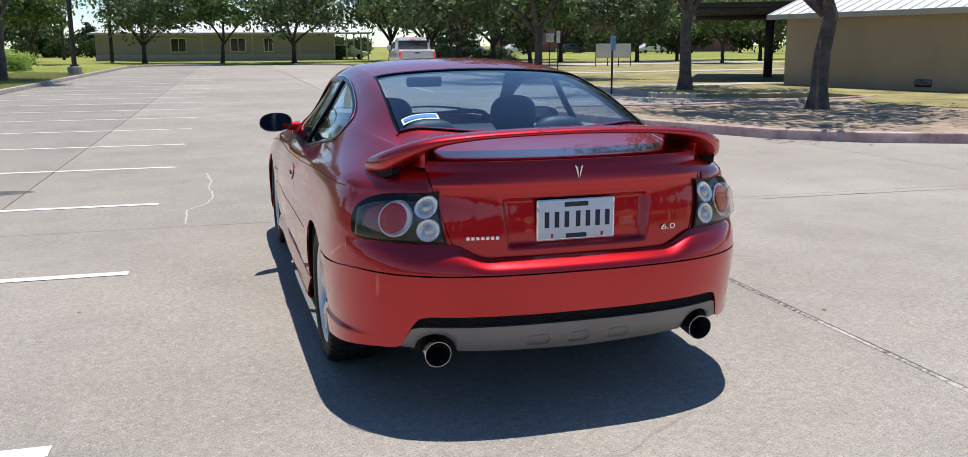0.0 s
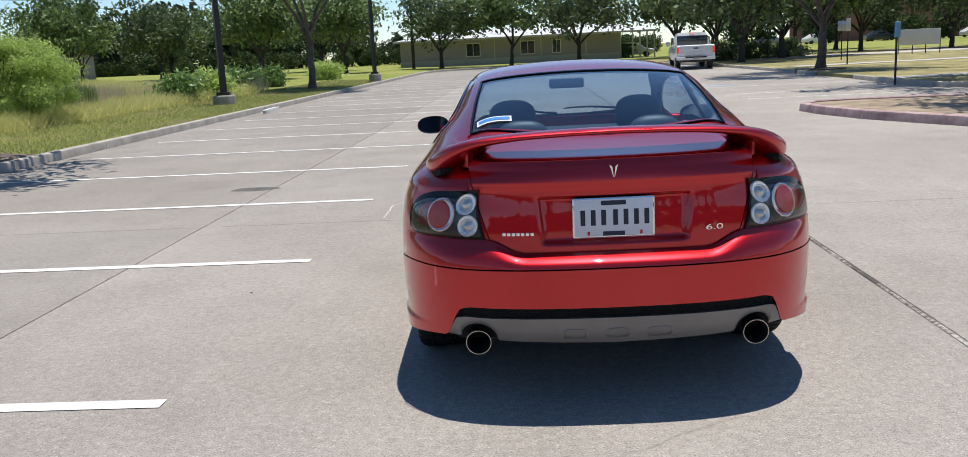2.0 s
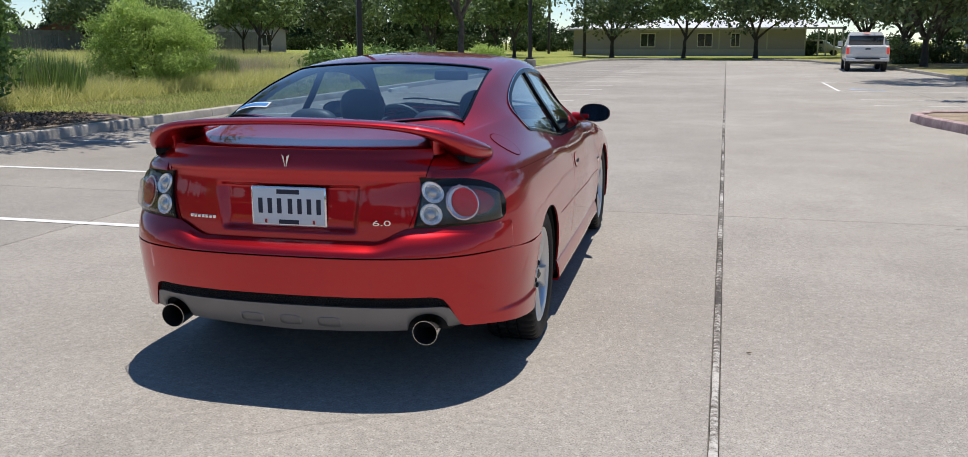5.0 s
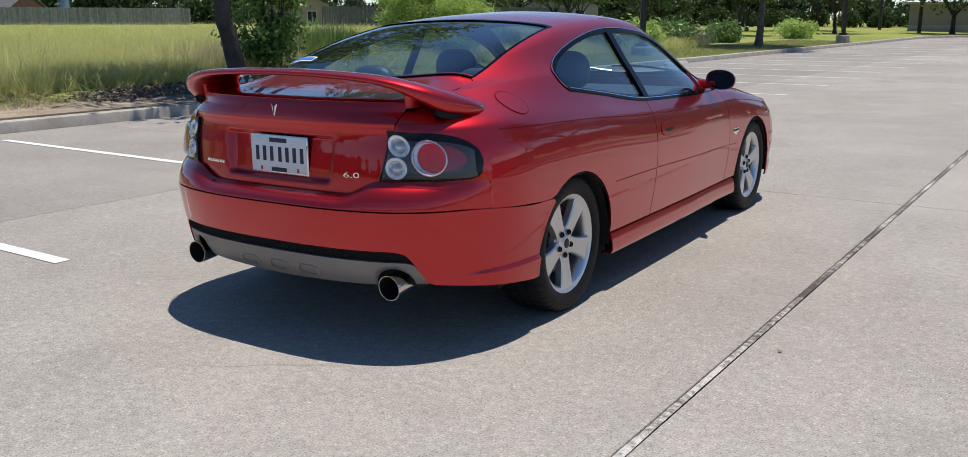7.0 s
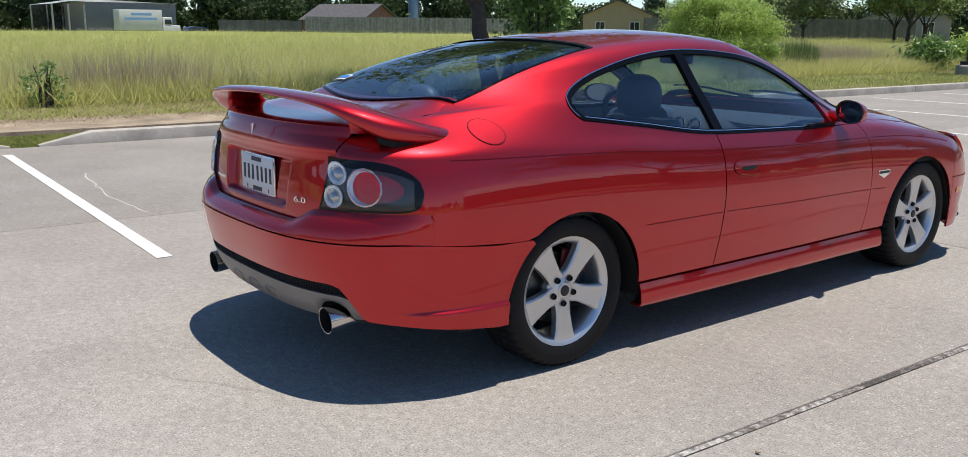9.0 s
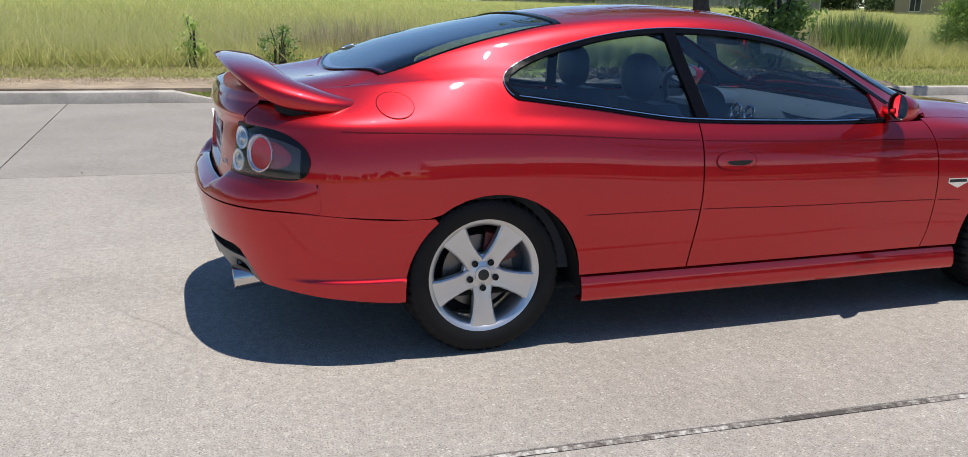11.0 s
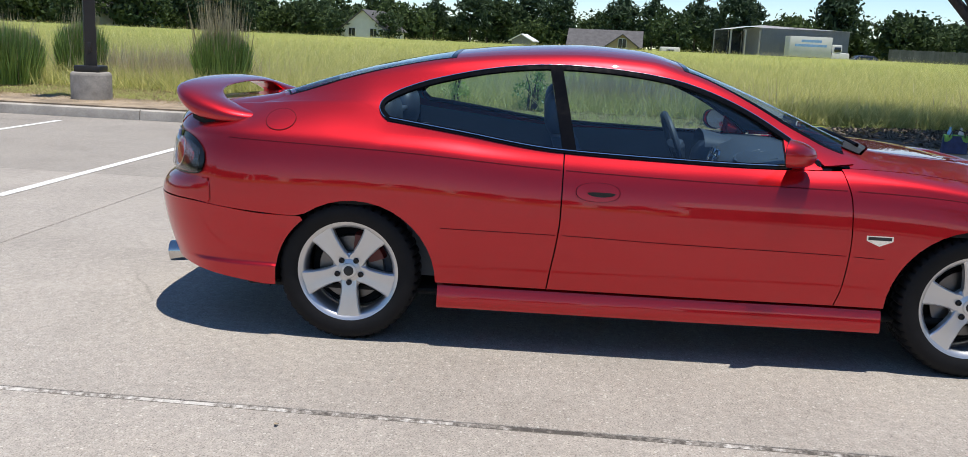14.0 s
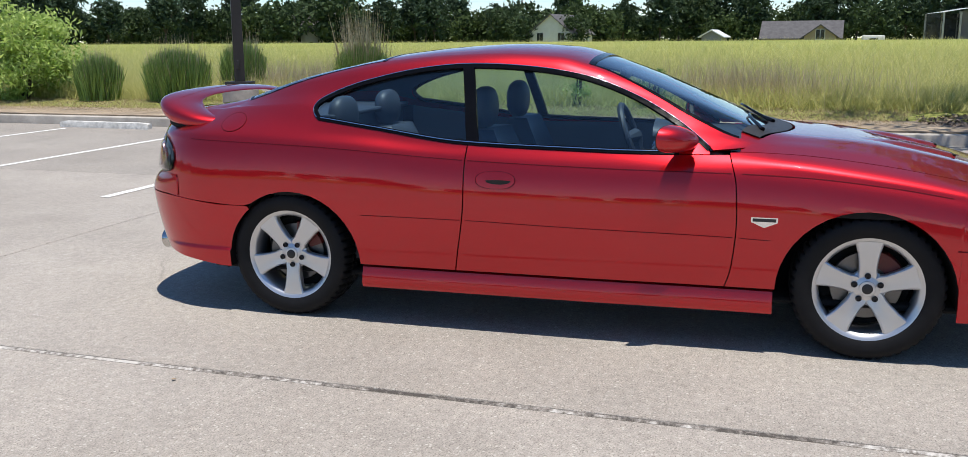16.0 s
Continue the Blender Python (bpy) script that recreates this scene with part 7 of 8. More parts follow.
# ---- tail lamps ----


def lamp_point(a, z, out):
    f = math.pi / 2 * a
    y = REAR_TURN - (REAR_TURN - lid_y(z) + out) * abs(math.cos(f)) ** (2 / POWER)
    return Vector(((level(y, z) + out) * abs(math.sin(f)) ** (2 / POWER), y, z))


lamp_arc = [i / 400 for i in range(401)]


def lamp_steps():
    pts = [lamp_point(a, 0.82, 0) for a in lamp_arc]
    run = [0.0]
    for p, q in zip(pts, pts[1:]):
        run.append(run[-1] + (q - p).length)
    return run


lamp_run = lamp_steps()
run_a = float(np.interp(0.546, [lamp_point(a, 0.82, 0).x for a in lamp_arc], lamp_run))
run_b = float(np.interp(-0.672, [lamp_point(a, 0.82, 0).y for a in lamp_arc], lamp_run))


def lamp_at(s, z, out):
    """s: metres round the corner from the car's middle."""
    return lamp_point(float(np.interp(s, lamp_run, lamp_arc)), z, out)


def lamp_fn(u, v):
    length = run_b - run_a
    d = u * length
    # outline: slanted inner edge, long rounded outer end
    q = max(0.0, (u - 0.42) / 0.58)
    top = 0.916 - 0.014 * u - 0.098 * (1 - math.sqrt(max(0, 1 - q ** 2.3)))
    low = 0.721 + 0.006 * u + 0.062 * (1 - math.sqrt(max(0, 1 - q ** 9)))
    z = low + (top - low) * v
    s = run_a + d + (-0.045 + 0.062 * ((z - 0.72) / 0.195)) * (1 - u)
    return lamp_at(s, z, 0.007)


def lamp_rings(name, s, z, rings, mat, parent, mir, label="", n=36):
    """A turned lens or reflector lying on the lamp: rings of (radius, height)."""
    bm = bmesh.new()
    rows_ = [[bm.verts.new(lamp_at(s + r * math.cos(2 * math.pi * k / n), z + r * math.sin(2 * math.pi * k / n), h)) for k in range(n)] for r, h in rings]
    for r0, r1 in zip(rows_, rows_[1:]):
        for k in range(n):
            bm.faces.new((r0[k], r0[(k + 1) % n], r1[(k + 1) % n], r1[k]))
    if rings[-1][0] < 0.012:
        bm.faces.new(rows_[-1])
    if mir:
        for v in bm.verts:
            v.co.x = -v.co.x
    bmesh.ops.recalc_face_normals(bm, faces=bm.faces)
    bm.normal_update()
    if sum(f.normal.y * f.calc_area() for f in bm.faces) > 0:
        bmesh.ops.reverse_faces(bm, faces=bm.faces)
    return part(name, bm, mat, parent, label, angle=35)


def cover_fn(u, v):
    edge = min((u - 0.03) / 0.09, (0.92 - u) / 0.09, (v - 0.04) / 0.12, (0.85 - v) / 0.12, 1.0)
    p = Vector(lamp_fn(u, v))
    out = 0.0012 + 0.0145 * math.sin(math.pi / 2 * max(0.0, edge)) ** 0.8
    return p + Vector((p.x * 0.25, -0.75, 0)).normalized() * out if p.x < 0.70 else p + Vector((0.8, -0.6, 0)) * out


for mir in (False, True):
    lamp = sheet("tail_lamp", lamp_fn, [i / 40 for i in range(41)], span(0, 1, 17), LAMP_RIM, car, "smoked tail lamp with round lenses", mirror=mir, flange=0.012)
    sheet("lamp_housing", lambda u, v: lamp_fn(0.02 + 0.89 * u, 0.05 + 0.78 * v), [i / 40 for i in range(41)], span(0, 1, 13), SMOKE, lamp, "grey reflector housing", mirror=mir, lift=0.0012, flange=0.002)
    for nm, ds, z in (("reversing_lens", 0.047, 0.861), ("indicator_lens", 0.027, 0.775)):
        lens = lamp_rings(nm, run_a + ds, z, [(0.030, 0.0115), (0.026, 0.0118), (0.022, 0.0095), (0.0195, 0.0118), (0.017, 0.0100), (0.014, 0.0135), (0.008, 0.0160), (0.002, 0.0168)], LENS_CLEAR, lamp, mir)
        lamp_rings("bezel", run_a + ds, z, [(0.0430, 0.006), (0.0425, 0.0125), (0.0400, 0.0145), (0.0350, 0.0130), (0.0300, 0.0110)], LENS_RING, lens, mir, "frosted bright ring")
    bowl = lamp_rings("brake_reflector", run_a + 0.158, 0.815, [(0.0680, 0.0135), (0.064, 0.0140), (0.060, 0.0105), (0.048, 0.0088), (0.030, 0.0082), (0.004, 0.008)], RED_BOWL, lamp, mir, "bright pinkish reflector bowl")
    lamp_rings("brake_lens", run_a + 0.169, 0.815, [(0.0565, 0.0105), (0.055, 0.0130), (0.044, 0.0145), (0.042, 0.0140), (0.034, 0.0155), (0.032, 0.0150), (0.020, 0.0164), (0.004, 0.0168)], LENS_RED, bowl, mir, "deep red ringed lens")
    lamp_rings("bezel", run_a + 0.158, 0.815, [(0.0705, 0.006), (0.0698, 0.0135), (0.0688, 0.0140), (0.0678, 0.0132)], DULL_RING, lamp, mir, "dull bright ring")
    sheet("side_reflector", lambda u, v: lamp_at(run_a + 0.190 + 0.114 * u, 0.815 - 0.008 * u + (v - 0.5) * 0.104 * math.sqrt(max(0.04, 1 - u * u)), 0.0085), span(0, 1, 10), span(0, 1, 5), LENS_DARK, lamp, "dark red side reflector", mirror=mir, flange=0.003)
    sheet("lamp_cover", cover_fn, [0.03 + 0.89 * i / 50 for i in range(51)], span(0.04, 0.85, 25), LAMP_GLASS, lamp, "clear glossy lamp cover", mirror=mir, flange=0)

for mir in (False, True):
    def filler_fn(u, v):
        z = 0.66 + 0.345 * v
        a0 = float(np.interp(lid_edge(z) + 0.005, [lamp_point(a, z, 0).x for a in lamp_arc[::4]], lamp_arc[::4]))
        a1 = float(np.interp(-0.72, [lamp_point(a, z, 0).y for a in lamp_arc[::4]], lamp_arc[::4]))
        return lamp_point(a0 + (a1 - a0) * u, z, -0.0025)
    sheet("lamp_surround", filler_fn, span(0, 1, 17), span(0, 1, 19), PAINT, car, mirror=mir, flange=0.02)

# ---- spoiler ----
SP_OUT = [(0.702, -0.432, 0.990), (0.742, -0.505, 1.003), (0.762, -0.590, 1.022), (0.752, -0.680, 1.046), (0.720, -0.775, 1.072), (0.655, -0.860, 1.098), (0.55, -0.912, 1.118), (0.40, -0.936, 1.131), (0.20, -0.947, 1.139), (0.0, -0.950, 1.142)]
SP_IN = [(0.668, -0.436, 0.992), (0.628, -0.490, 1.006), (0.585, -0.545, 1.022), (0.550, -0.605, 1.044), (0.522, -0.655, 1.066), (0.490, -0.695, 1.088), (0.44, -0.722, 1.104), (0.33, -0.738, 1.116), (0.17, -0.745, 1.123), (0.0, -0.748, 1.125)]
SP_THICK = [(0.030,), (0.050,), (0.072,), (0.092,), (0.102,), (0.074,), (0.042,), (0.030,), (0.027,), (0.026,)]


def spoiler_fn(u, v):
    """u from one front tip round the tail to the other."""
    w = 1 - abs(2 * u - 1)
    o, i, t = Vector(along(SP_OUT, w)), Vector(along(SP_IN, w)), along([q * 2 for q in SP_THICK], w)[0]
    c, sn = math.cos(2 * math.pi * v), math.sin(2 * math.pi * v)
    p = (o + i) / 2 + (o - i) / 2 * math.copysign(abs(c) ** 0.85, c)
    thick = t * (0.62 + 0.38 * (c + 1) / 2)
    z = p.z - thick / 2 + thick / 2 * math.copysign(abs(sn) ** 0.7, sn) + 0.010 * (1 - c * c) * (sn > 0)
    return (p.x if u > 0.5 else -p.x, p.y, z)


bm = bmesh.new()
nu, nv = 72, 26
g = [[bm.verts.new(spoiler_fn(i / nu, j / nv)) for j in range(nv)] for i in range(nu + 1)]
for i in range(nu):
    for j in range(nv):
        bm.faces.new((g[i][j], g[i + 1][j], g[i + 1][(j + 1) % nv], g[i][(j + 1) % nv]))
bm.faces.new(g[0])
bm.faces.new(g[-1][::-1])
bmesh.ops.recalc_face_normals(bm, faces=bm.faces)
spoiler = part("spoiler", bm, PAINT, car, "red rear wing spoiler", angle=70)
for s in (-1, 1):
    # added black filler that stands for the shadow gap under the wing
    bm = bmesh.new()
    rows_ = []
    for k in range(25):
        w = 0.02 + 0.45 * k / 24
        o, i = Vector(along(SP_OUT, w)), Vector(along(SP_IN, w))
        t = along([q * 2 for q in SP_THICK], w)[0]
        a, b = o.lerp(i, 0.09), o.lerp(i, 0.80)
        rows_.append([bm.verts.new((s * q.x, q.y + dy, q.z - t * 0.75 - dz)) for q, dy, dz in ((a, 0, 0), (a, 0.004, 0.030), (b, 0, 0.030), (b, 0, 0))])
    for a, b in zip(rows_, rows_[1:]):
        for j in range(3):
            bm.faces.new((a[j], a[j + 1], b[j + 1], b[j]))
    bm.faces.new(rows_[0])
    bm.faces.new(rows_[-1][::-1])
    bmesh.ops.recalc_face_normals(bm, faces=bm.faces)
    part("spoiler_gap_shade", bm, DARK, spoiler, "added black filler for the shadow gap under the wing's end")
    bm = bmesh.new()
    vs = []
    for k in range(9):
        f = k / 8
        w = 0.022 + 0.012 * (2 * f - 1) ** 2
        z = 1.060 - f * 0.060
        y0, y1 = -0.835 + 0.01 * f, -0.70 + 0.02 * f
        x = s * 0.572
        vs.append([bm.verts.new((x + w * dx, (y0 + y1) / 2 + (y1 - y0) / 2 * dy, z)) for dx, dy in ((-1, 0), (-0.7, 0.75), (0, 1), (0.7, 0.75), (1, 0), (0.7, -0.75), (0, -1), (-0.7, -0.75))])
    for a, b in zip(vs, vs[1:]):
        for k in range(8):
            bm.faces.new((a[k], a[(k + 1) % 8], b[(k + 1) % 8], b[k]))
    bmesh.ops.recalc_face_normals(bm, faces=bm.faces)
    part("pedestal", bm, PAINT, spoiler, angle=60)
bm = bmesh.new()
box(bm, (-0.16, -0.944, 1.126), (0.16, -0.925, 1.136), 0.003)
part("brake_strip", bm, LENS_RED, spoiler, "narrow high brake lamp")

# ---- badges, plate ----


def plain_bar(name, x0, x1, z0, z1, y, mat, parent, label="", d=0.002, bevel=0.0006):
    bm = bmesh.new()
    box(bm, (x0, y - d, z0), (x1, y + 0.002, z1), bevel)
    return part(name, bm, mat, parent, label)


py = lid_back(0, 0.79) + 0.030 + 0.006
plate = empty("number_plate", "", "")
plate.parent = car
bm = bmesh.new()
box(bm, (-0.1655, py - 0.012, 0.711), (0.1595, py - 0.004, 0.872), 0.006)
plate_frame = part("plate_frame", bm, CHROME, plate, "chrome plate frame")
plain_bar("plate_sheet", -0.158, 0.152, 0.718, 0.866, py - 0.012, PLATE_WHITE, plate, "white number plate with plain dark bars", 0.0025)
for i in range(7):
    x = -0.138 + 0.041 * i + (0.006 if i > 2 else 0)
    plain_bar("bar", x + 0.004, x + 0.023, 0.762, 0.824, py - 0.0145, PLATE_INK, plate, "plain dark bar", 0.001, 0)
plain_bar("bar", -0.052, 0.046, 0.842, 0.860, py - 0.0145, PLATE_INK, plate, "plain dark bar", 0.001, 0)
plain_bar("bar", -0.046, 0.040, 0.7195, 0.737, py - 0.0145, PLATE_INK, plate, "plain dark bar", 0.001, 0)
for x in (-0.108, 0.100):
    plain_bar("mark", x, x + 0.010, 0.722, 0.738, py - 0.0145, LENS_RED, plate, "small red mark", 0.001, 0)
# arrowhead badge, drawn plain
bm = bmesh.new()
by = lid_back(0, 0.975) - 0.002
for pts in (((-0.017, 1.004), (-0.006, 0.996), (0.0, 0.945)), ((0.017, 1.004), (0.0, 0.945), (0.006, 0.996)), ((-0.017, 1.004), (0.0, 0.992), (-0.006, 0.996)), ((0.017, 1.004), (0.006, 0.996), (0.0, 0.992))):
    bm.faces.new([bm.verts.new((x, by - (0.004 if abs(x) < 0.01 else 0), z)) for x, z in pts])
bmesh.ops.recalc_face_normals(bm, faces=bm.faces)
part("arrow_badge", bm, CHROME, lid, "chrome arrowhead shape", flat=True)


def letters(text, size, m, mat, parent, name, label, extrude=0.0015):
    cu = bpy.data.curves.new(name, 'FONT')
    cu.body, cu.size, cu.align_x, cu.align_y, cu.extrude = text, size, 'CENTER', 'CENTER', extrude
    tmp = bpy.data.objects.new(name, cu)
    me = bpy.data.meshes.new_from_object(tmp)
    bpy.data.objects.remove(tmp)
    me.transform(m)
    me.materials.clear()
    me.materials.append(mat)
    ob = new(name, me)
    ob.parent = parent
    return tagged(ob, label)


sy = lid_back(0.392, 0.742) + 0.006
letters("6.0", 0.031, pose(0.392, sy - 0.003, 0.738, 90, 0, 12) @ Matrix.Diagonal((2.0, 1, 1, 1)), CHROME, lid, "engine_badge", "chrome 6.0 badge")
for i in range(7):
    x = -0.445 + 0.0185 * i
    plain_bar("bar", x, x + 0.013, 0.733, 0.746, lid_back(abs(x) - 0.006, 0.74) + 0.006, CHROME, lid, "plain chrome bar", 0.003)
# window sticker
bm = bmesh.new()
row = []
for i in range(13):
    f = i / 12
    x = -0.545 + 0.16 * f
    yy = -0.318 + 0.02 * f * 0
    b = 0.010 * math.sin(math.pi * f)
    lo = skin(-0.325 + b, k_at_x(-0.335 + b, abs(x)))
    hi = skin(-0.255 + b, k_at_x(-0.255 + b, abs(x)))
    row.append((bm.verts.new((x, lo.y, lo.z + 0.003)), bm.verts.new((x, lo.y + (hi.y - lo.y) * 0.8, lo.z + (hi.z - lo.z) * 0.8 + 0.003))))
for a, b in zip(row, row[1:]):
    bm.faces.new((a[0], b[0], b[1], a[1]))
part("window_sticker", bm, PLATE_WHITE, car, "white and blue banner sticker inside the rear window")
bm = bmesh.new()
row = []
for i in range(13):
    f = i / 12
    x = -0.537 + 0.144 * f
    b = 0.010 * math.sin(math.pi * f)
    lo = skin(-0.312 + b, k_at_x(-0.312 + b, abs(x)))
    hi = skin(-0.282 + b, k_at_x(-0.282 + b, abs(x)))
    row.append((bm.verts.new((x, lo.y, lo.z + 0.0055)), bm.verts.new((x, hi.y, hi.z + 0.0055))))
for a, b in zip(row, row[1:]):
    bm.faces.new((a[0], b[0], b[1], a[1]))
part("sticker_band", bm, surface("sticker_blue", (0.03, 0.20, 0.55), 0.5, vary=0.1, bump=0, where="object"), car, "blue banner band")

for mir in (False, True):
    s = -1 if mir else 1
    # fuel filler on one side only
    if not mir:
        c = on_side(-0.330, 0.998)
        n_ = (on_side(-0.27, 0.998) - c).cross(on_side(-0.330, 1.02) - c).normalized()
        if n_.x < 0:
            n_ = -n_

        def cap_fn(u, v):
            f = 2 * math.pi * u
            p = on_side(-0.340 + 0.068 * v * math.cos(f), 0.994 + 0.042 * v * math.sin(f))
            return p
        bm_cap = sheet("fuel_flap", cap_fn, span(0, 1, 41), (0.0, 0.3, 0.6, 0.9, 0.965, 1.0), PAINT, car, lift=0.0028, flange=0.004)
        sheet("fuel_flap_gap", lambda u, v: on_side(-0.340 + (0.0675 + 0.004 * v) * math.cos(2 * math.pi * u), 0.994 + (0.0418 + 0.003 * v) * math.sin(2 * math.pi * u)), span(0, 1, 41), (0, 1), SHADE_LINE, car, lift=0.0026, flange=0.003)
    # door handle
    def pull_fn(r, out):
        def fn(u, v):
            f = 2 * math.pi * u
            y = 1.110 + 0.094 * v * r * math.copysign(abs(math.cos(f)) ** 0.8, math.cos(f))
            z = 0.755 + 0.040 * v * r * math.copysign(abs(math.sin(f)) ** 0.9, math.sin(f))
            return on_side(y, z)
        return fn
    handle = sheet("door_handle", pull_fn(1.0, 0), span(0, 1, 41), (0, 0.4, 0.8, 0.95, 1), PAINT, car, mirror=mir, lift=0.004, flange=0.006)
    sheet("handle_edge", lambda u, v: pull_fn(1.0 + 0.05 * v, 0)(u, 1.0), span(0, 1, 41), (0, 1), SHADE_LINE, handle, "dark line round the pull", mirror=mir, lift=0.003, flange=0.002)
    # raised near-black patch paints the shade of the handle's slot
    sheet("handle_slot", lambda u, v: on_side(1.125 + 0.062 * v * math.cos(2 * math.pi * u), 0.752 + (0.017 if math.sin(2 * math.pi * u) < 0 else 0.004) * v * math.sin(2 * math.pi * u)), span(0, 1, 33), (0, 0.5, 1), DARK, handle, "near-black patch for the shaded slot under the pull", mirror=mir, lift=0.0055, flange=0.002)
    # wing badge, drawn plain
    sheet("fender_badge", lambda u, v: on_side(2.283 + 0.114 * u, 0.585 + 0.046 * v + (0.024 * abs(2 * u - 1) * (1 - v))), span(0, 1, 9), (0, 0.5, 1), CHROME, car, "plain shield-shaped chrome badge", mirror=mir, lift=0.003, flange=0.003)
    sheet("badge_band", lambda u, v: on_side(2.290 + 0.100 * u, 0.612 + 0.014 * v), span(0, 1, 5), (0, 1), BLACK_PLASTIC, car, "black band", mirror=mir, lift=0.0045, flange=0.001)
    # door mirror
    bm = bmesh.new()
    rings = []
    for i in range(11):
        f = i / 10
        yy = 1.862 + 0.128 * f
        r = max(math.sqrt(max(0, 1 - (f * 0.985) ** 2.0)), 0.15)
        cx = 0.918 - 0.050 * f ** 2
        ring_ = []
        for k in range(20):
            g = 2 * math.pi * k / 20
            xx = 0.105 * r * math.copysign(abs(math.cos(g)) ** 0.88, math.cos(g))
            zz = 0.060 * r * math.copysign(abs(math.sin(g)) ** 0.88, math.sin(g))
            ring_.append(bm.verts.new((s * (cx + xx), yy + 0.05 - 0.42 * (1 - 0.8 * f) * xx, 0.972 + zz - 0.014 * f)))
        rings.append(ring_)
    for a, b in zip(rings, rings[1:]):
        for k in range(20):
            bm.faces.new((a[k], a[(k + 1) % 20], b[(k + 1) % 20], b[k]))
    bm.faces.new(rings[-1])
    bmesh.ops.recalc_face_normals(bm, faces=bm.faces)
    mirror_ob = part("door_mirror", bm, PAINT, car, angle=70)
    bm = bmesh.new()
    pts = []
    for k in range(20):
        g = 2 * math.pi * k / 20
        xx = 0.101 * math.copysign(abs(math.cos(g)) ** 0.88, math.cos(g))
        zz = 0.056 * math.copysign(abs(math.sin(g)) ** 0.88, math.sin(g))
        pts.append((s * (0.918 + xx), 1.924 - 0.42 * xx, 0.972 + zz))
    f = bm.faces.new([bm.verts.new(p) for p in pts])
    bm.normal_update()
    if f.normal.y > 0:
        bmesh.ops.reverse_faces(bm, faces=bm.faces)
    part("mirror_glass", bm, MIRROR, mirror_ob, "mirror glass", flat=True)
    bm = bmesh.new()
    o, i_ = [], []
    for k in range(20):
        g = 2 * math.pi * k / 20
        for lst, q, yy in ((o, 1.02, 1.862), (i_, 0.93, 1.866)):
            xx = 0.105 * q * math.copysign(abs(math.cos(g)) ** 0.88, math.cos(g))
            zz = 0.060 * q * math.copysign(abs(math.sin(g)) ** 0.88, math.sin(g))
            lst.append(bm.verts.new((s * (0.918 + xx), yy + 0.047 - 0.42 * xx, 0.972 + zz)))
    for k in range(20):
        bm.faces.new((o[k], o[(k + 1) % 20], i_[(k + 1) % 20], i_[k]))
    bmesh.ops.recalc_face_normals(bm, faces=bm.faces)
    part("mirror_rim", bm, BLACK_PLASTIC, mirror_ob, "black rim")
    bm = bmesh.new()
    tube(bm, [(s * 0.76, 2.000, 0.935), (s * 0.82, 1.985, 0.938), (s * 0.88, 1.960, 0.948)], [0.034, 0.028, 0.024], 10)
    part("mirror_arm", bm, PAINT, mirror_ob)
    sheet("mirror_sail", lambda u, v: on_side(1.935 + 0.155 * u, belt_z(1.935 + 0.155 * u) - 0.007 + max(0.006, dlo_top(1.935 + 0.155 * u) - belt_z(1.935 + 0.155 * u) - 0.016) * v), span(0, 1, 10), span(0, 1, 6), PAINT, mirror_ob, mirror=mir, lift=0.002, flange=0.02)

# plain painted front bumper closing the nose
def nose_fn(a, v):
    z = 0.165 + (0.745 - 0.165) * v
    f = math.pi / 2 * abs(a) * 0.66
    e = 2 / 2.6
    return Vector(((level(3.05, z) - 0.006) * abs(math.sin(f)) ** e * (1 if a > 0 else -1), FRONT_TURN + (nose_y(z) - 0.004 - FRONT_TURN) * abs(math.cos(f)) ** e, z))


sheet("front_bumper", nose_fn, span(-1, 1, 61), span(0, 1, 17), PAINT, car, flange=0.015)

# ---- dark body core behind the panels, floor ----
# near-black shell behind the panels paints the shade in their gaps
for mir in (False, True):
    def core_fn(u, v):
        y = -0.86 + (3.4 + 0.86) * u
        z = 0.64 + (belt_z(y) - 0.05 - 0.64) * v
        p = on_side(y, z)
        return p - Vector((0.022, 0, 0))
    sheet("inner_panel", core_fn, span(0, 1, 60), span(0, 1, 6), DARK, car, "dark inner body panel", mirror=mir, flange=0)
    for y0, y1 in ((0.43, 2.38),):
        sheet("inner_sill", lambda u, v: (0.855, y0 + (y1 - y0) * u, 0.20 + 0.46 * v), (0, 1), (0, 1), DARK, car, "dark inner sill", mirror=mir, flange=0)
    # wheel wells
    for arch in (ARCH_R, ARCH_F):
        def well_fn(u, v, arch=arch):
            f = math.pi * u
            return (0.885 - 0.36 * v, arch[0] - (arch[2] + 0.012) * math.cos(f), arch[1] - 0.06 + (arch[3] + 0.07) * math.sin(f))
        sheet("wheel_well", well_fn, span(0, 1, 25), (0, 1), DARK, car, "black wheel housing", mirror=mir, flange=0)
bm = bmesh.new()
box(bm, (-0.80, -0.50, 0.215), (0.80, 3.5, 0.25), 0.02)
part("underbody", bm, DARK, car, "dark underbody")
bm = bmesh.new()
box(bm, (-0.66, -0.86, 0.285), (0.66, -0.45, 0.60), 0.03)
part("boot_well", bm, DARK, car, "dark boot well")

# ---- wheels ----


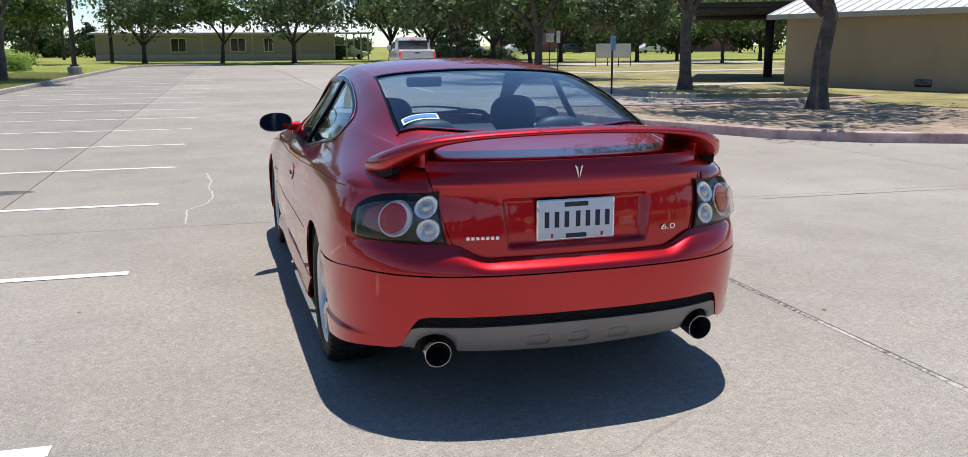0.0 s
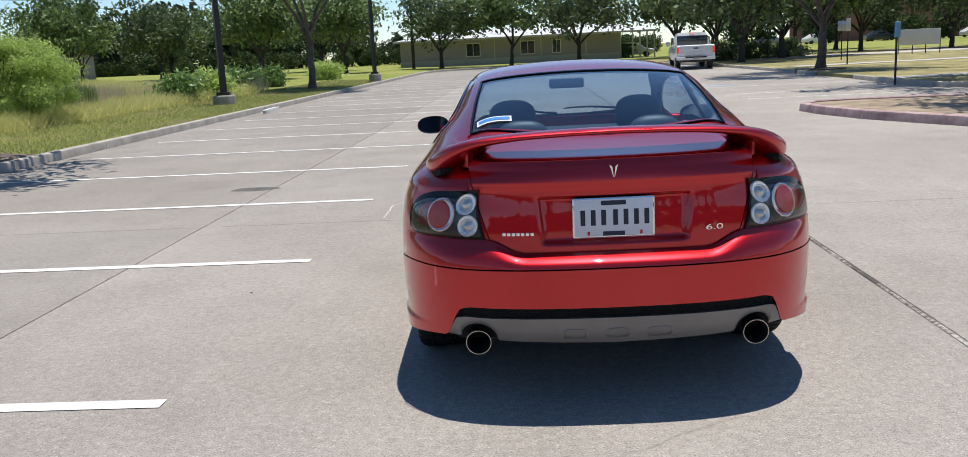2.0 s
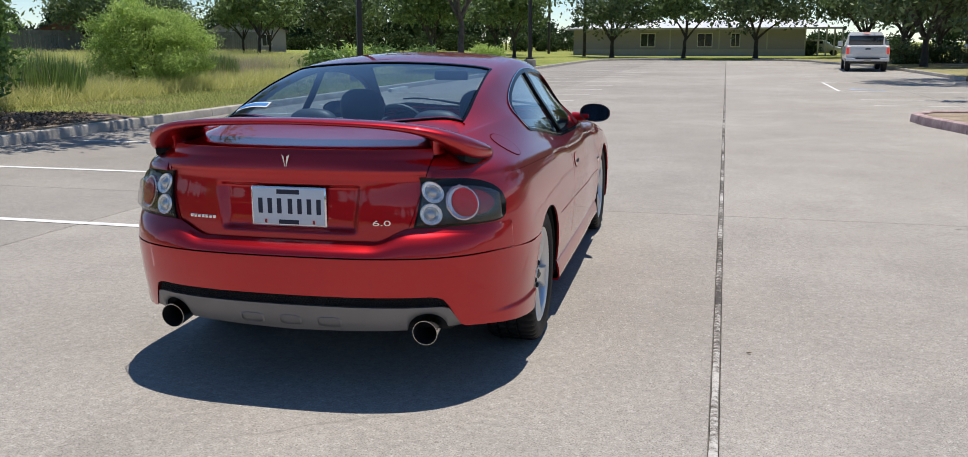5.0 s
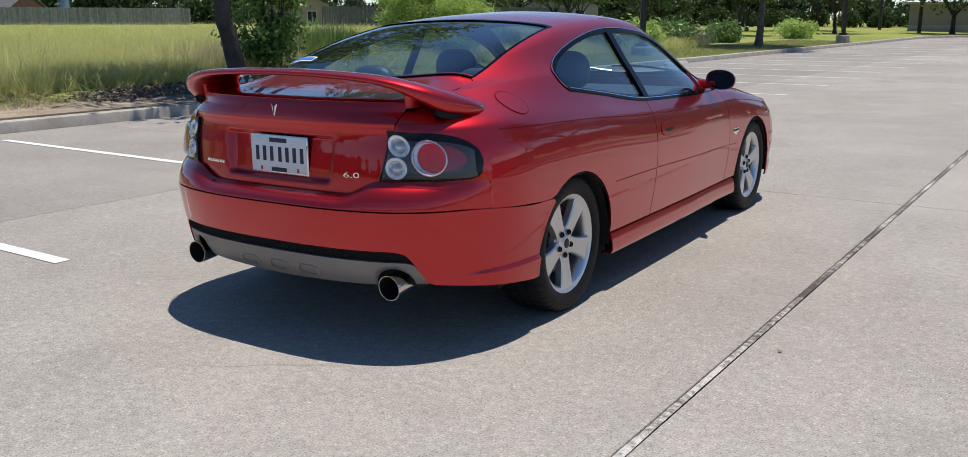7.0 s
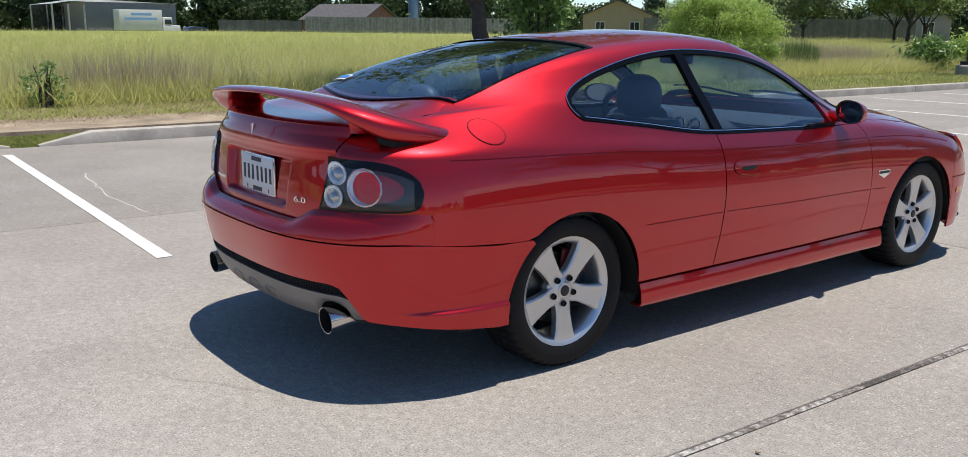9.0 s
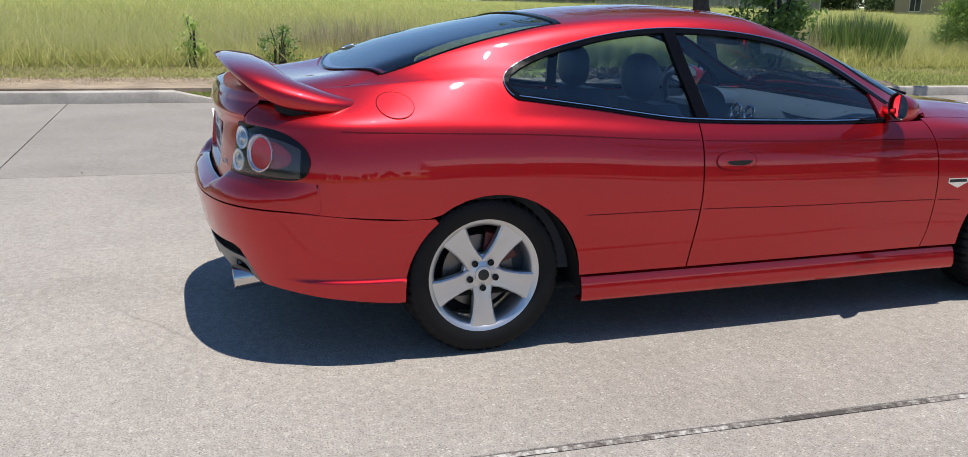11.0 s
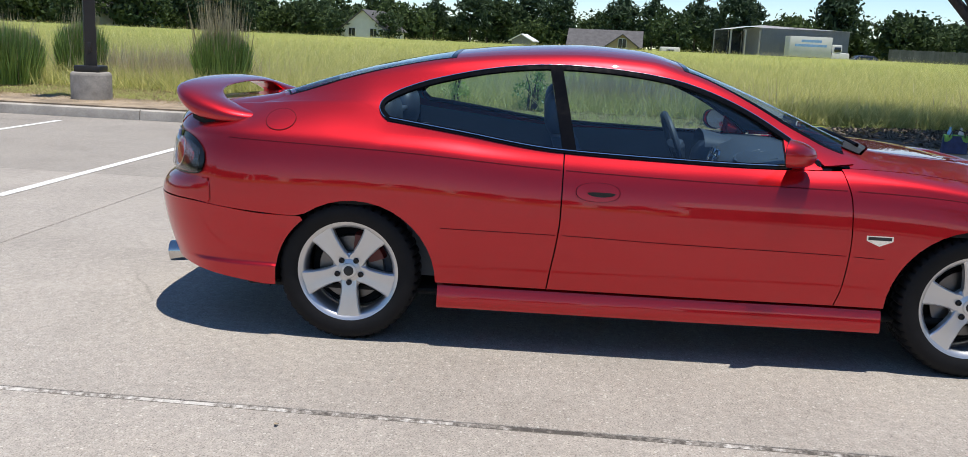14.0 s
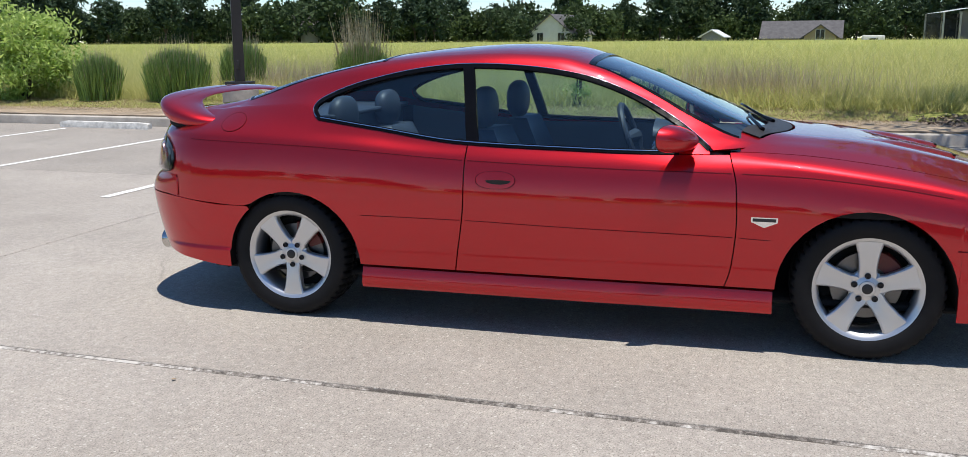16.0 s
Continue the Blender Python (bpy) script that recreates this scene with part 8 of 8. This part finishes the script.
def wheel(x, y, side, turned=0.0):
    w = empty("wheel", "", "")
    bm = bmesh.new()
    n = 192
    half = 0.120
    prof = [(0.232, -half + 0.012), (0.250, -half + 0.002), (0.285, -half - 0.002), (0.306, -half + 0.006), (0.318, -half + 0.018), (0.3235, -0.082), (0.325, -0.066), (0.317, -0.064), (0.317, -0.054), (0.325, -0.052), (0.325, -0.018), (0.317, -0.016), (0.317, -0.006), (0.325, -0.004),
            (0.325, 0.030), (0.317, 0.032), (0.317, 0.042), (0.325, 0.044), (0.3235, 0.082), (0.318, half - 0.018), (0.306, half - 0.006), (0.285, half + 0.002), (0.250, half - 0.002), (0.232, half - 0.012)]
    rings = []
    for j, (r, h) in enumerate(prof):
        ring_ = []
        for k in range(n):
            rr = r
            if k % 4 == 0 and r > 0.3165:
                rr = r - 0.010
            f = 2 * math.pi * (k + (0.8 * h / 0.12 if r > 0.3 else 0)) / n
            ring_.append(bm.verts.new((h, rr * math.cos(f), rr * math.sin(f))))
        rings.append(ring_)
    for a, b in zip(rings, rings[1:]):
        for k in range(n):
            bm.faces.new((a[k], a[(k + 1) % n], b[(k + 1) % n], b[k]))
    bmesh.ops.recalc_face_normals(bm, faces=bm.faces)
    part("tyre", bm, RUBBER, w, "black tyre with treaded shoulder", angle=35)
    turn_x = Matrix.Rotation(math.pi / 2, 4, 'Y')
    bm = bmesh.new()
    lathe(bm, [(0.222, -0.10), (0.232, -0.108), (0.222, -0.09), (0.205, -0.02), (0.200, 0.05), (0.203, 0.083), (0.212, 0.096), (0.224, 0.104), (0.232, 0.108), (0.236, 0.104), (0.233, 0.096), (0.2335, -0.10)], 60, turn_x, close=True)
    bmesh.ops.recalc_face_normals(bm, faces=bm.faces)
    rim = part("rim", bm, ALLOY, w, "silver five-spoke alloy rim", angle=30)
    for i in range(5):
        a0 = turned + math.pi / 2 + 2 * math.pi * i / 5 + 0.02
        bm = bmesh.new()
        rows_ = []
        for r, wd, top in ((0.030, 0.036, 0.079), (0.062, 0.041, 0.084), (0.085, 0.037, 0.088), (0.12, 0.040, 0.092), (0.165, 0.047, 0.096), (0.195, 0.055, 0.098), (0.213, 0.063, 0.099)):
            rows_.append([bm.verts.new((hh, r, ww)) for ww, hh in ((-wd, top - 0.036), (-wd, top - 0.006), (-wd * 0.86, top), (-wd * 0.30, top - 0.001), (0.0, top - 0.0025), (wd * 0.30, top - 0.001), (wd * 0.86, top), (wd, top - 0.006), (wd, top - 0.036))])
        for p, q in zip(rows_, rows_[1:]):
            for k in range(8):
                bm.faces.new((p[k], p[k + 1], q[k + 1], q[k]))
        bmesh.ops.transform(bm, matrix=Matrix.Rotation(a0, 4, 'X'), verts=bm.verts)
        bmesh.ops.recalc_face_normals(bm, faces=bm.faces)
        bm.normal_update()
        if sum(f.normal.x for f in bm.faces) < 0:
            bmesh.ops.reverse_faces(bm, faces=bm.faces)
        part("spoke", bm, ALLOY, rim, angle=30)
        bm = bmesh.new()
        b0 = a0
        lathe(bm, [(0.0135, 0.055), (0.0135, 0.088), (0.011, 0.093), (0.0095, 0.093), (0.0085, 0.086), (0, 0.086)], 12, Matrix.Rotation(b0, 4, 'X') @ Matrix.Translation((0, 0.057, 0)) @ turn_x)
        part("wheel_nut", bm, NUT, rim, "dark wheel nut")
    bm = bmesh.new()
    lathe(bm, [(0.080, 0.040), (0.080, 0.068), (0.066, 0.078), (0.046, 0.084), (0.036, 0.088), (0.034, 0.091), (0.030, 0.092), (0, 0.092)], 32, turn_x)
    part("hub", bm, ALLOY, rim, angle=30)
    bm = bmesh.new()
    lathe(bm, [(0.023, 0.090), (0.023, 0.0945), (0.020, 0.096), (0, 0.0965)], 24, turn_x)
    part("hub_cap", bm, BLACK_PLASTIC, rim, "black hub cap")
    bm = bmesh.new()
    lathe(bm, [(0.075, 0.0), (0.150, 0.0), (0.152, 0.004), (0.152, 0.016), (0.150, 0.020), (0.075, 0.020), (0.072, 0.035), (0.0, 0.035)], 40, turn_x)
    part("brake_disc", bm, surface_disc, w, "grey brake disc", angle=30)
    bm = bmesh.new()
    rows_ = []
    for k in range(8):
        f = math.radians(20 + 9 * k)
        rows_.append([bm.verts.new((hh, r * math.cos(f), r * math.sin(f))) for r, hh in ((0.095, -0.02), (0.095, 0.045), (0.165, 0.048), (0.172, 0.03), (0.172, -0.02))])
    for p, q in zip(rows_, rows_[1:]):
        for k in range(4):
            bm.faces.new((p[k], p[k + 1], q[k + 1], q[k]))
    bmesh.ops.recalc_face_normals(bm, faces=bm.faces)
    part("brake_caliper", bm, CALIPER, w, "dark red brake caliper")
    bm = bmesh.new()
    lathe(bm, [(0.20, -0.06), (0.19, -0.03), (0.0, -0.03)], 40, turn_x)
    part("backing_plate", bm, DARK, w, "dark hub backing")
    w.parent = car
    w.matrix_basis = Matrix.Translation((x, y, 0.3235)) @ Matrix.Rotation(0 if side > 0 else math.pi, 4, 'Z')
    return w


CALIPER = surface("dark_red_caliper", (0.10, 0.008, 0.008), 0.4, vary=0.2, where="object")
surface_disc = surface("brushed_disc", (0.16, 0.155, 0.15), 0.35, 0.9, vary=0.15, where="object")
wheel(0.768, 0.0, 1, math.pi)
wheel(0.764, 2.789, 1)
wheel(-0.768, 0.0, -1)
wheel(-0.764, 2.789, -1)

# ---- cabin ----


def cushion(bm, lo, hi, bev, m=None):
    return box(bm, lo, hi, bev, m)


def seat(x, y, rear=False):
    st = empty("seat")
    st.parent = car
    bm = bmesh.new()
    box(bm, (-0.25, -0.02, 0.30), (0.25, 0.50, 0.50), 0.06)
    part("cushion", bm, CABIN, st)
    bm = bmesh.new()
    rows_ = []
    for k in range(9):
        f = k / 8
        w = 0.255 - 0.05 * f ** 3
        z = 0.40 + 0.55 * f
        yy = 0.02 - 0.22 * f
        t = 0.075 - 0.02 * f
        rows_.append([bm.verts.new((w * dx, yy + t * dy, z)) for dx, dy in ((-1, 0.3), (-0.9, 1.1), (-0.6, 0.75), (0, 0.55), (0.6, 0.75), (0.9, 1.1), (1, 0.3), (0.85, -1), (0, -1.15), (-0.85, -1))])
    for a, b in zip(rows_, rows_[1:]):
        for k in range(10):
            bm.faces.new((a[k], a[(k + 1) % 10], b[(k + 1) % 10], b[k]))
    bm.faces.new(rows_[-1])
    bmesh.ops.recalc_face_normals(bm, faces=bm.faces)
    part("backrest", bm, CABIN, st, angle=70)
    bm = bmesh.new()
    r = bmesh.ops.create_uvsphere(bm, u_segments=20, v_segments=12, radius=1.0)
    for v in bm.verts:
        c = v.co
        v.co = Vector((0.140 * math.copysign(abs(c.x) ** 0.75, c.x), -0.235 + 0.060 * math.copysign(abs(c.y) ** 0.85, c.y), 1.055 + 0.110 * math.copysign(abs(c.z) ** 0.8, c.z)))
    part("headrest", bm, CABIN, st, angle=70)
    for s in (-0.05, 0.05):
        bm = bmesh.new()
        tube(bm, [(s, -0.215, 0.92), (s, -0.23, 0.99)], 0.007, 6)
        part("headrest_post", bm, STEEL, st)
    st.matrix_basis = pose(x, y, -0.055 if rear else 0.005, 0, 0, 0)
    return st


seat(0.37, 1.15)
seat(-0.37, 1.15)
seat(0.33, 0.32, True)
seat(-0.33, 0.32, True)
bm = bmesh.new()
rows_ = []
for k in range(25):
    x = -0.72 + 1.44 * k / 24
    hump = 0.03 * math.exp(-((x + 0.36) / 0.2) ** 2)
    rows_.append([bm.verts.new((x, y, z)) for y, z in ((1.78, 0.50), (1.74, 0.66), (1.76, 0.80), (1.82, 0.875 + hump), (1.95, 0.905 + hump * 0.6), (2.20, 0.90), (2.32, 0.88))])
for a, b in zip(rows_, rows_[1:]):
    for k in range(6):
        bm.faces.new((a[k], b[k], b[k + 1], a[k + 1]))
bmesh.ops.recalc_face_normals(bm, faces=bm.faces)
dash = part("dashboard", bm, CABIN_TRIM, car, "dark curved dashboard", angle=60)
bm = bmesh.new()
hood = []
for k in range(15):
    f = math.pi * k / 14
    hood.append([bm.verts.new((-0.36 + (0.20 - 0.02 * j) * math.cos(f), 1.74 + 0.075 * j, 0.87 + (0.085 - 0.016 * j) * math.sin(f))) for j in range(4)])
for a, b in zip(hood, hood[1:]):
    for j in range(3):
        bm.faces.new((a[j], a[j + 1], b[j + 1], b[j]))
part("instrument_hood", bm, CABIN, dash, angle=60)
for r_, h_ in ((0.30, 0.0), (0.22, 0.004), (0.14, 0.008)):
    bm = bmesh.new()
    tube(bm, [(0.40 + r_ * 1.05 * math.cos(math.pi * k / 16), 1.96 - 0.16 * r_ / 0.3 * math.sin(math.pi * k / 16), 0.898 + h_ - 0.03 * math.sin(math.pi * k / 16)) for k in range(17)], 0.007, 6)
    part("dash_ridge", bm, CABIN, dash)
for x_ in (-0.10, 0.02, 0.62):
    bm = bmesh.new()
    lathe(bm, [(0.032, 0.0), (0.045, 0.0), (0.047, 0.012), (0.040, 0.016), (0.034, 0.012)], 20, pose(x_, 1.775, 0.835, 70, 0, 0), close=True)
    part("air_vent", bm, STEEL, dash, "bright-rimmed round vent")
bm = bmesh.new()
tube(bm, [(-0.36 + 0.185 * math.cos(2 * math.pi * k / 28), 1.60 - 0.065 * math.sin(2 * math.pi * k / 28), 0.855 + 0.170 * math.sin(2 * math.pi * k / 28)) for k in range(29)], 0.019, 8, False)
steering = part("steering_wheel", bm, CABIN_TRIM, car, "dark three-spoke steering wheel")
bm = bmesh.new()
for g in (0, math.pi, -math.pi / 2):
    tube(bm, [(-0.36, 1.62, 0.85), (-0.36 + 0.18 * math.cos(g), 1.60 - 0.065 * math.sin(g), 0.855 + 0.165 * math.sin(g))], [0.045, 0.016], 8)
part("steering_spoke", bm, CABIN_TRIM, steering)
bm = bmesh.new()
box(bm, (-0.10, 0.3, 0.25), (0.10, 1.75, 0.56), 0.04)
part("centre_console", bm, CABIN_TRIM, car)
bm = bmesh.new()
box(bm, (-0.66, -0.42, 0.99), (0.66, 0.10, 1.015), 0.01)
part("parcel_shelf", bm, CABIN, car)
bm = bmesh.new()
box(bm, (-0.70, -0.05, 0.5), (0.70, 0.05, 0.99), 0.02)
part("rear_bulkhead", bm, CABIN, car)
bm = bmesh.new()
box(bm, (-0.115, 1.585, 1.195), (0.115, 1.625, 1.260), 0.016)
part("interior_mirror", bm, BLACK_PLASTIC, car)
bm = bmesh.new()
box(bm, (-0.72, 0.5, 0.23), (0.72, 2.2, 0.26), 0.01)
part("cabin_floor", bm, CABIN, car)
for mir in (False, True):
    sheet("door_card", lambda u, v: (0.765 - 0.02 * v, 0.10 + 2.05 * u, 0.30 + (0.895 + 0.10 * max(0, 1 - (0.10 + 2.05 * u) / 0.9) - 0.30) * v), span(0, 1, 12), span(0, 1, 5), CABIN_TRIM, car, mirror=mir, flange=0)
    sheet("headliner_side", lambda u, v: rail_fn(0.04 + 0.92 * u, v) - Vector((0.016, 0, 0.014)), span(0, 1, 50), (0, 0.5, 1), CABIN_TRIM, car, mirror=mir, flange=0)
across("headliner", 0.43, 1.49, lambda y: glass_half(y), CABIN_TRIM, ny=10, nx=15, lift=-0.022, flange=0)

car.matrix_basis = pose(0.005, -0.024, 0, 0, 0, 1.6)

# ---- concrete slabs of the lot, last ----
lot = empty("pavement", "grey concrete parking lot in large cast slabs", "pavement", kind="structure")
XJ = [-8.25, -3.32, 1.73, 6.9, 12.1, 17.3, 22.5, 28.0]
YJ = [-2.56 + 6.12 * k for k in range(-7, 13)]
YJ[-1] = NORTH + 0.02
for i in range(len(XJ) - 1):
    for j in range(len(YJ) - 1):
        wide = 0.020
        x0 = XJ[i] + (wide if XJ[i] == 1.73 else 0.005)
        x1 = XJ[i + 1] - (wide if XJ[i + 1] == 1.73 else 0.005)
        y0, y1 = YJ[j] + 0.005, YJ[j + 1] - 0.005
        bm = bmesh.new()
        prism(bm, [(x0, y0), (x1, y0), (x1, y1), (x0, y1)], -0.05, 0.0, 0.006)
        part("slab", bm, (CONCRETE_BAY, CONCRETE_MID)[i] if i < 2 else CONCRETE, lot, flat=True)
bm = bmesh.new()
box(bm, (-8.25, -46, -0.055), (28, NORTH, -0.018))
part("joint_filler", bm, JOINT, lot, "dark dirt in the joints between slabs", flat=True)
bm = bmesh.new()
rows = []
n = 420
for i in range(n + 1):
    y = -20 + 85 * i / n
    w = 0.0145 + 0.004 * noise.noise((y * 3, 7, 0))
    rows.append([bm.verts.new((1.73 + s * w, y, 0.001 + h + 0.0022 * noise.noise((y * 9, s * 2, 0)))) for s, h in ((-1, -0.004), (-0.4, 0.0), (0.4, 0.0), (1, -0.004))])
for a, b in zip(rows, rows[1:]):
    for k in range(3):
        bm.faces.new((a[k], a[k + 1], b[k + 1], b[k]))
part("joint_sealant", bm, SEALANT, lot, "cracked pale sealant strip along a joint")

PALE_CRACK = surface("pale_crack_edge", (0.52, 0.49, 0.45), 0.9, vary=0.3, big=20, fine=120, bump=0.4)
for pts in (((-5.8, -0.41), (-5.4, -0.46), (-4.85, -0.50), (-4.4, -0.54), (-3.95, -0.51), (-3.4, -0.48)), ((-1.57, 6.9), (-1.5, 6.2), (-1.52, 5.7), (-1.45, 5.1), (-1.52, 4.7), (-1.68, 4.4), (-1.66, 3.6))):
    bm = bmesh.new()
    fine_ = [Vector(a).lerp(Vector(b), k / 10) for a, b in zip(pts, pts[1:]) for k in range(10)]
    rows = []
    for k, p in enumerate(fine_):
        d = (fine_[min(k + 1, len(fine_) - 1)] - fine_[max(k - 1, 0)]).normalized()
        nrm = Vector((-d.y, d.x))
        c = p + nrm * 0.03 * noise.noise((p.x * 6, p.y * 6, 2.0))
        w = 0.004 + 0.008 * abs(noise.noise((p.x * 14, p.y * 14, 5.0)))
        rows.append((bm.verts.new((*(c + nrm * w), 0.0012)), bm.verts.new((*(c - nrm * w), 0.0012))))
    for a, b in zip(rows, rows[1:]):
        bm.faces.new((a[0], a[1], b[1], b[0]))
    bmesh.ops.recalc_face_normals(bm, faces=bm.faces)
    part("crack", bm, PALE_CRACK, lot, "pale crumbled hairline crack", flat=True)
STAIN = surface("oil_stain", (0.10, 0.092, 0.082), 0.8, vary=0.35, big=9, fine=60, bump=0.3)
for x, y, a, b, seed in ((-3.55, 5.95, 0.30, 0.15, 1),):
    bm = bmesh.new()
    pts = []
    for k in range(30):
        f = 2 * math.pi * k / 30
        r = 1 + 0.35 * noise.noise((math.cos(f) * 1.6, math.sin(f) * 1.6, seed * 5.0))
        pts.append((x + a * r * math.cos(f), y + b * r * math.sin(f)))
    prism(bm, pts, -0.002, 0.0012)
    part("stain", bm, STAIN, lot, "dark oil stain on the concrete", flat=True)
